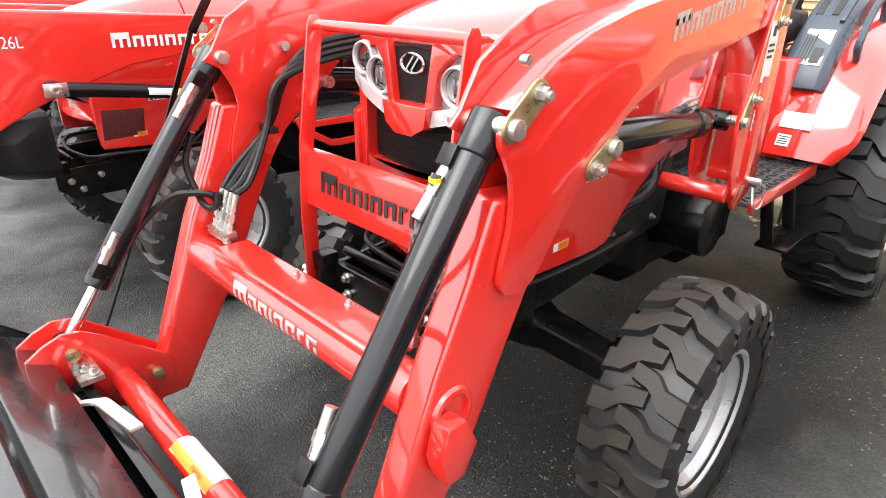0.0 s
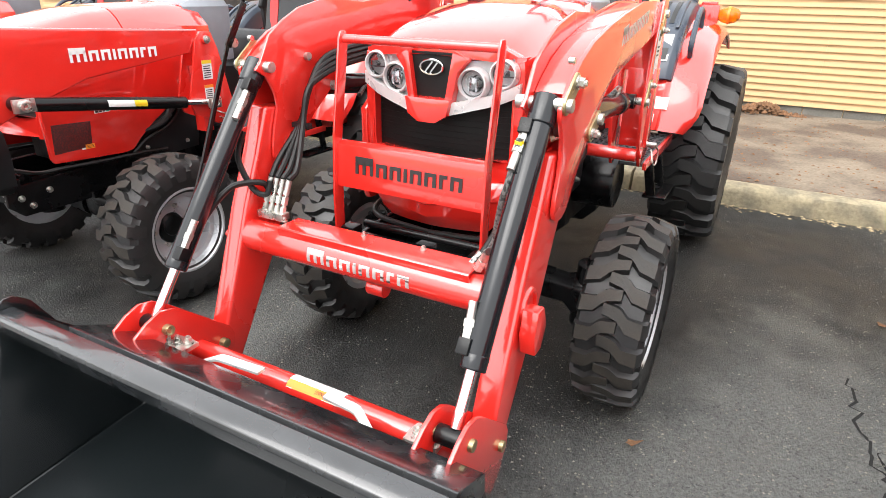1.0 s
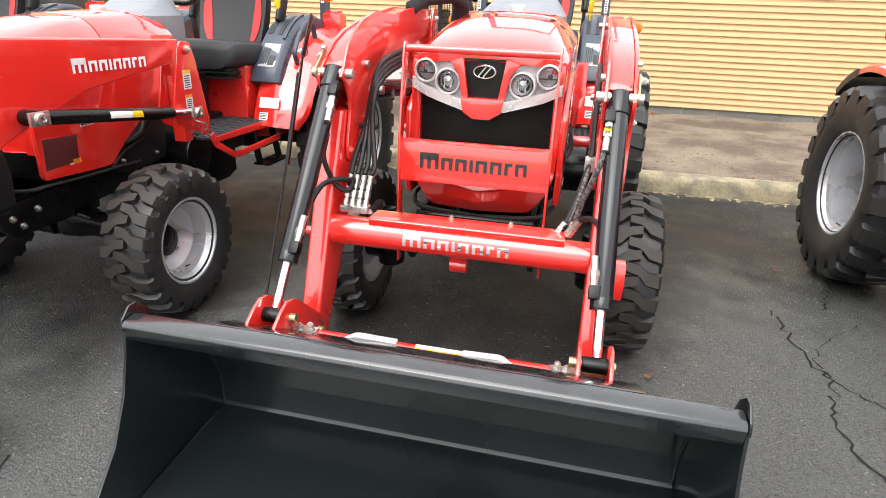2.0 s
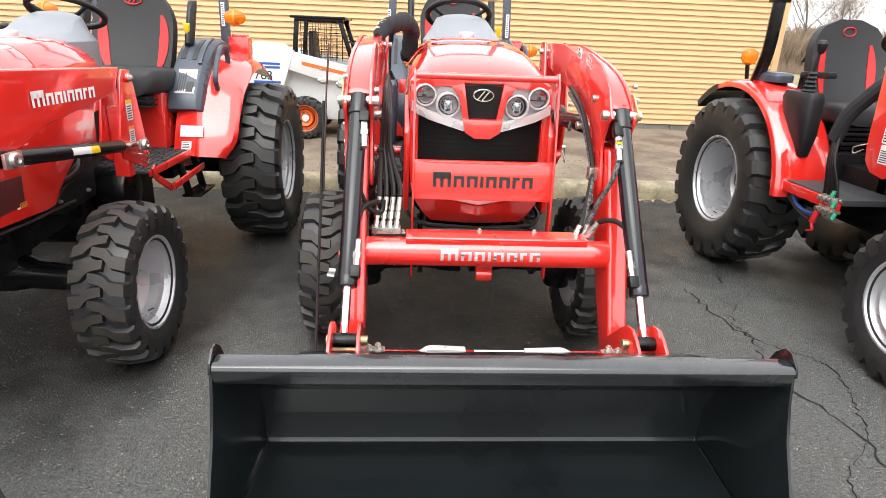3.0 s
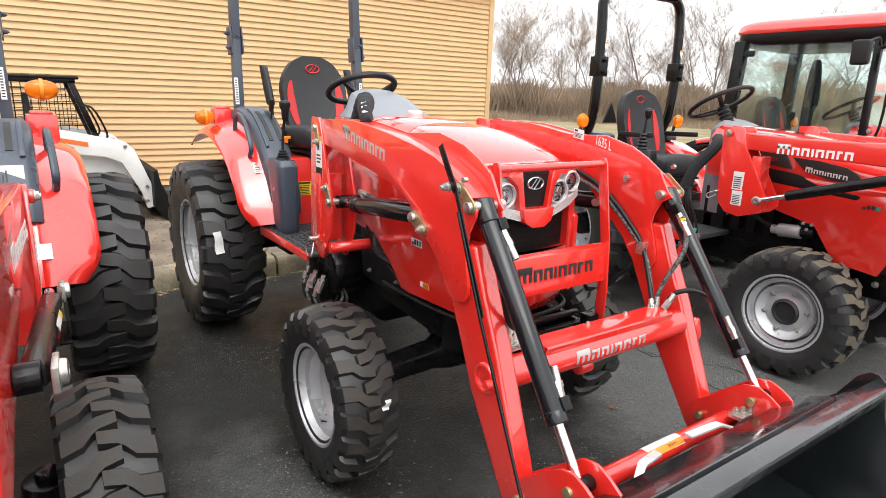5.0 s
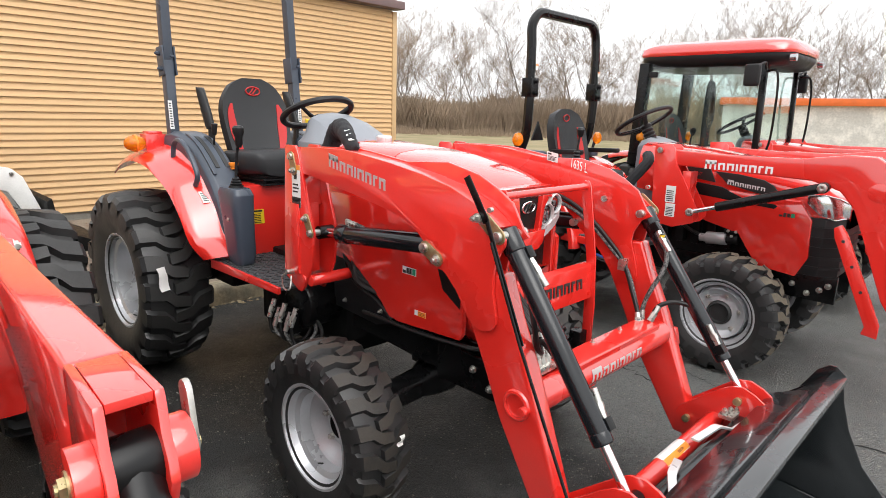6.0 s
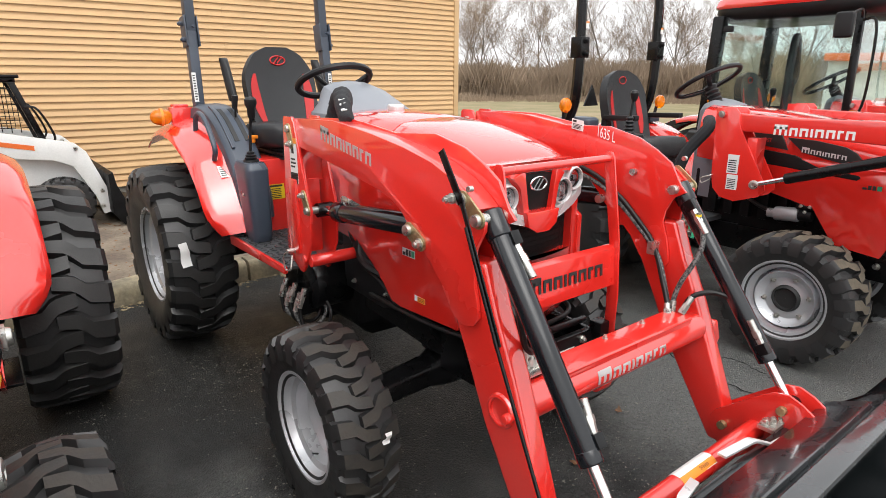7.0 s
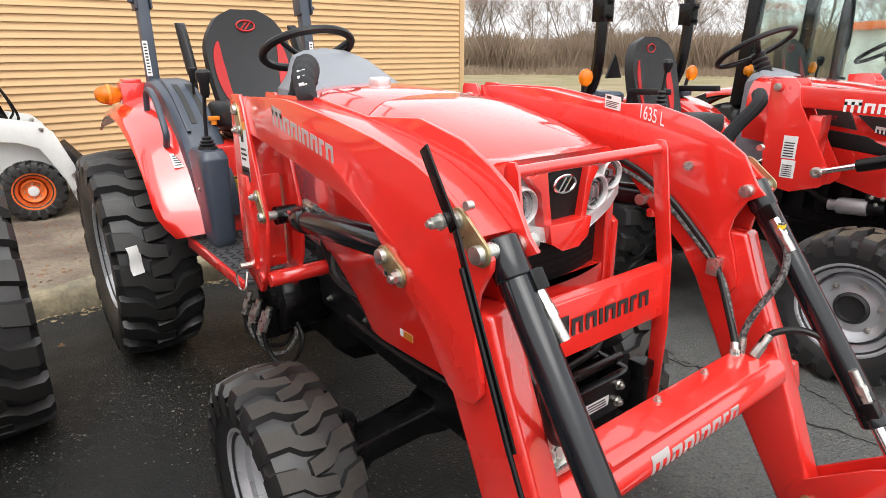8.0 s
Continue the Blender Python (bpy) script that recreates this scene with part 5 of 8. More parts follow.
        for f in (0.05, 0.545):
            bm = bmesh.new()
            c = top + d * f + Vector((-s * 0.022, -0.022, 0.0))
            box(bm, c, (0.028, 0.03, 0.035), d.to_track_quat("Z", "Y").to_matrix())
            part("port", bm, BLACK, cyl, bevel=0.003)
            bm = bmesh.new()
            e = c + Vector((-s * 0.006, -0.008, 0)) + (d * 0.1 if f < 0.3 else d * -0.1)
            c2 = c + (d * 0.012 if f < 0.3 else d * -0.012)
            rod(bm, c2, c2 + (e - c2) * 0.35, 0.011, 6)
            rod(bm, c2 + (e - c2) * 0.35, c2 + (e - c2) * 0.55, 0.013, 6)
            rod(bm, c2 + (e - c2) * 0.55, e, 0.010, 12)
            part("hose_fitting", bm, ZINC, cyl, "bright zinc hose fitting")
        # lift cylinder
        a, b = Vector((s * 0.4175, 0.146, 0.984)), Vector((s * 0.4175, *sag([(-0.481, 1.043)], s)[0]))
        d = (b - a).normalized()
        lift = new("lift_cylinder")
        lift.parent = L
        bm = bmesh.new()
        rod(bm, a + d * 0.115, b - d * 0.0, 0.034, 24)
        rod(bm, a + d * 0.105, a + d * 0.16, 0.037, 24)
        rod(bm, b - Vector((0.03, 0, 0)), b + Vector((0.03, 0, 0)), 0.03, 18)
        part("barrel", bm, CYLINDER, lift, "black lift cylinder", bevel=0.004, angle=60)
        bm = bmesh.new()
        rod(bm, a + d * 0.02, a + d * 0.115, 0.016, 16)
        part("rod", bm, CHROME, lift)
        bm = bmesh.new()
        rod(bm, a - Vector((0.03, 0, 0)), a + Vector((0.03, 0, 0)), 0.026, 18)
        part("rod_eye", bm, BLACK, lift)
        bm = bmesh.new()
        c = a + d * 0.15
        rod(bm, c, c + Vector((0, 0, 0.055)), 0.010, 8)
        rod(bm, c + Vector((0, 0.008, 0.05)), c + Vector((0, -0.05, 0.045)), 0.009, 8)
        part("lift_fitting", bm, ZINC, lift)
        bm = bmesh.new()
        sweep(bm, smooth_path([c + Vector((0, -0.05, 0.045)), c + Vector((-s * 0.01, -0.14, 0.03)), c + Vector((-s * 0.02, -0.26, 0.03)), c + Vector((-s * 0.05, -0.36, 0.0))]), 0.0075, 8)
        part("lift_hose", bm, BRAID, lift, "braided black hydraulic hose")
        # mast
        mast = new("mast")
        mast.parent = L
        P = [(0.305, 1.313), (0.315, 1.302), (0.344, 0.810), (0.329, 0.780), (0.242, 0.736), (0.219, 0.736), (0.196, 0.764), (0.145, 0.853), (0.128, 0.989), (0.168, 1.106), (0.227, 1.290), (0.242, 1.313)]
        for nm, x0 in (("mast_outer_plate", OUT - 0.004), ("mast_inner_plate", IN - 0.016)):
            bm = bmesh.new()
            plate(bm, P, s * x0, s * (x0 + 0.012))
            part(nm, bm, RED, mast, bevel=0.003, angle=50)
        bm = bmesh.new()
        bar(bm, (s * (IN - 0.005), 0.235, 1.16), (s * (OUT - 0.004), 0.235, 1.16), 0.012, 0.16, (0, 0.1, 1))
        rod(bm, (s * 0.25, 0.17, 0.79), (s * OUT, 0.17, 0.79), 0.024, 16)
        box(bm, (s * (IN + 0.06), 0.25, 0.95), (0.10, 0.06, 0.28))
        part("mast_cross", bm, RED, mast, bevel=0.004)
        for nm, p, q in (("mast_pin", (0.267, 1.270), (0.249, 1.217)), ("cylinder_pin", (0.144, 0.987), (0.172, 1.040))):
            bm = bmesh.new()
            lens_lug(bm, p, q, 0.019, s * (OUT + 0.008), s * (OUT + 0.013))
            keeper = part(nm, bm, YZINC, mast, "yellow-zinc pin keeper plate", bevel=0.001)
            bm = bmesh.new()
            rod(bm, (s * (IN - 0.03), *p), (s * (OUT + 0.022), *p), 0.0135, 16)
            bolt(bm, (s * (OUT + 0.013), *q), (s, 0, 0), 0.010, 0.016)
            part("pin", bm, ZINC, keeper, bevel=0.002)
        bm = bmesh.new()
        rod(bm, (s * (OUT + 0.006), 0.262, 0.815), (s * (OUT + 0.05), 0.262, 0.815), 0.010, 10)
        sweep(bm, smooth_path([(s * (OUT + 0.045), 0.262, 0.815), (s * (OUT + 0.055), 0.285, 0.79), (s * (OUT + 0.055), 0.275, 0.745), (s * (OUT + 0.05), 0.24, 0.75), (s * (OUT + 0.035), 0.25, 0.80)]), 0.0035, 6)
        part("mast_latch_pin", bm, ZINC, mast, "zinc locking pin with a wire ring")
        bm = bmesh.new()
        rod(bm, (s * (OUT + 0.006), 0.20, 0.79), (s * (OUT + 0.014), 0.20, 0.79), 0.018, 14)
        rod(bm, (s * (OUT + 0.006), 0.22, 1.02), (s * (OUT + 0.012), 0.22, 1.02), 0.014, 14)
        part("mast_boss", bm, RED, mast, bevel=0.002)

        def on_mast(p, s=s):
            return (s * (OUT + 0.008 + p[2]), (0.268 - p[0]) if s < 0 else (0.20 + p[0]), 1.075 + p[1])
        decal("mast_decal", mast, on_mast, 0.06, 0.165, WHITE, [(0, 0.88, 1, 1, ORANGE), *([(0.0, 0, 1, 0.24, INK), (0.1, 0.15, 0.9, 0.18, WHITE), (0.1, 0.07, 0.8, 0.10, WHITE)] if s < 0 else []), (0.3, 0.66, 0.6, 0.80, INK), *print_lines(0.12, 0.85, 0.33, 0.58, 3)])

        def on_mast2(p, s=s):
            return (s * (OUT + 0.008 + p[2]), (0.272 - p[0]) if s < 0 else (0.21 + p[0]), 0.955 + p[1])
        decal("mast_small_decal", mast, on_mast2, 0.05, 0.045 if s < 0 else 0.10, WHITE, [(0, 0.78, 1, 1, ORANGE if s < 0 else YELLOW), *print_lines(0.1, 0.9, 0.08, 0.7, 4)])
        # hitch bracket: two plates, pins
        hitch = new("bucket_hitch")
        hitch.parent = L
        if s < 0:
            hitch.location = (0, -0.022, 0.016)
        Q = [(-0.985, 0.40), (-1.12, 0.515), (-1.155, 0.538), (-1.195, 0.545), (-1.235, 0.53), (-1.305, 0.485), (-1.30, 0.465), (-1.20, 0.405), (-1.125, 0.32), (-1.06, 0.25), (-1.02, 0.27), (-0.975, 0.33), (-0.97, 0.37)]
        for nm, x0 in (("hitch_plate", IN + 0.012), ("hitch_plate", OUT - 0.006)):
            bm = bmesh.new()
            plate(bm, Q, s * (x0 - 0.006 + (0.0 if x0 < 0.45 else 0.006)), s * (x0 + 0.004 + (0.0 if x0 < 0.45 else 0.006)))
            part(nm, bm, RED, hitch, bevel=0.003)
        for p in ((-1.185, 0.492), (-1.018, 0.362)):
            bm = bmesh.new()
            rod(bm, (s * (IN - 0.012), *p), (s * (OUT + 0.014), *p), 0.014, 16)
            part("hitch_pin", bm, YZINC, hitch, "yellow-zinc hinge pin", bevel=0.002)
        # latch lever with spring
        bm = bmesh.new()
        x = s * 0.155
        pts = [Vector(p) for p in ((s * 0.350, -1.235, 0.446), (s * 0.285, -1.225, 0.444), (s * 0.268, -1.223, 0.443), (s * 0.215, -1.194, 0.464), (s * 0.203, -1.188, 0.468), (s * 0.19, -1.184, 0.468), (s * 0.09, -1.159, 0.450))]
        rows = []
        for q in pts:
            rows.append([(q.x, q.y - 0.013, q.z - 0.005), (q.x, q.y + 0.013, q.z - 0.005), (q.x, q.y + 0.013, q.z + 0.004), (q.x, q.y - 0.013, q.z + 0.004)])
        loft(bm, rows)
        part("latch_lever", bm, SILVER, hitch, "bright silver bent steel latch lever", bevel=0.002, angle=25)
        bm = bmesh.new()
        sweep(bm, [(x + s * (0.20 + 0.0022 * k), -1.19 + 0.016 * math.cos(k * 0.9), 0.40 + 0.016 * math.sin(k * 0.9)) for k in range(50)], 0.0032, 5)
        part("latch_spring", bm, INK, hitch)
        bm = bmesh.new()
        for q in range(3):
            bolt(bm, (x + s * (0.19 + 0.025 * q), -1.16 - 0.012 * q, 0.452), (0, 0, 1), 0.010, 0.014)
        box(bm, (x + s * 0.21, -1.17, 0.445), (0.08, 0.05, 0.012))
        part("latch_bolts", bm, ZINC, hitch)
    # torque tube
    bm = bmesh.new()
    rod(bm, (-0.40, -0.868, 0.672), (0.40, -0.868, 0.672), 0.047, 40)
    tube = part("torque_tube", bm, RED, L, "red round cross tube", angle=60)
    tube.location.z = -0.017
    bm = bmesh.new()
    plate(bm, [(-0.898, 0.704), (-0.903, 0.728), (-0.898, 0.732), (-0.815, 0.732), (-0.81, 0.728), (-0.815, 0.70), (-0.822, 0.70), (-0.82, 0.726), (-0.895, 0.726), (-0.891, 0.704)], -0.27, 0.325)
    part("hose_cover", bm, RED, tube, bevel=0.002)
    bm = bmesh.new()

    def on_tube(p):
        a = -0.28 + p[1] / 0.047
        r = 0.0472 + p[2]
        return (-0.157 + p[0], -0.868 - r * math.cos(a), 0.672 + r * math.sin(a))
    wordmark(bm, on_tube, 0.325, 0.040, cuts=6)
    part("tube_name", bm, name_mat, tube)
    bm = bmesh.new()
    bar(bm, (0.0, -0.845, 0.65), (0.0, -0.80, 0.565), 0.055, 0.02, (0, -1, 0))
    rod(bm, (-0.028, -0.805, 0.572), (0.028, -0.805, 0.572), 0.026, 16)
    part("tow_lug", bm, RED, tube, bevel=0.004)
    for x, y in ((-0.28, -0.86), (0.16, -0.83), (-0.025, -0.83)):
        bm = bmesh.new()
        bolt(bm, (x, y, 0.732), (0, 0, 1), 0.007, 0.009)
        part("cover_bolt", bm, ZINC, tube)
    # hitch cross tube with stickers
    bm = bmesh.new()
    rod(bm, (-0.40, -1.115, 0.392), (0.40, -1.115, 0.392), 0.031, 28)
    ht = part("hitch_tube", bm, RED, L, "red hitch cross tube with a white warning sticker", angle=60)

    def on_ht(p):
        a = 0.6 + p[1] / 0.031
        r = 0.0312 + p[2]
        return (-0.055 + p[0] * 0.66, -1.115 - r * math.cos(a), 0.392 + r * math.sin(a))
    bm = bmesh.new()
    for k in range(6):
        v = [on_ht((0, 0.011 * k, 0.0008)), on_ht((0.25, 0.011 * k, 0.0008)), on_ht((0.25, 0.011 * (k + 1), 0.0008)), on_ht((0, 0.011 * (k + 1), 0.0008))]
        f = bm.faces.new([bm.verts.new(p) for p in v])
        f.material_index = 0 if k > 1 else 1
    for k in range(2):
        v = [on_ht((0.0 + 0.17 * k, 0.0, 0.0012)), on_ht((0.03 + 0.22 * k, 0.0, 0.0012)), on_ht((0.03 + 0.22 * k, 0.033, 0.0012)), on_ht((0.0 + 0.17 * k, 0.033, 0.0012))]
        bm.faces.new([bm.verts.new(p) for p in v]).material_index = 0
    part("tube_sticker", bm, [WHITE, ORANGE], ht, "white and orange warning sticker")
    bm = letters("WARNING", 0.014, 0.0004)
    bmesh.ops.transform(bm, matrix=Matrix.Translation((-0.04, 0, 0)), verts=bm.verts)
    for v in bm.verts:
        v.co = on_ht((0.16 - v.co.x, 0.017 - v.co.z, 0.0016))
    part("sticker_writing", bm, INK, ht)
    # manifold and hoses on the right arm
    man = new("hose_manifold")
    man.parent = L
    man.location.z = -0.016
    bm = bmesh.new()
    box(bm, (-0.335, -0.845, 0.738), (0.094, 0.034, 0.022))
    part("manifold_block", bm, ZINC, man, bevel=0.003)
    for k in range(4):
        bm = bmesh.new()
        x = -0.368 + 0.022 * k
        low, high = Vector((x, -0.843, 0.746)), Vector((x + 0.010, -0.815, 0.84))
        for u0, u1, r, n in ((0, 0.2, 0.0095, 6), (0.2, 0.27, 0.0065, 10), (0.27, 0.5, 0.0105, 6), (0.5, 0.56, 0.007, 10), (0.56, 0.68, 0.0095, 6), (0.68, 1.0, 0.0088, 12)):
            rod(bm, low.lerp(high, u0), low.lerp(high, u1), r, n)
        part("manifold_fitting", bm, ZINC, man)
        bm = bmesh.new()
        dx = 0.010 * (k - 1.5)
        sweep(bm, smooth_path([(x + 0.010, -0.815, 0.84), (x + 0.008, -0.775, 0.885 - 0.006 * k), (-0.343 + dx, -0.675 - 0.008 * k, 0.975), (-0.342 + dx * 0.8, -0.635 - 0.012 * k, 1.06), (-0.342 + dx * 0.6, -0.585 - 0.012 * k, 1.13 - 0.012 * k), (-0.343 + dx * 0.5, -0.50, 1.165 - 0.014 * k), (-0.346 + dx * 0.4, -0.28, 1.185 - 0.014 * k)]), 0.0090, 8)
        part("arm_hose", bm, HOSE, man, "black hydraulic hose")
    bm = bmesh.new()
    box(bm, (-0.345, -0.685, 0.968), (0.062, 0.022, 0.016))
    part("hose_clamp", bm, PLASTIC, man, bevel=0.003)
    bm = bmesh.new()
    sweep(bm, smooth_path([(-0.42, -0.845, 0.97), (-0.425, -0.87, 0.90), (-0.40, -0.865, 0.83), (-0.37, -0.86, 0.80), (-0.35, -0.845, 0.80), (-0.345, -0.835, 0.835)]), 0.0085, 8)
    part("cylinder_hose", bm, HOSE, man)
    bm = bmesh.new()
    sweep(bm, smooth_path([(-0.43, -1.05, 0.71), (-0.425, -1.0, 0.77), (-0.41, -0.93, 0.825), (-0.385, -0.885, 0.835), (-0.36, -0.85, 0.83), (-0.355, -0.835, 0.81)]), 0.0085, 8)
    part("cylinder_hose", bm, HOSE, man)
    # hoses on the left arm
    left = new("left_hoses")
    left.parent = L
    for pts, skin, r in (([(0.405, -0.835, 1.035), (0.400, -0.865, 0.96), (0.385, -0.865, 0.90), (0.362, -0.835, 0.82), (0.350, -0.82, 0.76), (0.335, -0.825, 0.715)], BRAID, 0.0085),
                         ([(0.43, -1.045, 0.715), (0.425, -1.0, 0.765), (0.40, -0.93, 0.79), (0.36, -0.875, 0.77), (0.33, -0.86, 0.715)], HOSE, 0.0085),
                         ([(0.30, -0.83, 0.715), (0.335, -0.80, 0.76), (0.366, -0.735, 0.875), (0.370, -0.66, 0.945), (0.370, -0.57, 1.02), (0.370, -0.47, 1.08), (0.37, -0.30, 1.13)], BRAID, 0.0075),
                         ([(0.31, -0.83, 0.715), (0.338, -0.785, 0.785), (0.370, -0.712, 0.905), (0.372, -0.635, 0.985), (0.372, -0.55, 1.055), (0.372, -0.45, 1.11), (0.372, -0.30, 1.155)], HOSE, 0.0085)):
        bm = bmesh.new()
        sweep(bm, smooth_path(pts), r, 9)
        part("arm_hose", bm, skin, left, "braided grey hydraulic hose" if skin is BRAID else "black hydraulic hose")
    for p, q in (((0.43, -1.045, 0.715), (0.425, -1.0, 0.765)), ((0.33, -0.86, 0.715), (0.36, -0.875, 0.77)), ((0.335, -0.825, 0.705), (0.342, -0.822, 0.745)), ((0.30, -0.83, 0.705), (0.318, -0.815, 0.738))):
        bm = bmesh.new()
        p, q = Vector(p), Vector(q)
        rod(bm, p, p.lerp(q, 0.55), 0.0125, 6)
        rod(bm, p.lerp(q, 0.45), q, 0.0105, 12)
        part("hose_fitting", bm, ZINC, left, "bright zinc hose fitting")
    bm = bmesh.new()
    ring(bm, (0.4045, -0.838, 1.025), UPRIGHT, [(-0.006, 0.009), (-0.006, 0.0105), (0.006, 0.0105), (0.006, 0.009)], 14)
    part("hose_band", bm, YELLOW, left, "yellow hose band")
    bm = bmesh.new()
    box(bm, (0.370, -0.71, 0.897), (0.03, 0.03, 0.045))
    part("hose_clamp", bm, ZINC, left, bevel=0.003)
    if indicator:
        # bucket level indicator rod outside the right arm
        ind = new("level_indicator")
        ind.parent = L
        bm = bmesh.new()
        bar(bm, (-0.527, -0.688, 1.285), (-0.527, -0.765, 1.17), 0.004, 0.022, (0, -1, 0.6))
        bar(bm, (-0.527, -0.765, 1.175), (-0.527, -0.905, 0.86), 0.004, 0.013, (0, -1, 0.4))
        part("guide_strip", bm, BLACK, ind, "black flat steel strip", bevel=0.001)
        bm = bmesh.new()
        sweep(bm, [(-0.534, -0.79, 1.12), (-0.534, -0.90, 0.87), (-0.534, -1.13, 0.40), (-0.534, -1.15, 0.385)], 0.0045, 8)
        part("indicator_rod", bm, BLACK, ind)
        for p, r, h in (((-0.53, -0.735, 1.178), 0.010, 0.02), ((-0.53, -1.15, 0.385), 0.009, 0.014)):
            bm = bmesh.new()
            bolt(bm, p, (-1, 0, 0), r, h)
            part("indicator_bolt", bm, ZINC, ind)
    if numbers:
        # model number on the inner face of the left arm and the white sticker behind it
        bm = letters(numbers, 0.058, 0.0006)
        wide = max(v.co.x for v in bm.verts)
        for v in bm.verts:
            p = v.co.copy()
            u = p.x * 0.75
            v.co = (IN - 0.0008 + p.y * 0.5, -0.430 - u * 0.68, 1.250 - 0.16 * u + p.z * 0.9)
        part("model_number", bm, WHITE, L, "white model number lettering")

        def on_in(p):
            return (IN - 0.0006 - p[2], -0.315 - p[0], 1.268 - 0.14 * p[0] + p[1])
        decal("bar_code_sticker", L, on_in, 0.055, 0.038, WHITE, [(0.1, 0.7, 0.4, 0.9, INK), *print_lines(0.1, 0.9, 0.1, 0.6, 4)])
    return L


def bucket(label, group):
    B = thing("bucket", label, "bucket", group)
    w = 0.735

    def drawn_in(bm):
        """The sides close in towards the back."""
        for v in bm.verts:
            if v.co.y > -1.42:
                v.co.x -= math.copysign(0.13 * (v.co.y + 1.42) * abs(v.co.x) / w, v.co.x)
    prof = [(-1.425, 0.545), (-1.405, 0.556), (-1.385, 0.545), (-1.25, 0.42), (-1.165, 0.32), (-1.125, 0.21), (-1.121, 0.112), (-1.127, 0.101), (-1.140, 0.097), (-1.74, 0.018)]
    bm = bmesh.new()
    outer = [(y + 0.006, z + 0.006) if z > 0.3 else (y + 0.008, z - 0.008) for y, z in prof]
    plate(bm, prof + outer[::-1], -w, w)
    drawn_in(bm)
    part("shell", bm, BUCKET, B, "black painted folded bucket shell", bevel=0.001, angle=14)
    for s in (1, -1):
        bm = bmesh.new()
        side = [(-1.425, 0.55), (-1.375, 0.548), (-1.24, 0.43), (-1.155, 0.33), (-1.102, 0.20), (-1.10, 0.12), (-1.12, 0.062), (-1.20, 0.048), (-1.75, 0.012), (-1.74, 0.045), (-1.62, 0.14), (-1.53, 0.24), (-1.47, 0.36), (-1.44, 0.46)]
        plate(bm, side, s * w, s * (w + 0.008))
        drawn_in(bm)
        part("side_plate", bm, BUCKET, B, bevel=0.002)
        bm = bmesh.new()
        plate(bm, [(-1.438, 0.535), (-1.43, 0.562), (-1.40, 0.588), (-1.375, 0.588), (-1.34, 0.56), (-1.29, 0.47), (-1.36, 0.50)], s * (w + 0.001), s * (w + 0.007))
        part("corner_gusset", bm, BUCKET, B, bevel=0.001)
    # rolled lip
    bm = bmesh.new()
    plate(bm, [(-1.428, 0.505), (-1.440, 0.546), (-1.436, 0.556), (-1.426, 0.562), (-1.388, 0.565), (-1.382, 0.555), (-1.40, 0.550), (-1.42, 0.535)], -w + 0.002, w - 0.002)
    part("lip", bm, SKYLIT_BLACK, B, "rounded black top lip, sky sheen in its colour", bevel=0.002)
    bm = bmesh.new()
    plate(bm, [(-1.37, 0.52), (-1.362, 0.550), (-1.355, 0.549), (-1.30, 0.524), (-1.245, 0.497), (-1.24, 0.45), (-1.30, 0.43)], -0.54, 0.54)
    part("hanger_bar", bm, SKYLIT_BLACK, B, "dark hanger bar, sky sheen in its colour", bevel=0.003)
    bm = bmesh.new()
    plate(bm, [(-1.66, 0.024), (-1.665, 0.036), (-1.78, 0.026), (-1.79, 0.012), (-1.70, 0.012)], -w - 0.008, w + 0.008)
    part("cutting_edge", bm, BUCKET, B, bevel=0.002)
    for s in (1, -1):
        bm = bmesh.new()
        sweep(bm, [(s * (w - 0.003), y, z) for y, z in prof[4:]], 0.004, 5)
        drawn_in(bm)
        part("weld_bead", bm, BUCKET, B)
    bm = bmesh.new()
    plate(bm, [(-1.19, 0.44), (-1.215, 0.44), (-1.10, 0.20), (-1.095, 0.10), (-1.075, 0.10), (-1.075, 0.20)], -0.50, 0.50)
    part("attach_plate", bm, BUCKET, B, bevel=0.004)
    return B


main_tractor = compact_tractor("red compact tractor with black seat and round double headlamps", "red compact tractors")
main_loader = front_loader("red front loader with black cylinders, arms lowered", "front loaders", numbers="1635 L")
main_bucket = bucket("wide black loader bucket resting on asphalt", "loader buckets")

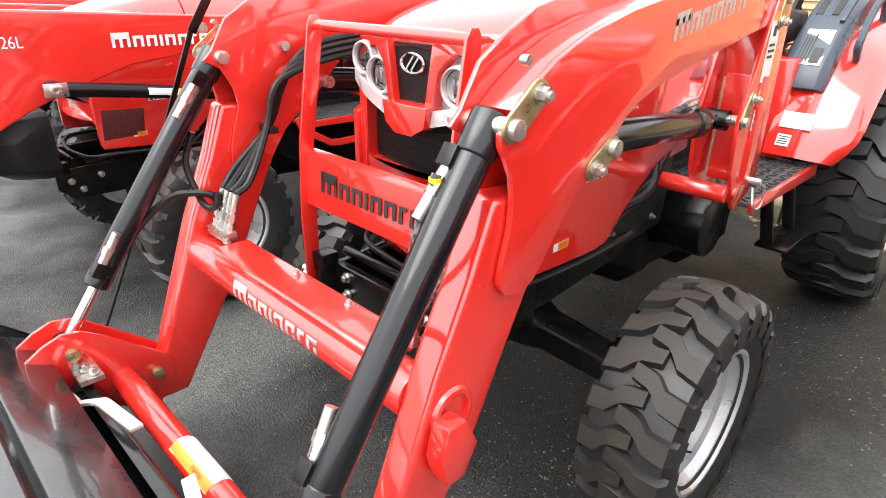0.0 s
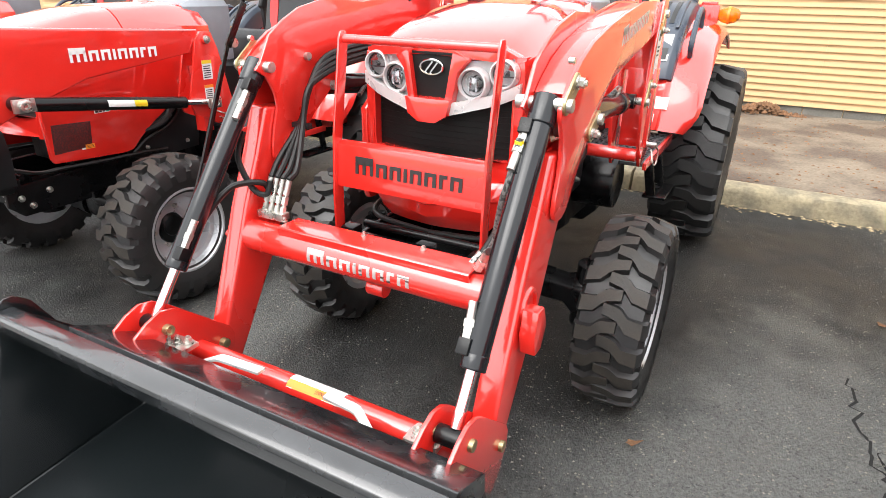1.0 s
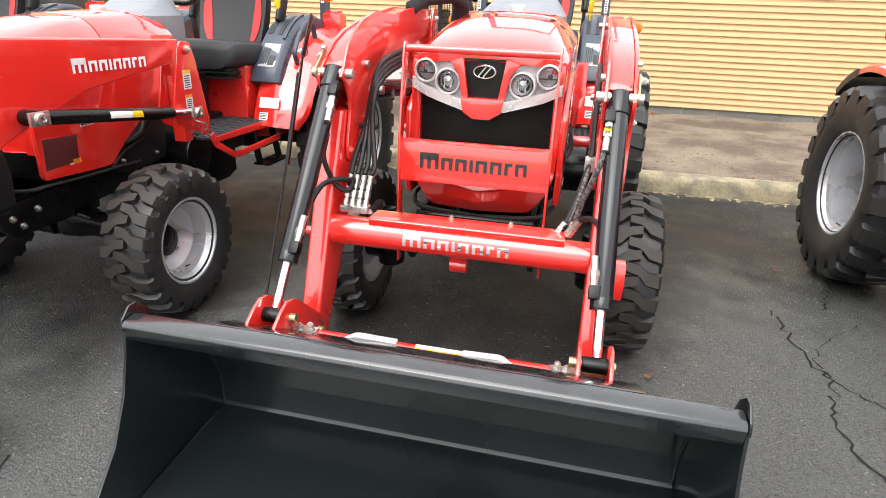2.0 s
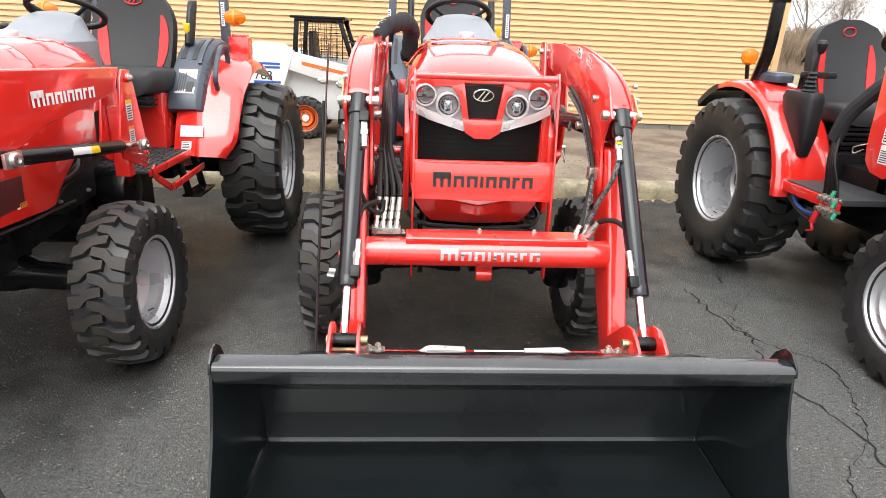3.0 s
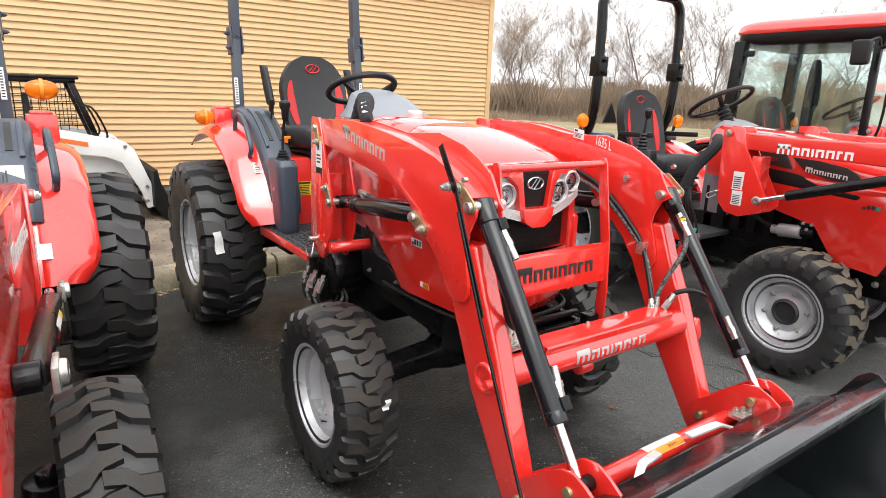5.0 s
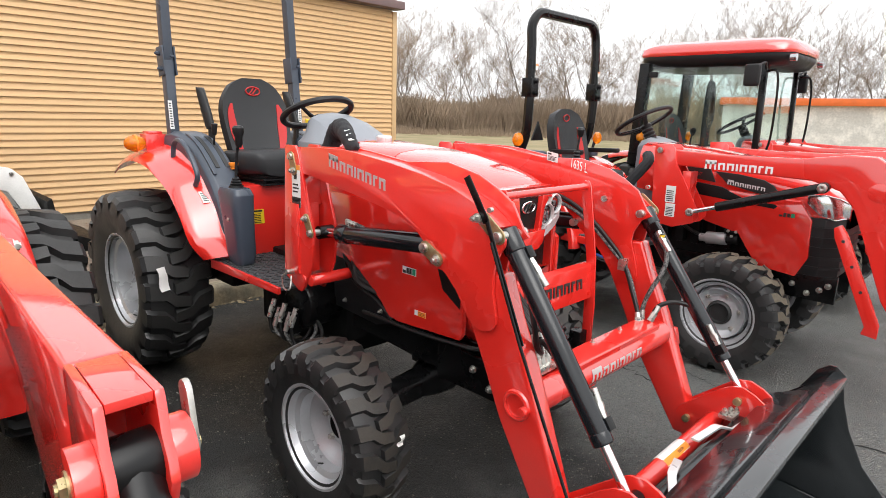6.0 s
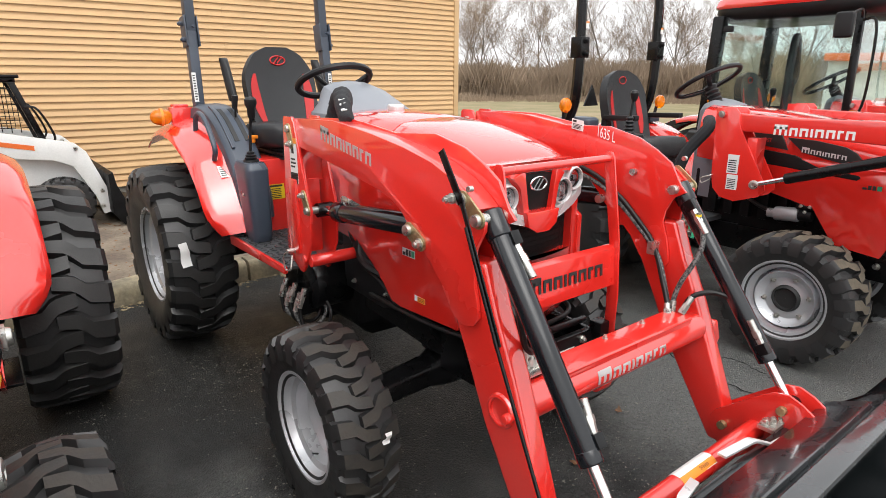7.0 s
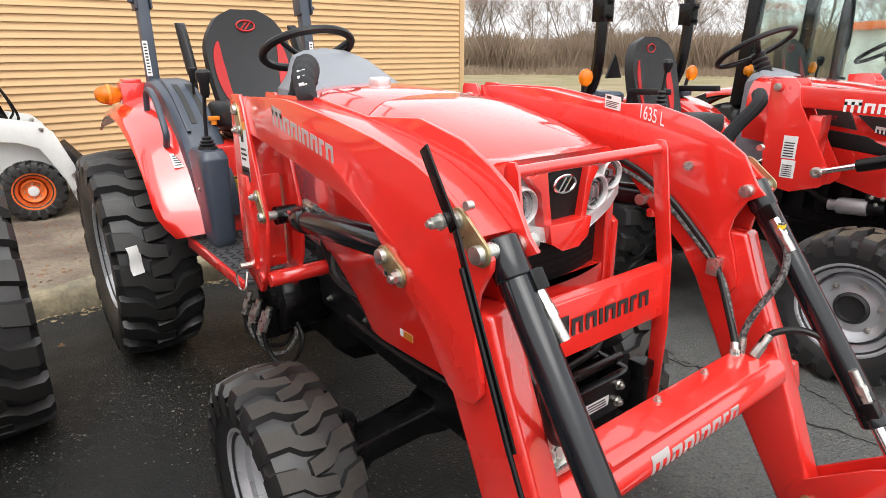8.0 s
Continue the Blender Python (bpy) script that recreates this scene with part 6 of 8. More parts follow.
# ---- loaders with a straight boom and a bent knee ----
def straight_loader(label, group, boom, mast, lift, tip, half=0.47, width=0.10, number="", open_end=None):
    """boom: side outline (y, z) of the whole arm; mast: its side outline; lift: lift cylinder ends; tip: hitch pivot."""
    L = thing("front_loader", label, "loader", group)
    for s in (1, -1):
        arm = new("lift_arm")
        arm.parent = L
        bm = bmesh.new()
        plate(bm, boom, s * (half - width), s * half)
        part("boom", bm, RED, arm, "red box-section boom", bevel=0.008, angle=40, seg=3)
        bm = bmesh.new()
        top = [p for p in boom if p[1] > 1.1]
        y0, z0 = boom[0]

        def place(p, s=s):
            u = p[0]
            return (s * (half + p[2]), y0 - 0.59 + u if s > 0 else y0 - 0.24 - u, z0 - 0.098 + p[1])
        wordmark(bm, place, 0.36, 0.052)
        part("arm_name", bm, WHITE, arm, "white name in plain blocks")
        for p, q in ((lift[1], None), (lift[0], None)):
            bm = bmesh.new()
            if open_end:
                box(bm, (s * (half + 0.062), p[0] + 0.0, p[1]), (0.012, 0.075, 0.048))
            ring(bm, (s * (half + 0.068), *p), ALONG_X if s > 0 else ALONG_X @ Matrix.Rotation(math.pi, 3, "Y"), [(0, 0.024), (0.012, 0.022), (0.014, 0.010), (0.006, 0.008), (0.006, 0.001)], 20)
            part("pin_block", bm, ZINC, arm, "bright zinc pin block", bevel=0.003)
        a, b = Vector((s * (half - width / 2), *lift[0])), Vector((s * (half - width / 2), *lift[1]))
        a.x = b.x = s * (half + 0.03)
        d = (b - a).normalized()
        cyl = new("lift_cylinder")
        cyl.parent = L
        bm = bmesh.new()
        rod(bm, a + d * 0.14, b, 0.026, 20)
        rod(bm, b - Vector((0.03, 0, 0)), b + Vector((0.012, 0, 0)), 0.028, 16)
        part("barrel", bm, BLACK, cyl, "black lift cylinder", bevel=0.003, angle=60)
        bm = bmesh.new()
        rod(bm, a, a + d * 0.14, 0.013, 14)
        part("rod", bm, CHROME, cyl)
        bm = bmesh.new()
        q0, q1 = a + d * 0.34, a + d * 0.48

        def on_cyl(p, s=s, q0=q0, d=d):
            c = q0 + d * p[0]
            ang = p[1] / 0.0262
            return c + Vector((s * (0.0262 + p[2]) * math.cos(ang), 0, (0.0262 + p[2]) * math.sin(ang)))
        for k, mi in ((0, 1), (1, 0), (2, 0)):
            for j in range(3):
                v = [on_cyl((0.055 * k, -0.01 + 0.009 * j, 0.0006)), on_cyl((0.055 * (k + 1), -0.01 + 0.009 * j, 0.0006)), on_cyl((0.055 * (k + 1), -0.01 + 0.009 * (j + 1), 0.0006)), on_cyl((0.055 * k, -0.01 + 0.009 * (j + 1), 0.0006))]
                bm.faces.new([bm.verts.new(p) for p in v]).material_index = mi
        if open_end:
            part("cylinder_sticker", bm, [WHITE, YELLOW], cyl)
        m = new("mast")
        m.parent = L
        for x0 in (half, half - width - 0.014):
            bm = bmesh.new()
            plate(bm, mast, s * x0, s * (x0 + 0.012))
            part("mast_plate", bm, RED, m, bevel=0.003, angle=50)
        my = min(p[0] for p in mast)
        mz = max(p[1] for p in mast)
        bm = bmesh.new()
        box(bm, (s * (half - width / 2), my + 0.10, mz - 0.3), (width, 0.05, 0.3))
        rod(bm, (s * (half + 0.012), mast[0][0] - 0.04, mz - 0.035), (s * (half + 0.026), mast[0][0] - 0.04, mz - 0.035), 0.02, 16)
        part("mast_cross", bm, RED, m, bevel=0.003)
        bm = bmesh.new()
        bolt(bm, (s * (half + 0.026), mast[0][0] - 0.04, mz - 0.035), (s, 0, 0), 0.013, 0.012)
        part("mast_bolt", bm, ZINC, m)

        for nm, y1, z1, w, h, head in ((("mast_decal", -0.075, 0.21, 0.055, 0.085, YELLOW), ("mast_small_decal", -0.075, 0.31, 0.05, 0.075, ORANGE)) if open_end else
                                       (("mast_decal", -0.158, 0.342, 0.06, 0.10, WHITE), ("mast_small_decal", -0.164, 0.428, 0.06, 0.08, WHITE))):
            def on_m(p, s=s, y1=y1, z1=z1, w=w):
                return (s * (half + 0.012 + p[2]), mast[0][0] + y1 + (p[0] if s > 0 else w - p[0]), mz - z1 + p[1])
            decal(nm, m, on_m, w, h, WHITE, [(0, 0.82, 1, 1, head), *print_lines(0.1, 0.9, 0.05, 0.75, 6)])
        bm = bmesh.new()
        sweep(bm, smooth_path([(s * (half + 0.012), mast[0][0] - 0.02, mz - 0.36), (s * (half + 0.03), mast[0][0] - 0.015, mz - 0.365), (s * (half + 0.034), mast[0][0] + 0.03, mz - 0.385), (s * (half + 0.03), mast[0][0] + 0.025, mz - 0.41), (s * (half + 0.025), mast[0][0] - 0.02, mz - 0.385)]), 0.0035, 6)
        part("latch_ring", bm, ZINC, m)
        # bucket cylinder down the front of the arm
        k = max(range(len(boom)), key=lambda i: -boom[i][0] if boom[i][1] > 1.0 else -9)
        top = Vector((s * (half - width / 2), boom[k][0] + 0.03, boom[k][1] - 0.05))
        low = Vector((s * (half - width / 2), tip[0] - 0.15, tip[1] + 0.13))
        d = (low - top).normalized()
        bc = new("bucket_cylinder")
        bc.parent = L
        bm = bmesh.new()
        top2 = top + Vector((0, -0.05, 0))
        if open_end:
            top2 = Vector((top.x, open_end[0] + 0.012, open_end[1] - 0.072))
        rod(bm, top2, top2 + (low - top2) * 0.8, 0.027, 20)
        rod(bm, top2 - Vector((width * 0.42, 0, 0)), top2 + Vector((width * 0.42, 0, 0)), 0.03, 16)
        box(bm, top2 + Vector((0, 0, -0.07)), (0.05, 0.055, 0.05))
        part("barrel", bm, BLACK, bc, "black bucket cylinder", bevel=0.004, angle=60)
        bm = bmesh.new()
        rod(bm, top2 + (low - top2) * 0.8, low, 0.014, 14)
        part("rod", bm, CHROME, bc)
        bm = bmesh.new()
        for q in (top2, low):
            rod(bm, q - Vector((width * 0.8, 0, 0)), q + Vector((width * 0.8, 0, 0)), 0.015, 14)
        part("pin", bm, ZINC, bc, bevel=0.002)
        if open_end:
            # the boom's hollow end: two cheeks and a lid
            ye, ze = open_end
            for nm, x0 in (("cheek", half - width), ("cheek", half - 0.010)):
                bm = bmesh.new()
                plate(bm, [(ye + 0.13, ze - 0.0054), (ye, ze), (ye - 0.004, ze - 0.008), (ye - 0.012, ze - 0.04), (ye - 0.026, ze - 0.06), (ye - 0.032, ze - 0.08), (ye - 0.022, ze - 0.105), (ye + 0.005, ze - 0.118), (ye + 0.04, ze - 0.115), (ye + 0.13, ze - 0.106)], s * x0, s * (x0 + 0.010))
                part(nm, bm, RED, arm, bevel=0.003)
            bm = bmesh.new()
            plate(bm, [(ye + 0.125, ze - 0.0052), (ye, ze), (ye, ze - 0.010), (ye + 0.125, ze - 0.0152)], s * (half - width + 0.0105), s * (half - 0.0105))
            part("boom_lid", bm, RED, arm, bevel=0.001)
            for x0 in (half - width - 0.022, half):
                bm = bmesh.new()
                ring(bm, (s * x0, top2.y, top2.z), ALONG_X, [(0, 0.001), (0, 0.034), (s * 0.022, 0.034), (s * 0.022, 0.001)], 24)
                boss = part("pin_boss", bm, RED, arm, bevel=0.002)
                out = -1 if x0 < half else 1
                bm = bmesh.new()
                bolt(bm, (s * (x0 if out < 0 else x0 + 0.022), top2.y, top2.z), (s * out, 0, 0), 0.011, 0.008)
                part("pin_bolt", bm, YZINC, boss)
            bm = bmesh.new()
            lens_lug(bm, (top2.y, top2.z), (top2.y + 0.012, top2.z + 0.05), 0.013, s * (half + 0.023), s * (half + 0.030))
            part("pin_keeper", bm, ZINC, arm, bevel=0.002)
        bm = bmesh.new()
        for x0 in (half - width, half - 0.01):
            if open_end:
                break
            lens_lug(bm, (top2.y, top2.z), (top2.y + 0.12, top2.z + 0.02), 0.045, s * (x0 - 0.004), s * (x0 + 0.012))
        if not open_end:
            part("knee_lug", bm, RED, arm, bevel=0.003)
        bm = bmesh.new()
        for x0 in (half - width - 0.01, half + 0.002):
            plate(bm, [(tip[0] + 0.05, tip[1] - 0.03), (tip[0] + 0.02, tip[1] + 0.06), (low.y + 0.02, low.z + 0.045), (low.y - 0.04, low.z + 0.02), (tip[0] - 0.12, tip[1] - 0.10), (tip[0] - 0.02, tip[1] - 0.10)], s * x0, s * (x0 + 0.01))
        part("hitch_plate", bm, RED, arm, bevel=0.003)
        if not open_end:
            bm = bmesh.new()
            q = tip[0] + 0.18
            plate(bm, [(q + 0.17, tip[1] + 0.44), (q + 0.20, tip[1] + 0.42), (q + 0.19, tip[1] + 0.37), (q, tip[1] - 0.05), (q + 0.01, tip[1] - 0.09), (q - 0.06, tip[1] - 0.10), (q - 0.06, tip[1] - 0.03), (q + 0.14, tip[1] + 0.40)], s * (half + 0.013), s * (half + 0.045))
            stand = part("park_stand", bm, RED, arm, "folded red parking stand", bevel=0.004)
            bm = bmesh.new()
            for k in range(3):
                rod(bm, (s * (half + 0.045), q + 0.15 - 0.055 * k, tip[1] + 0.36 - 0.12 * k), (s * (half + 0.047), q + 0.15 - 0.055 * k, tip[1] + 0.36 - 0.12 * k), 0.008, 10)
            part("stand_holes", bm, INK, stand)
    bm = bmesh.new()
    rod(bm, (-half + 0.02, tip[0] + 0.20, tip[1] + 0.33), (half - 0.02, tip[0] + 0.20, tip[1] + 0.33), 0.045, 28)
    part("torque_tube", bm, RED, L, angle=60)
    bm = bmesh.new()
    rod(bm, (-half + 0.05, tip[0] - 0.09, tip[1] + 0.02), (half - 0.05, tip[0] - 0.09, tip[1] + 0.02), 0.03, 24)
    part("hitch_tube", bm, RED, L, angle=60)
    if number:
        bm = letters(number, 0.055, 0.0006)
        for v in bm.verts:
            p = v.co.copy()
            v.co = (half + 0.0008 + p.y, boom[0][0] - 0.93 + p.x * 0.8, boom[0][1] - 0.085 + p.z)
        part("model_number", bm, WHITE, L, "white model number lettering")
    return L


# the neighbour of the same make
T0 = copy_thing(main_tractor, Matrix.Translation((-1.93, -0.27, 0)) @ Matrix.Scale(0.95, 4))
T0["label"] = "smaller red compact tractor beside a straight-armed loader"
for o in [o for o in T0.children if o.name.startswith("brush_guard")]:
    for c in [*o.children, o]:
        bpy.data.objects.remove(c)


def refit(parent, prefix, m):
    """Sets parts of the smaller tractor as m maps them from the main tractor's own frame."""
    for o in parent.children:
        if o.name.split(".")[0] == prefix:
            o.matrix_local = parent.matrix_basis.inverted() @ Matrix.Translation((-1.93, 0, 0)) @ m @ o.matrix_local


for o in T0.children:
    if o.name.startswith("front_wheel"):
        o.matrix_local = pose(*o.matrix_local.translation) @ pose(0, 0, 0, 0, 0, -1) @ pose(*(-o.matrix_local.translation)) @ o.matrix_local
        hub = o.matrix_local.translation.copy()
        o.matrix_local = Matrix.Translation(hub * 1.0 + Vector((0.012 * math.copysign(1, hub.x), 0, hub.z * 0.055))) @ Matrix.Scale(1.055, 4) @ Matrix.Translation(-hub) @ o.matrix_local
    if o.name.startswith("rear_wheel"):
        x = o.matrix_local.translation.x
        o.matrix_local = T0.matrix_basis.inverted() @ Matrix.Translation((-1.93 + math.copysign(0.175, x), -0.40, 0)) @ o.matrix_local
    if o.name.startswith("fender"):
        for c in o.children:
            if c.name.startswith("flasher"):
                side = math.copysign(0.095, sum(v.co.x for v in c.data.vertices))
                c.matrix_local = Matrix.Translation((-side, -0.047, 0.188)) @ c.matrix_local
            if c.name.startswith("lamp_bracket"):
                c.matrix_local = Matrix.Translation((0, 0.06, 0.03)) @ c.matrix_local
refit(T0, "fender", Matrix.Translation((0, 0.76 - 1.05, 0.585 - 0.69 * 1.07)) @ Matrix.Diagonal((1.18, 1.0, 1.07, 1)))
refit(T0, "seat", Matrix.Translation((0.06, 1.10, 1.525)) @ Matrix.Scale(1.14, 4) @ Matrix.Translation((0, -1.45, -1.605)))
refit(T0, "roll_bar", Matrix.Translation((0, 0.02, 0)) @ Matrix.Diagonal((1.07, 1, 1, 1)))
refit(T0, "step", Matrix.Translation((0.0, -0.14, -0.05)))
bm = bmesh.new()
rows = []
for z, w, y in ((0.58, 0.27, -0.40), (0.62, 0.315, -0.46), (0.74, 0.325, -0.50), (0.83, 0.31, -0.49), (0.85, 0.29, -0.46)):
    rows.append([(w, -0.36, z), (w, y, z), (w - 0.07, y - 0.11, z), (-w + 0.07, y - 0.11, z), (-w, y, z), (-w, -0.36, z)])
loft(bm, rows)
for o in [c for c in T0.children_recursive if c.name.split(".")[0] in ("chin_slot", "chin", "side_vent")]:
    bpy.data.objects.remove(o)
for s in (1, -1):
    for nm, x0, x1, poly in (("upper_side_mesh", 0.268, 0.2795, [(-0.456, 1.050), (-0.275, 1.060), (-0.262, 1.012), (-0.462, 0.992)]), ("lower_side_mesh", 0.270, 0.288, [(-0.445, 0.842), (-0.272, 0.834), (-0.285, 0.722), (-0.455, 0.716)])):
        mesh_bm = bmesh.new()
        plate(mesh_bm, poly, s * x0, s * x1)
        part(nm, mesh_bm, RED_MESH, T0, "dark red perforated side grille", bevel=0.002)
    mesh_bm = bmesh.new()
    rail = [Vector((s * 0.516, y, z)) for y, z in ((0.35, 0.74), (0.38, 0.68), (0.54, 0.59), (0.60, 0.584), (1.06, 0.597))]
    for p, q in zip(rail, rail[1:]):
        bar(mesh_bm, p, q + (q - p).normalized() * 0.006, 0.012, 0.034)
    part("platform_rail", mesh_bm, RED, T0, "red bent flat rail under the platform", bevel=0.002)
cover = part("front_cover", bm, PLASTIC, T0, "black plastic front cover", bevel=0.008)
cover.matrix_local = Matrix.Translation((0, -0.28, 0)) @ Matrix.Diagonal((1, 1, 1.02, 1))
BOOM_0 = [(-0.06, 1.148), (-1.11, 1.192), (-1.115, 1.09), (-1.05, 1.05), (-1.04, 0.99), (-1.10, 0.91), (-1.22, 0.78), (-1.36, 0.64), (-1.58, 0.40), (-1.56, 0.34), (-1.48, 0.34), (-1.28, 0.55), (-1.17, 0.68), (-1.08, 0.78), (-0.95, 0.85), (-0.86, 0.89), (-0.60, 0.985), (-0.12, 1.05)]
MAST_0 = [(0.0, 1.135), (-0.06, 1.14), (-0.09, 1.11), (-0.165, 0.84), (-0.14, 0.78), (0.05, 0.70), (0.09, 0.72), (0.095, 0.77), (0.03, 1.06)]
loader_0 = straight_loader("red straight-armed front loader of the smaller tractor", "front loaders", BOOM_0, MAST_0, ((-0.07, 0.83), (-0.875, 0.925)), (-1.52, 0.36), half=0.455, width=0.062, number="26L", open_end=(-1.235, 1.1972))
for o in loader_0.children_recursive:
    if o.type == "MESH":
        for v in o.data.vertices:
            v.co.x -= math.copysign(0.07 * max(0.0, -v.co.y - 0.3), v.co.x)
loader_0.location = (-1.93, 0, 0)
bucket_0 = copy_thing(main_bucket, Matrix.Translation((-2.04, -0.867, 0)) @ Matrix.Diagonal((1.0, 0.45, 0.48, 1)))
bucket_0["label"] = "black bucket of the smaller tractor's loader"
T9 = copy_thing(T0, Matrix.Translation((-3.95, -0.1, 0)) @ Matrix.Scale(1.0, 4))
T9["label"] = "red compact tractor at the end of the row"
L9 = copy_thing(loader_0, Matrix.Translation((-3.95, 0.15, 0)))
L9["label"] = "red loader of the tractor at the row's end"


# ---- the larger tractors of the second kind ----
def utility_tractor(label, group, cab=False):
    T = thing("tractor", label, "tractor", group)
    F, R = (-0.615, 0.350), (0.96, 0.52)
    for s in (1, -1):
        wheel("front_wheel", 0.350, 0.25, 0.195, 20, 0.026, 0.045, 0.072, 6, LUG_PALE, T, (s * 0.42, *F), s, cap=INK, spin=13)
        wheel("rear_wheel", 0.52, 0.36, 0.26, 20, 0.036, -0.12, 0.085, 8, LUG_REAR, T, (s * 0.43, *R), s, spin=3)
    # hood: top shell, side panels, black flank, decal wedge
    def sec(y, zt, w, zb):
        half = [(0, y, zt), (w * 0.55, y, zt - 0.006), (w * 0.85, y, zt - 0.03), (w * 0.97, y, zt - 0.075), (w, y, zt - 0.12), (w, y, zb)]
        return half + [(w - 0.02, y, zb), (0, y, zb)] + [(-p[0], p[1], p[2]) for p in reversed(half[1:] + [(w - 0.02, y, zb)])]
    bm = bmesh.new()
    loft(bm, [sec(0.08, 1.305, 0.27, 1.0), sec(-0.30, 1.275, 0.275, 0.96), sec(-0.75, 1.215, 0.27, 0.92), sec(-0.98, 1.165, 0.26, 0.90), sec(-1.08, 1.12, 0.24, 0.95), sec(-1.13, 1.06, 0.20, 1.0)])
    part("hood", bm, RED_PLASTIC, T, "glossy red hood with black decals", bevel=0.004)
    for s in (1, -1):
        bm = bmesh.new()
        plate(bm, [(-0.25, 0.98), (-0.35, 0.86), (-0.60, 0.80), (-0.72, 0.63), (-0.93, 0.605), (-0.98, 0.72), (-0.97, 0.93), (-0.90, 1.03), (-0.25, 1.06)], s * 0.268, s * 0.295)
        sp = part("side_panel", bm, RED_PLASTIC, T, bevel=0.008)
        bm = bmesh.new()
        plate(bm, [(-0.225, 1.205), (-0.25, 1.105), (-0.43, 1.085), (-0.39, 1.165), (-0.345, 1.20)], s * 0.272, s * 0.285)
        part("number_panel", bm, INK, T, "black decal under the model number", bevel=0.003)
        bm = bmesh.new()
        plate(bm, [(-0.42, 1.152), (-0.505, 1.080), (-0.60, 1.060), (-0.73, 1.038), (-0.785, 1.060), (-0.75, 1.098), (-0.70, 1.124), (-0.56, 1.146)], s * 0.272, s * 0.285)
        flank = part("flank_decal", bm, INK, T, "black swept side decal under the name", bevel=0.003)
        bm = bmesh.new()
        plate(bm, [(-0.265, 1.083), (-0.276, 1.010), (-0.774, 0.970), (-0.79, 0.985), (-0.776, 0.995), (-0.611, 1.008), (-0.47, 1.062)], s * 0.272, s * 0.297)
        part("side_grille", bm, GRILLE, T, "dark fine-meshed side grille", bevel=0.002)
        bm = bmesh.new()

        def place(p, s=s):
            return (s * (0.2852 + p[2]), -0.50 - p[0] if s < 0 else -0.72 + p[0], 1.082 - (0.10 * p[0] if s < 0 else -0.10 * p[0] + 0.02) + p[1])
        wordmark(bm, place, 0.21, 0.028)
        part("hood_name", bm, WHITE, flank)
        bm = letters("2638", 0.036, 0.0004)
        for v in bm.verts:
            p = v.co.copy()
            v.co = (s * 0.2856, (-0.235 - p.x) if s < 0 else (-0.335 + p.x), 1.168 + p.z - (0.05 * p.x))
        part("hood_number", bm, WORD, flank)
        bm = letters("HST", 0.026, 0.0004)
        for v in bm.verts:
            p = v.co.copy()
            v.co = (s * 0.2868, (-0.30 - p.x) if s < 0 else (-0.355 + p.x), 1.122 + p.z)
        part("drive_letters", bm, SEAT_RED, flank)

        def on_side(p, s=s):
            return (s * (0.2965 + p[2]), -0.80 - (p[0] if s < 0 else 0.1 - p[0]), 0.93 + p[1])
        decal("engine_decal", sp, on_side, 0.09, 0.028, RED_PLASTIC, [(0.05, 0.1, 0.26, 0.5, INK), (0.30, 0.12, 0.47, 0.88, INK), (0.52, 0.12, 0.68, 0.88, INK), (0.73, 0.1, 0.95, 0.9, GREEN)])
        # corner lamp
        bm = bmesh.new()
        rows = []
        for y, z0, z1, x in ((-0.93, 1.02, 1.07, 0.285), (-1.0, 0.96, 1.075, 0.283), (-1.07, 0.94, 1.06, 0.262), (-1.12, 0.955, 1.03, 0.22)):
            rows.append([(s * x, y, z0), (s * x, y, z1), (s * (x - 0.05), y, z1), (s * (x - 0.05), y, z0)])
        loft(bm, rows)
        lamp = part("headlamp", bm, CHROME, T, "clear angular corner headlamp", bevel=0.006)
        bm = bmesh.new()
        rows = [[(p[0] * 1.03 if abs(p[0]) > 0.24 else p[0] * 1.05, p[1] - 0.008, p[2]) for p in r] for r in rows]
        loft(bm, rows)
        ob = part("lamp_lens", bm, LENS_CLEAR, lamp, bevel=0.006)
        ob.visible_shadow = False
    # black nose grille with ribs
    bm = bmesh.new()
    loft(bm, [[(0.275, -0.93, z), (0.27, -1.03, z), (0.20, -1.115, z), (-0.20, -1.115, z), (-0.27, -1.03, z), (-0.275, -0.93, z)] for z in (0.62, 0.80, 0.945)])
    gr = part("grille", bm, PLASTIC, T, "black ribbed nose grille", bevel=0.006)
    for k in range(5):
        bm = bmesh.new()
        z = 0.66 + 0.055 * k
        loft(bm, [[(0.282, -0.93, z + dz), (0.278, -1.035, z + dz), (0.205, -1.123, z + dz), (-0.205, -1.123, z + dz), (-0.278, -1.035, z + dz), (-0.282, -0.93, z + dz)] for dz in (0, 0.016)])
        part("grille_rib", bm, PLASTIC, gr)
    # engine, frame, axles
    bm = bmesh.new()
    box(bm, (0, -0.35, 0.74), (0.34, 0.95, 0.36))
    for k in range(7):
        box(bm, (-0.19, -0.62 + 0.1 * k, 0.78), (0.06, 0.055, 0.2))
    box(bm, (0, 0.55, 0.60), (0.34, 1.0, 0.3))
    part("engine", bm, SOOT, T, bevel=0.012)
    for s in (1, -1):
        bm = bmesh.new()
        rod(bm, (s * 0.27, -0.415, 0.742), (s * 0.27, -0.535, 0.752), 0.038, 20)
        rod(bm, (s * 0.27, -0.375, 0.739), (s * 0.27, -0.415, 0.742), 0.026, 20)
        motor = part("starter_motor", bm, SILVER_DULL, T, "bright metal starter motor", bevel=0.004)
        bm = bmesh.new()
        rod(bm, (s * 0.27, -0.536, 0.752), (s * 0.27, -0.60, 0.757), 0.030, 16)
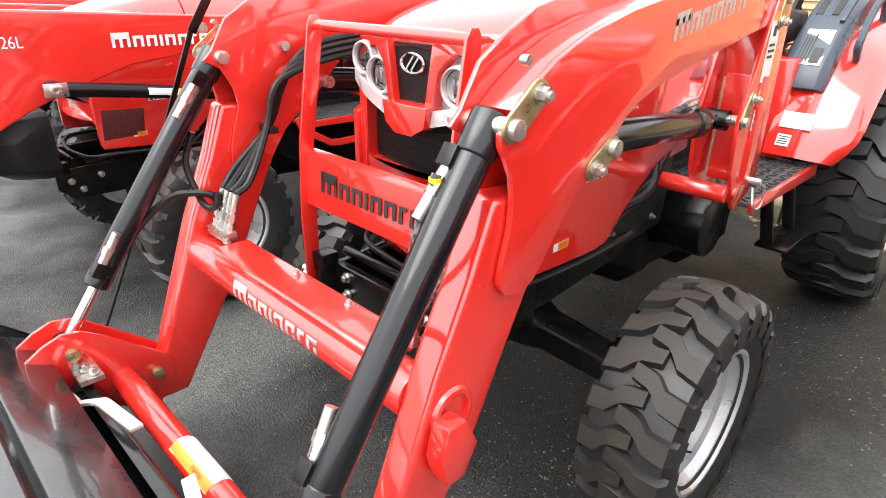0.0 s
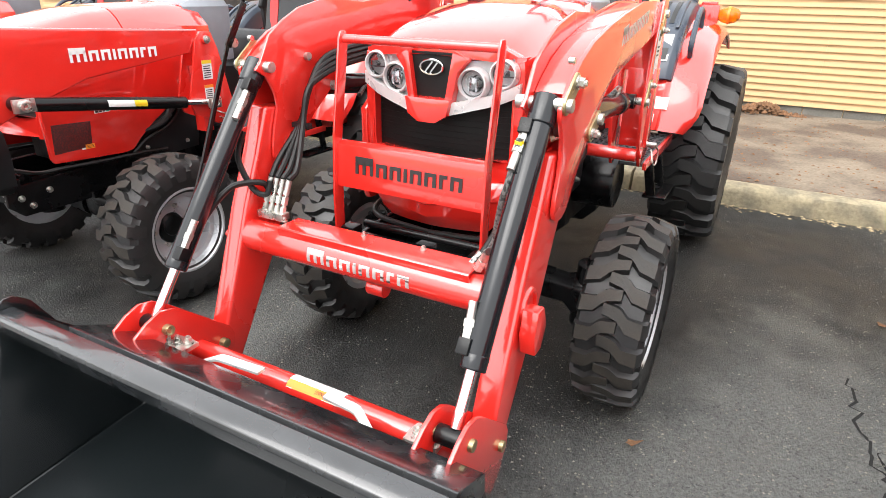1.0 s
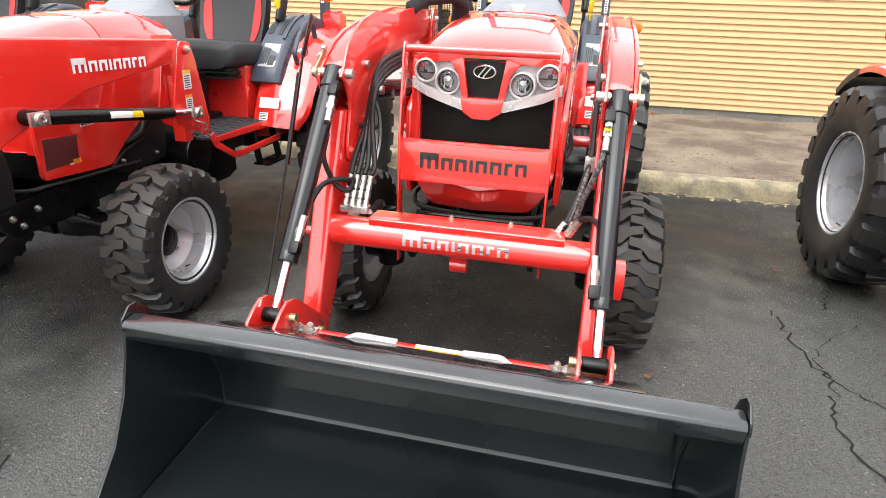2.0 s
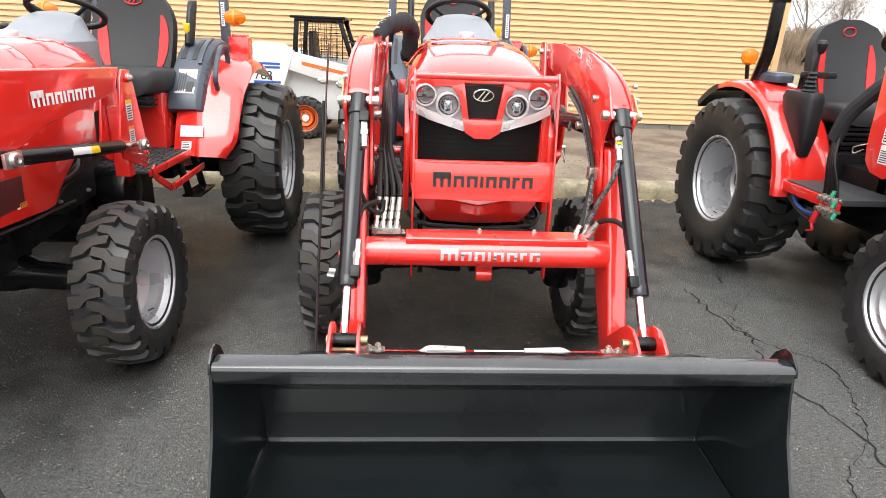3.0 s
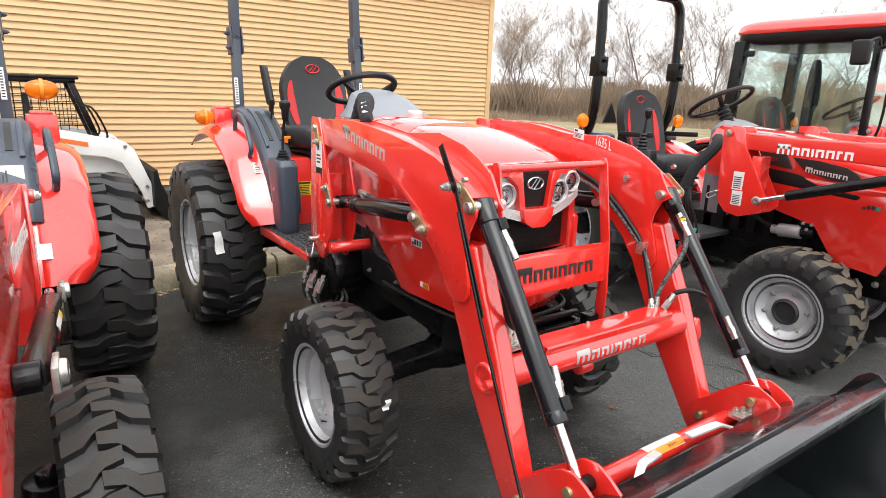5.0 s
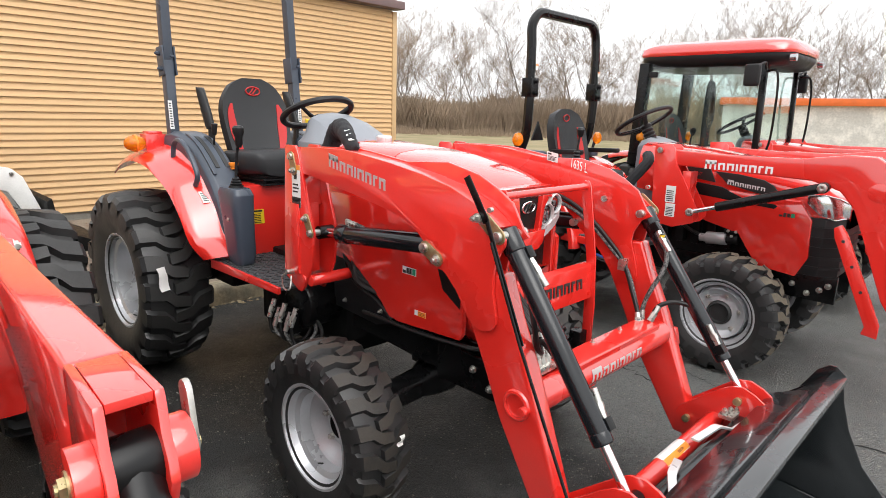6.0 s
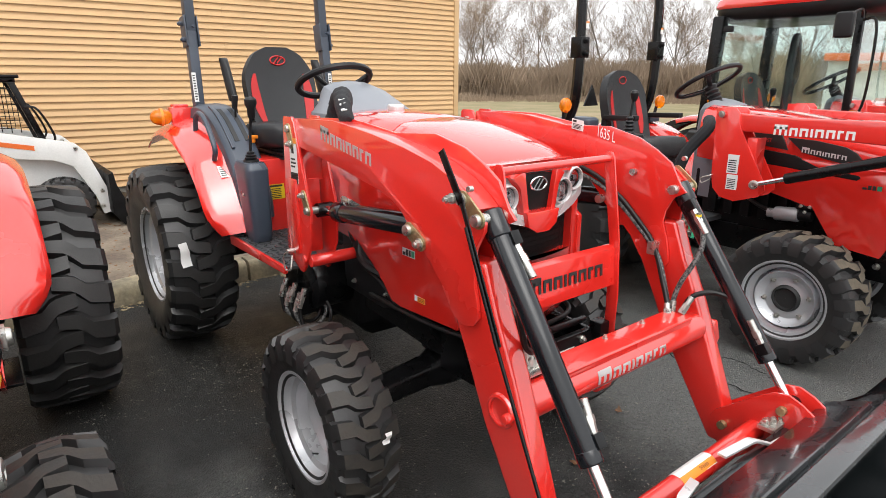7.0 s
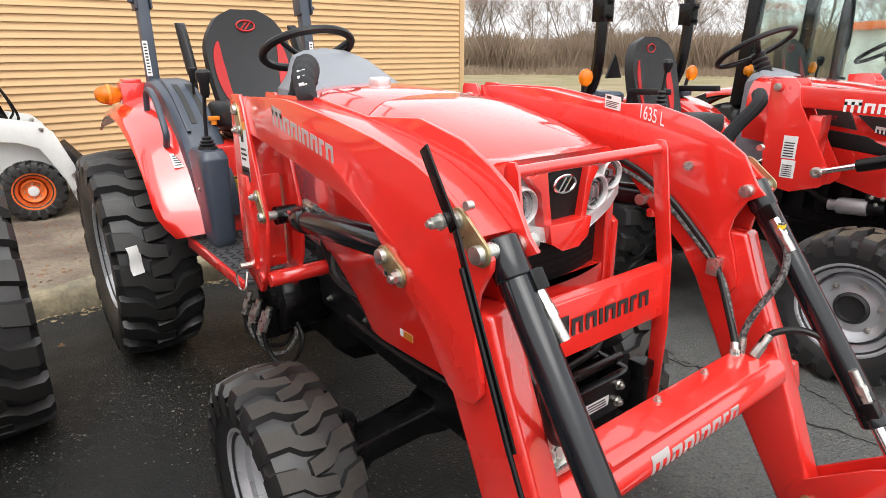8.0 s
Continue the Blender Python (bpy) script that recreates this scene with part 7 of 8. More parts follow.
        part("motor_nose", bm, SOOT, motor, "black cast nose", bevel=0.003)
        bm = bmesh.new()
        rod(bm, (s * 0.275, -0.52, 0.80), (s * 0.275, -0.60, 0.806), 0.020, 14)
        part("solenoid", bm, SOOT, motor, bevel=0.003)
        for k in range(3):
            bm = bmesh.new()
            bolt(bm, (s * 0.296, -0.545 - 0.022 * k, 0.806 - 0.03 * (k % 2)), (s, 0, 0), 0.007, 0.012)
            part("terminal", bm, ZINC, motor)
        bm = bmesh.new()
        sweep(bm, smooth_path([(s * 0.21, -0.60, 0.78), (s * 0.26, -0.5, 0.74), (s * 0.27, -0.35, 0.76), (s * 0.24, -0.2, 0.82)]), 0.012, 8)
        part("engine_hose", bm, HOSE, T)
        bm = bmesh.new()
        plate(bm, [(-1.12, 0.46), (-1.12, 0.62), (0.5, 0.62), (0.5, 0.48)], s * 0.16, s * 0.19)
        part("frame_rail", bm, BLACK, T, bevel=0.004)
        bm = bmesh.new()
        for y, z in ((-0.98, 0.50), (-1.04, 0.53), (-1.08, 0.56), (-0.9, 0.54)):
            bolt(bm, (s * 0.19, y, z), (s, 0, 0), 0.013, 0.016)
        part("frame_bolts", bm, ZINC, T)
    bm = bmesh.new()
    rod(bm, (-0.36, *F), (0.36, *F), 0.05, 16)
    box(bm, (0, *F), (0.22, 0.2, 0.18))
    part("front_axle", bm, BLACK, T, bevel=0.01)
    bm = bmesh.new()
    rod(bm, (-0.40, *R), (0.40, *R), 0.08, 18)
    box(bm, (0, R[0], 0.62), (0.4, 0.5, 0.4))
    part("rear_axle", bm, SOOT, T, bevel=0.02)
    # platform and fenders
    bm = bmesh.new()
    box(bm, (0, 0.24, 0.645), (0.96, 0.62, 0.03))
    part("platform", bm, MAT_TREAD, T, bevel=0.004)
    for s in (1, -1):
        bm = bmesh.new()
        box(bm, (s * 0.49, 0.24, 0.628), (0.03, 0.62, 0.05))
        part("platform_edge", bm, RED, T, bevel=0.004)

    def arc(r, a):
        return R[0] - r * math.cos(radians(a)), R[1] + r * math.sin(radians(a))
    for s in (1, -1):
        fen = new("fender")
        fen.parent = T
        bm = bmesh.new()
        rows = []
        for k in range(25):
            a = 4 + 132 * k / 24
            lift = 0.03 * max(0, (a - 90) / 46)
            rows.append([(s * x, *arc(r + lift, a)) for x, r in ((0.23, 0.56), (0.23, 0.60), (0.27, 0.625), (0.43, 0.625), (0.46, 0.615), (0.52, 0.615), (0.545, 0.60), (0.55, 0.57), (0.54, 0.57), (0.52, 0.60), (0.43, 0.61), (0.25, 0.60))])
        loft(bm, rows)
        part("fender_shell", bm, RED_PLASTIC, fen, "glossy red curved mudguard", bevel=0.004)
        bm = bmesh.new()
        rows = []
        for k in range(7):
            a = 112 + 24 * k / 6
            rows.append([(s * x, *arc(r + 0.03 * max(0, (a - 90) / 46), a)) for x, r in ((0.30, 0.57), (0.30, 0.61), (0.552, 0.606), (0.558, 0.56))])
        loft(bm, rows)
        part("mud_flap", bm, PLASTIC, fen, "black plastic fender end")
        bm = bmesh.new()
        y, z = arc(0.63, 86)
        rows = []
        for dz, w, d in ((0, 0.075, 0.14), (0.04, 0.075, 0.14), (0.055, 0.06, 0.12)):
            rows.append([(s * 0.36 + w * math.copysign(abs(math.cos(q)) ** 0.5, math.cos(q)), y + d * math.copysign(abs(math.sin(q)) ** 0.5, math.sin(q)), z - 0.01 + dz) for q in [2 * math.pi * (k + 0.5) / 20 for k in range(20)]])
        loft(bm, rows)
        part("console", bm, GREY_PLASTIC, fen, "blue-grey plastic console", bevel=0.004)
        bm = bmesh.new()
        y, z = 0.88, 1.275
        rows = []
        for v in range(11):
            q = math.pi * v / 10
            rows.append([(s * 0.545 + 0.050 * math.sin(q) * math.cos(2 * math.pi * k / 18), y - 0.033 * math.cos(q), z + 0.050 * math.sin(q) * math.sin(2 * math.pi * k / 18)) for k in range(18)])
        loft(bm, rows, cap=False)
        part("flasher", bm, AMBER, fen, "amber indicator lamp", angle=60)
        bm = bmesh.new()
        rod(bm, (s * 0.52, y + 0.03, 1.15), (s * 0.54, y + 0.02, 1.25), 0.012, 8)
        part("flasher_stalk", bm, PLASTIC, fen)
    # seat
    seat = new("seat")
    seat.parent = T
    bm = bmesh.new()
    rows = []
    for y, z, w, h in ((0.42, 0.985, 0.19, 0.04), (0.45, 1.0, 0.23, 0.06), (0.55, 1.0, 0.25, 0.065), (0.72, 0.985, 0.24, 0.065), (0.80, 1.0, 0.2, 0.05)):
        rows.append([(w * math.copysign(abs(math.cos(a)) ** 0.5, math.cos(a)), y, z + h * math.copysign(abs(math.sin(a)) ** 0.7, math.sin(a)) + (0.03 * abs(math.cos(a)) ** 3 if math.sin(a) > 0 else 0)) for a in [2 * math.pi * k / 28 for k in range(28)]])
    loft(bm, rows)
    part("cushion", bm, SEAT, seat, angle=50)

    def back_at(x, v):
        return 0.75 + 0.10 * v + 0.02 * math.sin(v * 3.1) - 0.05 * (x / 0.22) ** 2 * (1 - 0.5 * v), 1.02 + 0.48 * v
    bm = bmesh.new()
    rows = []
    for k in range(13):
        v = k / 12
        w = 0.205 + 0.02 * math.sin(v * 2.6) - 0.10 * max(0, v - 0.62) ** 2 / 0.144 - (0.05 if k == 12 else 0)
        front = [(w * (j / 6 - 1), *back_at(w * (j / 6 - 1), v)) for j in range(13)]
        thick = 0.08 * (1 - 0.35 * v) * (0.55 if k in (0, 12) else 1)
        rows.append(front + [(w * (1 - j / 6), back_at(w * (1 - j / 6), v)[0] + thick, back_at(0, v)[1] - 0.004) for j in range(13)])
    loft(bm, rows)
    part("backrest", bm, SEAT, seat, "black vinyl backrest with red side stripes", angle=55)
    for s in (1, -1):
        bm = bmesh.new()
        rows = []
        for k in range(9):
            v = 0.1 + 0.62 * k / 8
            x0 = 0.13
            wd = 0.012 + 0.034 * math.sin(math.pi * min(1, k / 8 + 0.03)) ** 0.6
            ya, z = back_at(x0, v)
            yb, _ = back_at(x0 + wd, v)
            rows.append([(s * x0, ya - 0.005, z), (s * (x0 + wd), yb - 0.005, z), (s * (x0 + wd), yb + 0.01, z), (s * x0, ya + 0.01, z)])
        loft(bm, rows)
        part("red_stripe", bm, SEAT_RED, seat)
    bm = bmesh.new()
    sweep(bm, [(0.038 * math.cos(2 * math.pi * k / 26), back_at(0, 0.86)[0] - 0.004, back_at(0, 0.86)[1] + 0.024 * math.sin(2 * math.pi * k / 26)) for k in range(26)], 0.004, 5, close=True)
    part("seat_badge", bm, SEAT_RED, seat)
    bm = bmesh.new()
    for k in range(6):
        box(bm, (0, 0.60, 0.80 + 0.026 * k), (0.38 - 0.04 * (k % 2), 0.38 - 0.04 * (k % 2), 0.018))
    box(bm, (0, 0.6, 0.73), (0.42, 0.42, 0.14))
    part("suspension_bellows", bm, PLASTIC, seat, "black ribbed seat bellows", bevel=0.004)
    for s in (1, -1):
        bm = bmesh.new()
        bar(bm, (s * 0.255, 0.78, 1.19), (s * 0.26, 0.52, 1.20), 0.05, 0.035)
        bar(bm, (s * 0.25, 0.79, 1.02), (s * 0.255, 0.78, 1.2), 0.03, 0.03, (0, 1, 0))
        part("armrest", bm, PLASTIC, seat, bevel=0.01)
    # steering and dash
    bm = bmesh.new()
    rows = []
    for y, z, w in ((-0.05, 1.27, 0.20), (0.02, 1.31, 0.19), (0.10, 1.335, 0.17), (0.16, 1.31, 0.15), (0.17, 1.2, 0.14)):
        half = [(0, y, z), (w * 0.7, y, z - 0.012), (w, y, z - 0.05), (w, y, 0.75)]
        rows.append(half + [(-p[0], p[1], p[2]) for p in reversed(half[1:])])
    loft(bm, rows)
    part("dash_cowl", bm, DASH, T, bevel=0.004)
    sw = new("steering_wheel")
    sw.parent = T
    sw.matrix_local = pose(-0.06, 0.18, 1.43, -30, 0, 0)
    bm = bmesh.new()
    sweep(bm, [(0.19 * math.cos(2 * math.pi * k / 44), 0.19 * math.sin(2 * math.pi * k / 44), 0) for k in range(44)], 0.014, 9, close=True)
    part("wheel_rim", bm, PLASTIC, sw)
    bm = bmesh.new()
    for a in (90, 210, 330):
        bar(bm, (0.02 * math.cos(radians(a)), 0.02 * math.sin(radians(a)), -0.04), (0.185 * math.cos(radians(a)), 0.185 * math.sin(radians(a)), 0), 0.028, 0.008, (0, 0, 1))
    part("wheel_spokes", bm, PLASTIC, sw, bevel=0.002)
    bm = bmesh.new()
    ring(bm, (0, 0, -0.06), UPRIGHT, [(0, 0.03), (0.02, 0.04), (0.034, 0.03), (0.036, 0.001)], 18)
    for k in range(7):
        ring(bm, (0, 0, -0.24 + 0.026 * k), UPRIGHT, [(0, 0.034), (0.012, 0.042), (0.024, 0.034)], 16)
    part("wheel_column", bm, PLASTIC, sw)
    # joystick tower
    bm = bmesh.new()
    rows = []
    for z, w, d, y in ((0.78, 0.03, 0.04, 0.42), (0.90, 0.05, 0.10, 0.46), (1.08, 0.06, 0.13, 0.50), (1.115, 0.05, 0.12, 0.50)):
        rows.append([(-0.41 + w * math.copysign(abs(math.cos(q)) ** 0.5, math.cos(q)), y + d * math.copysign(abs(math.sin(q)) ** 0.5, math.sin(q)), z) for q in [2 * math.pi * (k + 0.5) / 20 for k in range(20)]])
    loft(bm, rows)
    tw = part("joystick_tower", bm, PLASTIC, T, "black plastic joystick tower", bevel=0.005)
    bm = bmesh.new()
    for k in range(5):
        ring(bm, (-0.41, 0.47, 1.11 + 0.022 * k), UPRIGHT, [(0, 0.028 - 0.003 * k), (0.011, 0.036 - 0.003 * k), (0.022, 0.026 - 0.003 * k)], 14)
    rod(bm, (-0.41, 0.47, 1.2), (-0.405, 0.46, 1.33), 0.008, 8)
    ring(bm, (-0.405, 0.455, 1.31), UPRIGHT, [(0, 0.012), (0.02, 0.022), (0.05, 0.026), (0.065, 0.018), (0.07, 0.001)], 14)
    part("joystick", bm, PLASTIC, tw)
    if not cab:
        rops = new("roll_bar")
        rops.parent = T
        for s in (1, -1):
            bm = bmesh.new()
            pts = smooth_path([(s * 0.40, 1.06, 0.95), (s * 0.42, 0.99, 1.10), (s * 0.43, 0.90, 1.30), (s * 0.435, 0.88, 1.55), (s * 0.43, 0.885, 1.64)], 4)
            sweep(bm, pts, 0.036, 8)
            part("lower_post", bm, BLACK, rops, "black curved steel post")
            bm = bmesh.new()
            box(bm, (s * 0.43, 0.885, 1.64), (0.085, 0.085, 0.13))
            bolt(bm, (s * 0.43, 0.842, 1.60), (0, -1, 0), 0.014, 0.02)
            bolt(bm, (s * 0.43, 0.842, 1.68), (0, -1, 0), 0.014, 0.02)
            part("hinge", bm, BLACK, rops, bevel=0.006)

            def on_post(p, s=s):
                return (s * 0.42 - 0.012 + p[0], 0.845 - p[2], 1.76 + p[1])
            decal("post_decal", rops, on_post, 0.03, 0.04, WHITE, [(0, 0.7, 1, 1, ORANGE)])
        bm = bmesh.new()
        pts = [(-0.43, 0.885, 1.66), (-0.432, 0.89, 1.95)]
        pts += [(-0.30 - 0.13 * math.cos(a), 0.90, 2.03 + 0.13 * math.sin(a)) for a in [math.pi / 2 * k / 6 for k in range(7)]]
        pts += [(0.30 + 0.13 * math.sin(a), 0.90, 2.03 + 0.13 * math.cos(a)) for a in [math.pi / 2 * k / 6 for k in range(7)]]
        pts += [(0.432, 0.89, 1.95), (0.43, 0.885, 1.66)]
        sweep(bm, pts, 0.034, 8)
        part("hoop", bm, BLACK, rops, "black rounded steel hoop")
        bm = bmesh.new()
        plate(bm, [(-0.08, 1.25), (0.08, 1.25), (0.0, 1.40)], 1.10, 1.112, "y")
        part("slow_sign", bm, PLASTIC, T, "dark triangular plate behind the seat")
    return T


tractor_2 = utility_tractor("larger red tractor with black hood decals and roll hoop", "large red tractors")
tractor_2.location = (2.28, 0, 0)
BOOM_2 = [(-0.19, 1.275), (-0.55, 1.262), (-0.90, 1.268), (-1.12, 1.30), (-1.24, 1.30), (-1.32, 1.25), (-1.37, 1.16), (-1.44, 0.92), (-1.56, 0.56), (-1.55, 0.48), (-1.44, 0.48), (-1.36, 0.60), (-1.24, 0.90), (-1.18, 1.04), (-1.11, 1.12), (-0.98, 1.16), (-0.70, 1.17), (-0.19, 1.185)]
MAST_2 = [(-0.125, 1.30), (-0.23, 1.302), (-0.25, 1.28), (-0.265, 1.20), (-0.43, 0.92), (-0.432, 0.885), (-0.40, 0.852), (-0.28, 0.812), (-0.20, 0.825), (-0.155, 0.87), (-0.14, 0.94)]
loader_2 = straight_loader("red front loader of the larger tractor, bucket removed", "front loaders", BOOM_2, MAST_2, ((-0.40, 0.925), (-1.045, 1.135)), (-1.50, 0.52), half=0.48, number="2638L")
loader_2.location = (2.28, 0, 0)

# couplers and hoses hanging by the larger tractor's platform
hoses = thing("hydraulic_couplers", "cluster of zinc couplers with red and green caps on hanging hoses", "hose coupler", at=(2.28, 0, 0))
rng = random.Random(4)
bm = bmesh.new()
sweep(bm, smooth_path([(-0.36, -0.02, 1.22), (-0.44, -0.06, 1.18), (-0.49, 0.02, 1.05), (-0.50, 0.06, 0.93)]), 0.034, 10)
part("hose_sleeve", bm, CLOTH, hoses, "black woven hose sleeve")
for k in range(4):
    bm = bmesh.new()
    sweep(bm, smooth_path([(-0.50, 0.06 - 0.01 * k, 0.94), (-0.51 - 0.005 * k, 0.05 - 0.02 * k, 0.84), (-0.51, 0.03 - 0.025 * k, 0.74), (-0.50, 0.03 - 0.03 * k, 0.66)]), 0.008, 8)
    part("hose", bm, HOSE, hoses)
    for j in range(2):
        bm = bmesh.new()
        y, z = 0.03 - 0.03 * k, 0.67 - 0.055 * j
        rod(bm, (-0.50, y, z), (-0.50, y, z - 0.045), 0.012, 8)
        rod(bm, (-0.53, y, z - 0.02), (-0.47, y, z - 0.02), 0.011, 8)
        part("coupler", bm, ZINC, hoses)
bm = bmesh.new()
rod(bm, (-0.52, 0.02, 0.58), (-0.53, 0.03, 0.52), 0.014, 10)
sweep(bm, smooth_path([(-0.53, 0.03, 0.52), (-0.54, 0.0, 0.49), (-0.53, 0.05, 0.47)]), 0.007, 6)
part("red_cap", bm, SEAT_RED, hoses, "red plastic dust cap")
bm = bmesh.new()
for k in range(3):
    rod(bm, (-0.51, -0.05 - 0.02 * k, 0.70 - 0.05 * k), (-0.52, -0.05 - 0.02 * k, 0.67 - 0.05 * k), 0.010, 10)
part("green_cap", bm, GREEN, hoses, "green plastic dust cap")
for k in range(3):
    bm = bmesh.new()
    sweep(bm, smooth_path([(-0.46, 0.35 + 0.05 * k, 0.62), (-0.47, 0.25, 0.55 - 0.01 * k), (-0.47, 0.12, 0.54 - 0.015 * k), (-0.48, 0.02, 0.60)]), 0.009, 7)
    part("rear_hose", bm, HOSE if k else BLUE, hoses)

# the cab tractor
tractor_3 = utility_tractor("red tractor with a glazed black-framed cab", "large red tractors", cab=True)
tractor_3.location = (4.10, -0.02, 0)
loader_3 = straight_loader("red front loader of the cab tractor, lowered", "front loaders", BOOM_2, MAST_2, ((-0.40, 0.925), (-1.045, 1.135)), (-1.50, 0.52), half=0.48, number="2638L")
loader_3.location = (4.10, 0.0, 0)
cab = new("cab")
cab.parent = tractor_3
cab.matrix_local = Matrix.Translation((-0.065, 0.02, 0)) @ Matrix.Diagonal((0.87, 1.04, 1, 1))
C0 = [(-0.55, 0.87), (-0.51, -0.13), (0.51, -0.13), (0.55, 0.87)]
C1 = [(-0.53, 0.84), (-0.49, -0.11), (0.49, -0.11), (0.53, 0.84)]
for a, b, w, d in ((C0[0], C1[0], 0.10, 0.09), (C0[1], C1[1], 0.05, 0.05), (C0[2], C1[2], 0.05, 0.05), (C0[3], C1[3], 0.10, 0.09)):
    bm = bmesh.new()
    bar(bm, (*a, 1.02), (*b, 1.93), w, d, (0, 1, 0))
    part("cab_post", bm, BLACK, cab, "black cab post", bevel=0.014)
for i in range(4):
    a, b, c, d = C0[i], C0[(i + 1) % 4], C1[(i + 1) % 4], C1[i]
    bm = bmesh.new()
    lo0, lo1 = Vector((*a, 1.14)), Vector((*b, 1.14))
    hi1, hi0 = Vector((*c, 1.92)), Vector((*d, 1.92))
    n = (lo1 - lo0).cross(hi0 - lo0).normalized() * 0.005
    loft(bm, [[lo0, lo1, hi1, hi0], [p + n for p in (lo0, lo1, hi1, hi0)]])
    ob = part("cab_pane", bm, GLASS, cab, "green-tinted cab glass")
    ob.visible_shadow = False
    bm = bmesh.new()
    bar(bm, (*a, 1.11), (*b, 1.11), 0.04, 0.08)
    part("cab_sill", bm, BLACK, cab, bevel=0.008)


def roof_ring(z, grow, lift=0.0):
    """A rounded outline of the cab's roof, drawn in or out by grow."""
    pts = []
    for k in range(40):
        q = 2 * math.pi * k / 40
        x = (0.56 + grow) * math.copysign(abs(math.cos(q)) ** 0.35, math.cos(q))
        y = 0.33 + (0.60 + grow) * math.copysign(abs(math.sin(q)) ** 0.35, math.sin(q))
        pts.append((x, y, z + lift * (1 - (x / 0.6) ** 2)))
    return pts


bm = bmesh.new()
loft(bm, [roof_ring(1.885, -0.06), roof_ring(1.90, -0.02), roof_ring(1.955, 0.015), roof_ring(1.985, 0.012)])
part("roof_skirt", bm, PLASTIC, cab, "thick black roof skirt", angle=50)
bm = bmesh.new()
loft(bm, [roof_ring(1.982, 0.02, 0.01), roof_ring(1.998, 0.03, 0.015), roof_ring(2.04, 0.02, 0.03), roof_ring(2.066, -0.03, 0.04), roof_ring(2.082, -0.12, 0.045), roof_ring(2.088, -0.26, 0.045)])
part("roof", bm, RED_PLASTIC, cab, "thin glossy red cab roof", angle=50)
for s in (1, -1):
    bm = bmesh.new()
    sweep(bm, smooth_path([(s * 0.50, -0.12, 1.86), (s * 0.64, -0.15, 1.90), (s * 0.76, -0.12, 1.86)]), 0.010, 7)
    stalk = part("mirror_stalk", bm, PLASTIC, cab)
    bm = bmesh.new()
    box(bm, (s * 0.76, -0.10, 1.80), (0.06, 0.115, 0.17))
    part("mirror", bm, PLASTIC, stalk, "black door mirror", bevel=0.026, seg=3)
for s in (1, -1):
    bm = bmesh.new()
    sweep(bm, smooth_path([(s * 0.50, -0.12, 1.84), (s * 0.55, -0.22, 1.82), (s * 0.56, -0.24, 1.5), (s * 0.55, -0.22, 1.24), (s * 0.51, -0.12, 1.18)]), 0.009, 7)
    part("grab_bar", bm, BLACK, cab)
    bm = bmesh.new()
    rod(bm, (s * 0.46, -0.27, 1.945), (s * 0.46, -0.315, 1.945), 0.028, 16)
    part("roof_lamp", bm, BOWL, cab)
    bm = bmesh.new()
    rod(bm, (s * 0.54, -0.16, 1.20), (s * 0.54, -0.21, 1.20), 0.034, 16)
    part("cab_flasher", bm, AMBER, cab, "amber indicator lamp")
for c, size in (((-0.552, 0.80, 1.83), (0.03, 0.16, 0.05)), ((-0.572, 0.78, 1.20), (0.03, 0.14, 0.05))):
    bm = bmesh.new()
    box(bm, c, size)
    part("door_hinge", bm, PLASTIC, cab, bevel=0.008)
bm = bmesh.new()
for pts in ([(-0.45, 0.30, 1.1), (-0.40, 0.32, 1.55), (-0.30, 0.34, 1.76), (-0.18, 0.36, 1.62), (-0.16, 0.36, 1.45), (-0.22, 0.36, 1.38), (-0.22, 0.36, 1.1)],):
    sweep(bm, smooth_path(pts), 0.03, 8)
part("inner_frame", bm, PLASTIC, cab)
bm = bmesh.new()
sweep(bm, [(-0.30, -0.115, 1.14), (0.1, -0.118, 1.16), (0.28, -0.10, 1.15)], 0.006, 6)
part("wiper", bm, PLASTIC, cab)


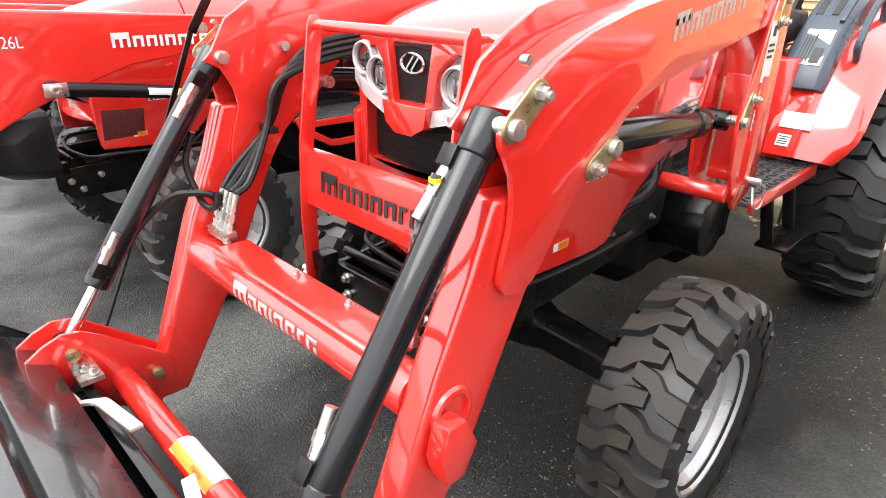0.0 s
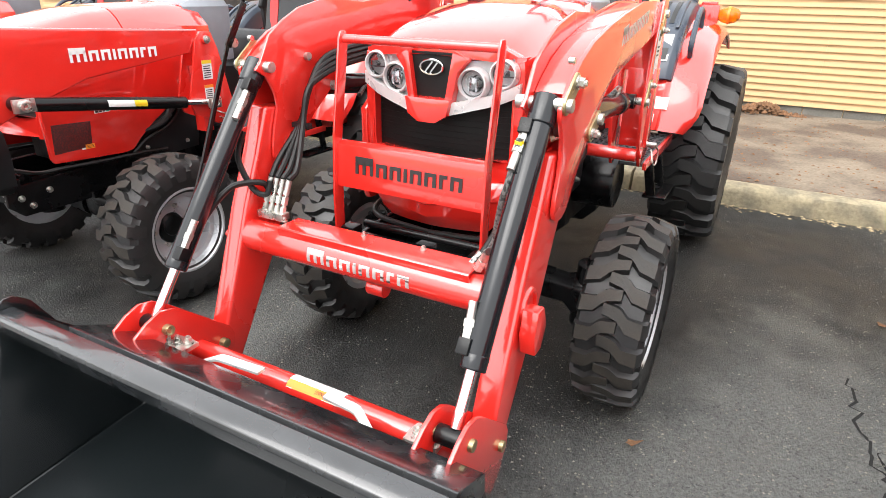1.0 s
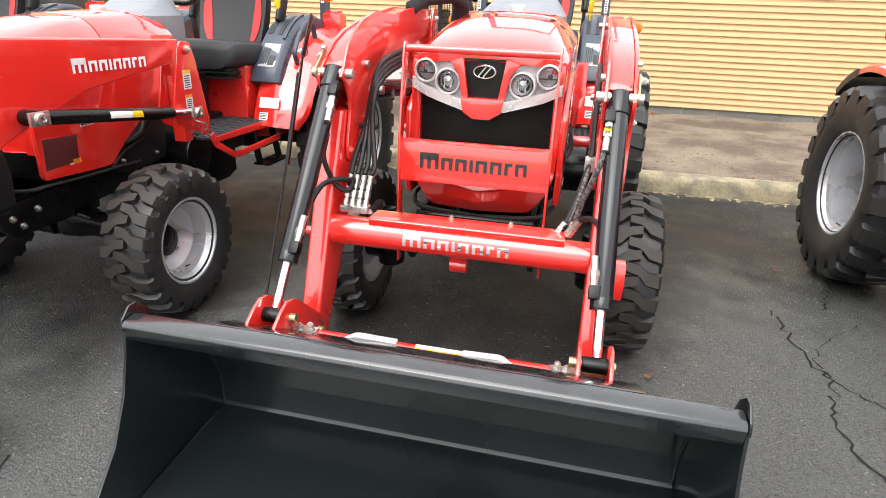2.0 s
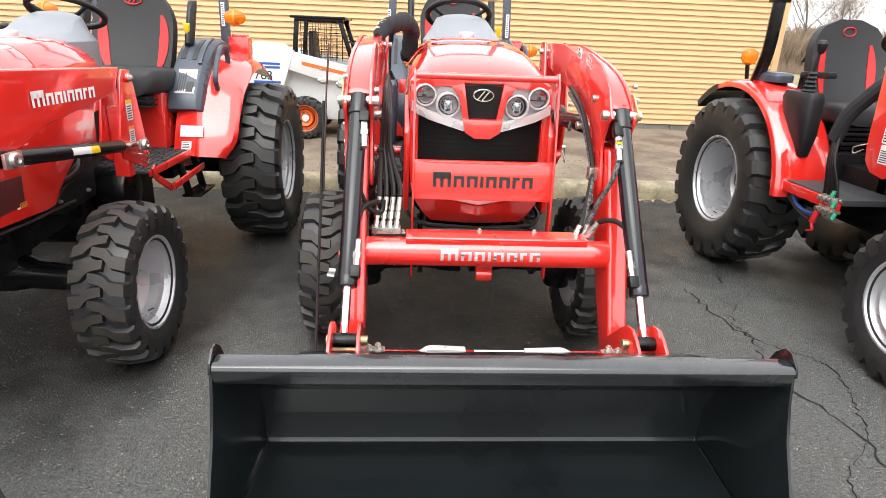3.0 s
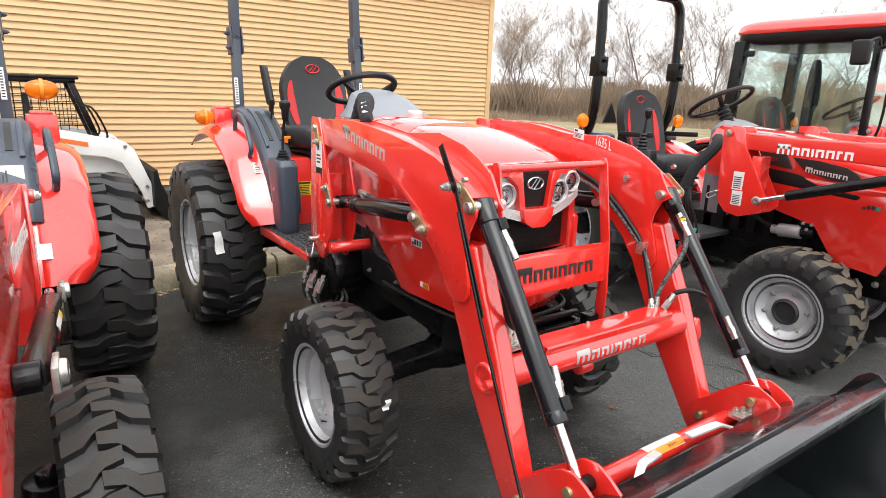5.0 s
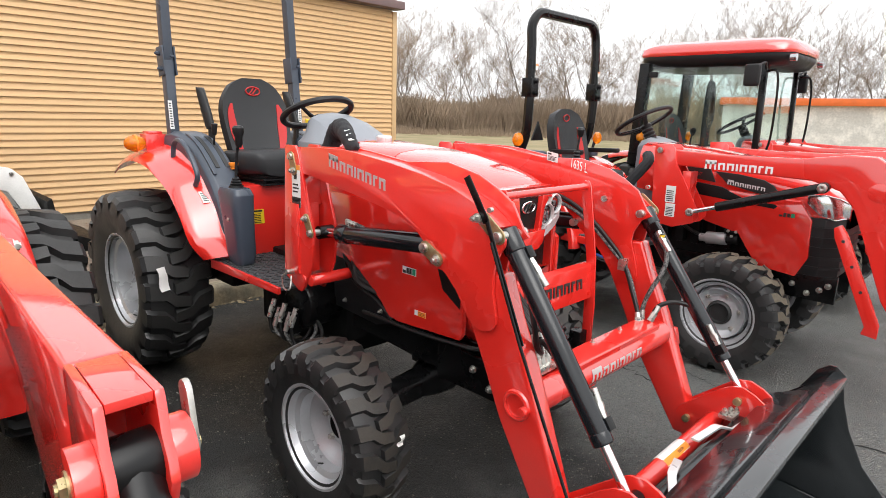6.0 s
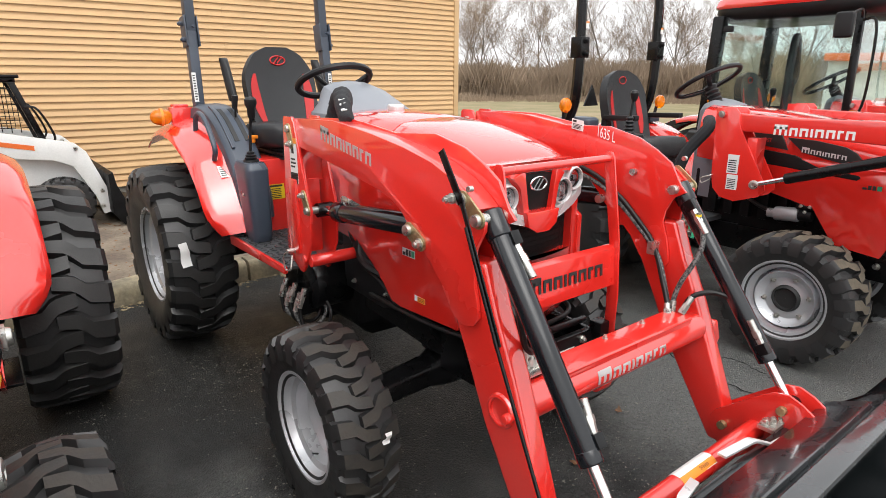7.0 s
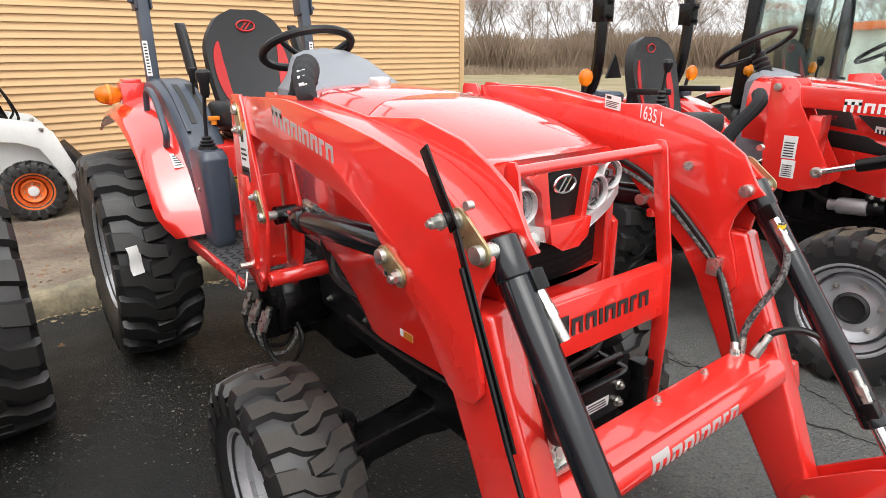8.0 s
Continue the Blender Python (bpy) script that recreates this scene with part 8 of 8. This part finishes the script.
# ---- skid steer behind the kerb ----
def skid_steer():
    K = thing("skid_steer", "small white skid steer with black cage and orange rims", "loader")
    Y0 = 4.40
    bm = bmesh.new()
    plate(bm, [(-1.75, 0.32), (-1.75, 0.95), (-1.45, 1.02), (-1.05, 0.80), (-0.62, 0.74), (-0.50, 0.55), (-0.55, 0.32)], Y0 + 0.10, Y0 + 0.85, "y")
    part("body", bm, BOBWHITE, K, "white painted steel body", bevel=0.015)
    for side in (0, 1):
        y = Y0 + 0.9 * side
        bm = bmesh.new()
        plate(bm, [(-1.85, 1.02), (-1.70, 1.10), (-1.50, 1.07), (-0.62, 0.88), (-0.54, 0.80), (-0.40, 0.42), (-0.40, 0.24), (-0.47, 0.22), (-0.52, 0.40), (-0.66, 0.68), (-0.80, 0.74), (-1.30, 0.80), (-1.75, 0.93)], y - 0.02, y + 0.06, "y")
        if side == 0:
            tw = bmesh.new()
            plate(tw, [(-2.06, 0.45), (-2.06, 1.08), (-1.92, 1.17), (-1.62, 1.16), (-1.50, 1.08), (-1.62, 0.72), (-1.62, 0.45)], y - 0.03, y + 0.06, "y")
            tower = part("rear_tower", tw, BOBWHITE, K, "white rear tower with black number and blue stripes", bevel=0.012)
            num = letters("763", 0.135, 0.0006)
            for v in num.verts:
                p = v.co.copy()
                v.co = (-1.955 + p.x * 1.05, y - 0.032 + p.y, 0.765 + p.z)
            part("number", num, INK, tower, "black model number")
            st = bmesh.new()
            for z0, z1 in ((0.725, 0.75), (0.885, 0.91), (0.925, 0.95)):
                plate(st, [(-1.96, z0), (-1.96, z1), (-1.66, z1), (-1.66, z0)], y - 0.034, y - 0.029, "y")
            part("blue_stripe", st, BLUE, tower)
        arm = part("lift_arm", bm, BOBWHITE, K, "white bent lift arm with an orange stripe", bevel=0.012)
        bm = bmesh.new()
        plate(bm, [(-1.42, 0.935), (-1.42, 0.975), (-0.92, 0.875), (-0.92, 0.835)], y - 0.024, y - 0.018, "y")
        part("orange_stripe", bm, BOBORANGE, arm)
        bm = bmesh.new()
        for x, z in ((-0.47, 0.30), (-0.46, 0.44), (-0.62, 0.83), (-1.2, 0.9)):
            bolt(bm, (x, y - 0.02, z), (0, -1, 0), 0.014, 0.014)
        part("arm_bolts", bm, ZINC, arm)
    for x in (-0.76, -1.40):
        for side in (0, 1):
            w = new("wheel")
            w.parent = K
            w.matrix_local = pose(x, Y0 + 0.02 + 0.86 * side, 0.345, 0, 0, -90 if side == 0 else 90)
            bm = bmesh.new()
            tyre_mesh(bm, 0.245, 0.16, 0.135, 18, 0.015, 0.01)
            part("tyre", bm, [RUBBER, RUBBER], w, angle=38)
            bm = bmesh.new()
            rim_mesh(bm, 0.135, 0.16, 0.03, 0.04)
            part("rim", bm, BOBORANGE, w, "orange painted rim")
            bm = bmesh.new()
            ring(bm, (0, 0, 0), ALONG_X, [(0.02, 0.042), (0.05, 0.04), (0.055, 0.02), (0.055, 0.001)], 18)
            part("hub", bm, BOBWHITE, w)
            for k in range(8):
                bm = bmesh.new()
                a = 2 * math.pi * k / 8
                bolt(bm, (0.03, 0.06 * math.cos(a), 0.06 * math.sin(a)), (1, 0, 0), 0.007, 0.01)
                part("wheel_nut", bm, ZINC, w)
    # cage
    cagep = new("cage")
    cagep.parent = K
    for y in (Y0 + 0.12, Y0 + 0.80):
        for a, b in (((-1.52, 0.98), (-1.48, 1.42)), ((-0.82, 0.86), (-1.0, 1.42)), ((-1.50, 1.42), (-0.96, 1.42))):
            bm = bmesh.new()
            bar(bm, (a[0], y, a[1]), (b[0], y, b[1]), 0.05, 0.06, (0, 1, 0))
            part("cage_post", bm, BLACK, cagep, bevel=0.006)
        bm = bmesh.new()
        for k in range(8):
            x = -1.44 + 0.066 * k
            bar(bm, (x, y, 0.98), (x, y, 1.40), 0.006, 0.006, (0, 1, 0))
        for k in range(6):
            z = 1.02 + 0.065 * k
            bar(bm, (-1.46, y, z), (-0.92 - 0.32 * (z - 1.0) * 0.6, y, z), 0.006, 0.006, (0, 1, 0))
        part("cage_mesh", bm, BLACK, cagep, "black wire mesh panel")
    bm = bmesh.new()
    box(bm, (-1.24, Y0 + 0.46, 1.445), (0.62, 0.78, 0.03))
    part("cage_roof", bm, BLACK, cagep, bevel=0.01)
    bm = bmesh.new()
    for y in (Y0 + 0.12, Y0 + 0.80):
        sweep(bm, smooth_path([(-0.93, y - 0.03, 1.20), (-0.84, y - 0.05, 1.17), (-0.75, y - 0.05, 0.95), (-0.78, y - 0.03, 0.86)]), 0.010, 7)
    part("grab_handle", bm, BLACK, cagep)
    bm = bmesh.new()
    rows = []
    for z in (0.80, 1.02, 1.3):
        rows.append([(-1.38, Y0 + 0.25, z), (-1.28 - 0.1 * (z - 0.8), Y0 + 0.25, z), (-1.28 - 0.1 * (z - 0.8), Y0 + 0.68, z), (-1.38, Y0 + 0.68, z)])
    loft(bm, rows)
    part("seat", bm, SEAT, K, bevel=0.03)
    # bucket with a worn blade
    bm = bmesh.new()
    plate(bm, [(-0.42, 0.60), (-0.38, 0.62), (-0.36, 0.50), (-0.28, 0.30), (0.12, 0.13), (0.12, 0.115), (-0.34, 0.13), (-0.42, 0.25)], Y0 - 0.18, Y0 + 1.05, "y")
    part("bucket", bm, SOOT, K, "dark worn steel bucket", bevel=0.006)
    return K


skid_steer().location.x = -0.06

# ---- small things on and round the main tractor ----
sleeve = thing("hose_sleeve", "black fabric hose sleeve with white print bent over the loader arm", "hose sleeve")
path = smooth_path([(-0.405, -0.03, 1.305), (-0.375, 0.05, 1.348), (-0.325, 0.14, 1.37), (-0.285, 0.22, 1.376), (-0.262, 0.29, 1.345), (-0.268, 0.325, 1.28), (-0.28, 0.34, 1.20)], 6)
bm = bmesh.new()
secs, frames = [], []
for i, p in enumerate(path):
    d = (path[min(i + 1, len(path) - 1)] - path[max(i - 1, 0)]).normalized()
    u = (Vector((-0.45, -0.55, 0.7)) - d * d.dot(Vector((-0.45, -0.55, 0.7)))).normalized()
    v = d.cross(u)
    frames.append((p, d, u, v))
    ringp = []
    for k in range(18):
        q = 2 * math.pi * k / 18
        r = (0.028 + 0.012 * min(1, i / 14)) * (1 + 0.10 * noise.noise(Vector((i * 0.55, math.cos(q) * 1.2, math.sin(q) * 1.2))) + 0.05 * math.sin(i * 1.9 + 2 * q))
        if i in (0, len(path) - 1):
            r *= 0.75
        ringp.append(p + u * r * math.cos(q) + v * r * 0.85 * math.sin(q))
    secs.append(ringp)
loft(bm, secs)
cloth = part("cloth", bm, CLOTH, sleeve, angle=60)
bm = bmesh.new()
for i in range(2, 12, 2):
    p, d, u, v = frames[i]
    c = p + u * 0.030
    for k in (0, 1):
        w = 0.005 if k else 0.003
        bar(bm, c + d * 0.006 * k - v * 0.010, c + d * 0.006 * k + v * (0.010 if (i + k) % 3 else 0.002), w, 0.003, u)
part("white_print", bm, WHITE, sleeve, "white print as plain bars")

# paper tags on the tyres
for name, c, turn, w, h in (("paper_tag", (-0.655, 1.205, 0.60), (-14, 0, 24), 0.055, 0.12), ("paper_tag", (-0.565, -0.482, 0.415), (0, 10, 14), 0.028, 0.035)):
    bm = bmesh.new()
    m = pose(0, 0, 0, *turn)
    pts = []
    secs = []
    for k in range(6):
        v = k / 5 - 0.5
        bend = 0.008 * math.sin(k * 1.3)
        secs.append([m @ Vector((-w / 2 + 0.1 * w * v, bend, v * h)), m @ Vector((w / 2 + 0.1 * w * v, bend * 0.4, v * h)), m @ Vector((w / 2 + 0.1 * w * v, bend * 0.4 + 0.001, v * h)), m @ Vector((-w / 2 + 0.1 * w * v, bend + 0.001, v * h))])
    loft(bm, secs)
    tag = tagged(part(name, bm, WHITE), "crumpled white paper tag stuck on a tyre tread", "tag")
    tag.location = c

# hydraulic valve under the platform
valve = thing("hydraulic_valve", "bundle of hydraulic hoses and couplers under the platform", "valve")
rng = random.Random(11)
bm = bmesh.new()
box(bm, (-0.36, 0.50, 0.52), (0.10, 0.14, 0.10))
part("valve_block", bm, SOOT, valve, bevel=0.006)
for k in range(5):
    bm = bmesh.new()
    y = 0.40 + 0.045 * k
    rod(bm, (-0.40, y, 0.60 - 0.03 * (k % 2)), (-0.43, y, 0.52 - 0.03 * (k % 2)), 0.012, 8)
    rod(bm, (-0.411, y, 0.571 - 0.03 * (k % 2)), (-0.421, y, 0.545 - 0.03 * (k % 2)), 0.0145, 6)
    part("coupler", bm, ZINC, valve)
    bm = bmesh.new()
    sweep(bm, smooth_path([(-0.43, y, 0.52 - 0.03 * (k % 2)), (-0.425, y - 0.015, 0.455), (-0.40, y - 0.05 + 0.01 * (k % 3), 0.41 + 0.012 * k), (-0.36, y - 0.085 + 0.012 * (k % 2), 0.43 + 0.01 * k), (-0.33, y - 0.09, 0.50), (-0.33, y - 0.04, 0.55)]), 0.008, 7)
    part("hose", bm, BRAID if k % 2 else HOSE, valve)

# dry leaves and litter on the asphalt
rng = random.Random(5)
for x, y in ((0.70, -0.42), (0.33, -1.02), (-0.95, 1.9), (1.5, 0.9), (-0.6, 2.2), (0.25, -0.55)):
    bm = bmesh.new()
    a = rng.random() * 6
    pts = []
    for k in range(10):
        r = 0.020 * (1 + 0.35 * math.sin(k * 2.1 + a)) * (1.4 if k in (0, 5) else 1)
        pts.append((r * math.cos(2 * math.pi * k / 10), r * 0.65 * math.sin(2 * math.pi * k / 10)))
    lo = [bm.verts.new((p[0], p[1], 0.006 + 0.25 * p[0] ** 2 * 20)) for p in pts]
    hi = [bm.verts.new((p[0], p[1], 0.0075 + 0.25 * p[0] ** 2 * 20)) for p in pts]
    bm.faces.new(hi)
    bm.faces.new(lo[::-1])
    for i in range(10):
        bm.faces.new((lo[i], lo[(i + 1) % 10], hi[(i + 1) % 10], hi[i]))
    leaf = tagged(part("dry_leaf", bm, LEAF), "curled brown dry leaf lying on asphalt", "leaf", "fallen leaves")
    leaf.matrix_world = pose(x, y, 0.004, 0, 0, math.degrees(a))


def scatter(name, count, region, size, material, label, category, seed, squash=0.6):
    rng = random.Random(seed)
    verts, faces = [], []
    for _ in range(count):
        x, y, z = region(rng)
        s = size * (0.4 + rng.random() ** 3 * 1.5)
        a = rng.random() * 6.28
        base = len(verts)
        n = 5
        for k in range(n):
            q = a + 2 * math.pi * k / n
            r = s * (0.7 + 0.5 * rng.random())
            verts.append((x + r * math.cos(q), y + r * math.sin(q), z))
        verts.append((x + 0.2 * s, y, z + s * squash * (0.6 + rng.random())))
        for k in range(n):
            faces.append((base + k, base + (k + 1) % n, base + n))
    me = bpy.data.meshes.new(name)
    me.from_pydata(verts, [], faces)
    me.materials.append(material)
    return tagged(new(name, me), label, category, kind="stuff")


def on_lot(rng):
    if rng.random() < 0.03:
        # a swept heap beside the front wheel
        x, y = rng.gauss(-0.95, 0.18), rng.gauss(-0.55, 0.32)
        return x, y, lot_height(x, y)
    x, y = rng.uniform(-4, 5), rng.uniform(-3.2, 2.3)
    while noise.noise(Vector((x * 1.3, y * 1.3, 5))) + 0.55 * rng.random() + (0.34 if y < -1.0 else 0.05 if x > 0.9 else -0.12) < 0.22:
        x, y = rng.uniform(-4, 5), rng.uniform(-3.2, 2.3)
    return x, y, lot_height(x, y)


def by_kerb(rng):
    x = rng.uniform(-6, 8)
    return x, 2.38 - abs(rng.gauss(0, 0.05)), 0.0


def on_dirt(rng):
    x, y = rng.uniform(-4, 6), 2.62 + rng.random() ** 1.5 * 3.2
    return x, y, ground_height(x, y)


scatter("grit", 95000, on_lot, 0.0028, STONE, "pale loose grit scattered over the asphalt", "grit", 1)
# a crack wandering across the asphalt
rng = random.Random(77)
bm = bmesh.new()
line = smooth_path([(1.78, 0.40, 0), (1.44, 0.02, 0), (1.43, -0.24, 0), (1.62, -0.46, 0), (1.56, -0.72, 0), (1.42, -1.0, 0), (1.19, -1.22, 0), (1.05, -1.6, 0)], 14)
edges = []
for p in line:
    x, y = p.x + rng.gauss(0, 0.006), p.y + rng.gauss(0, 0.006)
    h = 0.0015 + 0.003 * rng.random()
    edges.append([bm.verts.new((x + s * h, y + s * h * 0.5, lot_height(x, y) + 0.002)) for s in (-1, 1)])
for a, b in zip(edges, edges[1:]):
    bm.faces.new((a[0], a[1], b[1], b[0]))
bmesh.ops.recalc_face_normals(bm, faces=bm.faces)
tagged(part("crack", bm, SOOT), "thin dark crack in the asphalt", "crack", kind="structure")
scatter("kerb_litter", 2600, by_kerb, 0.010, LITTER, "straw and leaf litter along the kerb", "litter", 2, 0.35)
def by_wall(rng):
    x, y = rng.gauss(0.8, 0.16), 5.88 - abs(rng.gauss(0, 0.12))
    return x, y, ground_height(x, y) + 0.11 * rng.random() * math.exp(-((x - 0.8) / 0.2) ** 2)


scatter("leaf_pile", 700, by_wall, 0.022, LEAF, "heap of dead brown leaves against the wall", "leaves", 4, 0.8)
scatter("dirt_litter", 7000, on_dirt, 0.010, LEAF, "dead leaves and clods on the dirt strip", "litter", 3, 0.4)


def crack(points, seed):
    rng = random.Random(seed)
    bm = bmesh.new()
    path = smooth_path([(x, y, 0) for x, y in points], 10)
    rows = []
    for p in path:
        x, y = p.x + rng.gauss(0, 0.012), p.y + rng.gauss(0, 0.012)
        w = 0.0025 + 0.004 * rng.random()
        rows.append((x, y, w))
    for (x0, y0, w0), (x1, y1, w1) in zip(rows, rows[1:]):
        z0, z1 = lot_height(x0, y0) + 0.0025, lot_height(x1, y1) + 0.0025
        v = [bm.verts.new(p) for p in ((x0 - w0, y0, z0), (x0 + w0, y0, z0), (x1 + w1, y1, z1), (x1 - w1, y1, z1))]
        bm.faces.new(v)
    ob = part("crack", bm, CRACK, road)
    return ob


crack([(1.34, 0.35), (1.36, 0.05), (1.40, -0.25), (1.33, -0.55), (1.42, -0.95), (1.36, -1.25), (1.48, -1.7), (1.40, -2.2)], 3)
crack([(1.75, 0.9), (1.72, 0.75), (1.65, 0.62), (1.60, 0.45)], 5)
crack([(-1.6, -1.2), (-1.2, -1.5), (-0.9, -1.95), (-0.75, -2.6)], 6)

# ---- distance: bare woods, brush, a pale block building, parked cars ----
def bare_tree(seed, height, spread):
    rng = random.Random(seed)
    tree = thing("bare_tree", "leafless grey-brown tree at the wood's edge", "tree", "bare trees")
    trunk, twigs = bmesh.new(), bmesh.new()

    def limb(p, d, length, r, depth):
        pts, q = [p], d.copy()
        n = 5 if depth == 0 else 4
        for k in range(n):
            q = (q + Vector((rng.gauss(0, 0.11), rng.gauss(0, 0.11), 0.04 + rng.gauss(0, 0.06)))).normalized()
            pts.append(pts[-1] + q * length / n)
        rr = [r * (1 - 0.7 * k / n) for k in range(n + 1)]
        sweep(trunk if depth < 2 else twigs, pts, rr, 5 if depth < 2 else 3)
        if depth >= 4:
            return
        for k in range((9, 6, 6, 5)[depth]):
            i = rng.randint(2 if depth == 0 else 1, n)
            side = Vector((rng.gauss(0, 1), rng.gauss(0, 1), rng.gauss(0, 0.25))).normalized()
            nd = (q * rng.uniform(0.3, 0.7) + side * spread * rng.uniform(0.7, 1.3) + Vector((0, 0, 0.22))).normalized()
            limb(pts[i], nd, length * rng.uniform(0.42, 0.66), max(rr[i] * 0.52, 0.0075), depth + 1)
    limb(Vector((0, 0, -0.3)), Vector((rng.gauss(0, 0.05), rng.gauss(0, 0.05), 1)), height * 0.66, height * 0.009, 0)
    part("trunk", trunk, BARK, tree, angle=60)
    part("crown", twigs, TWIG, tree, angle=60)
    return tree


kinds = [bare_tree(s, h, w) for s, h, w in ((1, 11, 0.55), (2, 10, 0.65), (3, 13, 0.48), (4, 8.5, 0.75), (5, 12, 0.5), (6, 8, 0.7))]
rng = random.Random(21)
spots = []
for i in range(84):
    a = radians(-8 + 66 * (i + rng.random()) / 84)
    d = rng.uniform(42, 66)
    spots.append((d * math.cos(a), d * math.sin(a)))
for k, (x, y) in enumerate(spots):
    m = Matrix.Translation((x, y, 0)) @ Matrix.Rotation(rng.random() * 6.28, 4, "Z") @ Matrix.Scale(rng.uniform(0.6, 1.05), 4)
    if k < len(kinds):
        kinds[k].matrix_basis = m
    else:
        copy_thing(kinds[k % len(kinds)], m)


def thicket(name, count, seed, d0, d1, h0, h1, label):
    rng = random.Random(seed)
    verts, faces = [], []
    for _ in range(count):
        a = radians(rng.uniform(-12, 62))
        d = rng.uniform(d0, d1)
        h = rng.uniform(h0, h1) * (0.7 + 0.5 * noise.noise(Vector((a * 14, d * 0.1, 0))))
        x, y = d * math.cos(a), d * math.sin(a)
        for _ in range(2):
            lx, ly = rng.gauss(0, 0.24 * h), rng.gauss(0, 0.24 * h)
            w = 0.006 + 0.010 * rng.random()
            b = len(verts)
            verts += [(x - w, y + w, -0.1), (x + w, y - w, -0.1), (x + lx, y + ly, h), (x - w * 0.5 + lx * 0.6, y + ly * 0.6, h * 0.65)]
            faces += [(b, b + 1, b + 2), (b, b + 2, b + 3)]
    me = bpy.data.meshes.new(name)
    me.from_pydata(verts, [], faces)
    me.materials.append(TWIG)
    return tagged(new(name, me), label, "brush", kind="stuff")


thicket("brush", 70000, 8, 38, 62, 1.6, 3.6, "dense brown leafless brush below the trees")
thicket("dry_grass", 9000, 9, 33, 40, 0.25, 0.7, "pale dead grass at the field's edge")

# pale block building with an orange band
bm = bmesh.new()
box(bm, (28.2, -2.5, 1.0), (0.4, 23, 2.3))
far = tagged(part("wall_far", bm, LIMEBLOCK), "far pale split-block wall under an orange band", "wall", kind="structure")
bm = bmesh.new()
box(bm, (28.1, -2.5, 2.30), (0.7, 23.2, 0.30))
ob = part("orange_band", bm, BOBORANGE, far, bevel=0.02)


# parked car whose tail shows past the building
def parked_car():
    V = thing("parked_car", "dark parked car with red tail lamps by the building", "car", at=(-7.62, 4.9, 0.0))
    bm = bmesh.new()
    rows = []
    for x, z0, z1, w in ((-2.1, 0.45, 0.75, 0.70), (-2.0, 0.3, 0.95, 0.82), (-1.0, 0.25, 1.0, 0.88), (0.8, 0.25, 1.05, 0.88), (1.6, 0.3, 1.08, 0.84), (1.72, 0.45, 1.0, 0.74)):
        rows.append([(x, -w, z0), (x, -w * 1.02, (z0 + z1) / 2), (x, -w * 0.9, z1), (x, w * 0.9, z1), (x, w * 1.02, (z0 + z1) / 2), (x, w, z0)])
    loft(bm, rows)
    part("body", bm, BLACK, V, bevel=0.03)
    bm = bmesh.new()
    rows = []
    for x, z1, w in ((-1.0, 1.0, 0.78), (-0.4, 1.42, 0.62), (0.9, 1.45, 0.62), (1.5, 1.08, 0.74)):
        rows.append([(x, -w, 0.98), (x, -w, z1), (x, w, z1), (x, w, 0.98)])
    loft(bm, rows)
    part("cabin", bm, PLASTIC, V, bevel=0.04)
    for s in (1, -1):
        bm = bmesh.new()
        box(bm, (1.66, s * 0.66, 0.92), (0.14, 0.3, 0.2))
        part("tail_lamp", bm, TAIL, V, "red tail lamp", bevel=0.02)
        for x in (-1.35, 1.1):
            bm = bmesh.new()
            ring(bm, (x, s * 0.84, 0.32), ALONG_Y, [(-0.1, 0.2), (-0.1, 0.32), (0.1, 0.32), (0.1, 0.2), (0.08, 0.001)], 28)
            part("wheel", bm, RUBBER, V)
    return V


parked_car()

# clapboards of the building, course by course
for i in range(37):
    z = BASE_Z + COURSE * i
    off = [0.0, 1.2, 2.4][i % 3]
    x = CORNER_X - 0.08
    k = 0
    while x > -12:
        first = LAST_BOARD if k == 0 and i % 3 == 1 else BOARD
        length = 2.9 if first is LAST_BOARD else 3.655
        x -= length + 0.001
        ob = new("clapboard", first)
        ob.location = (x, WALL_Y - 0.012, z)
        ob.parent = building_wall
        k += 1
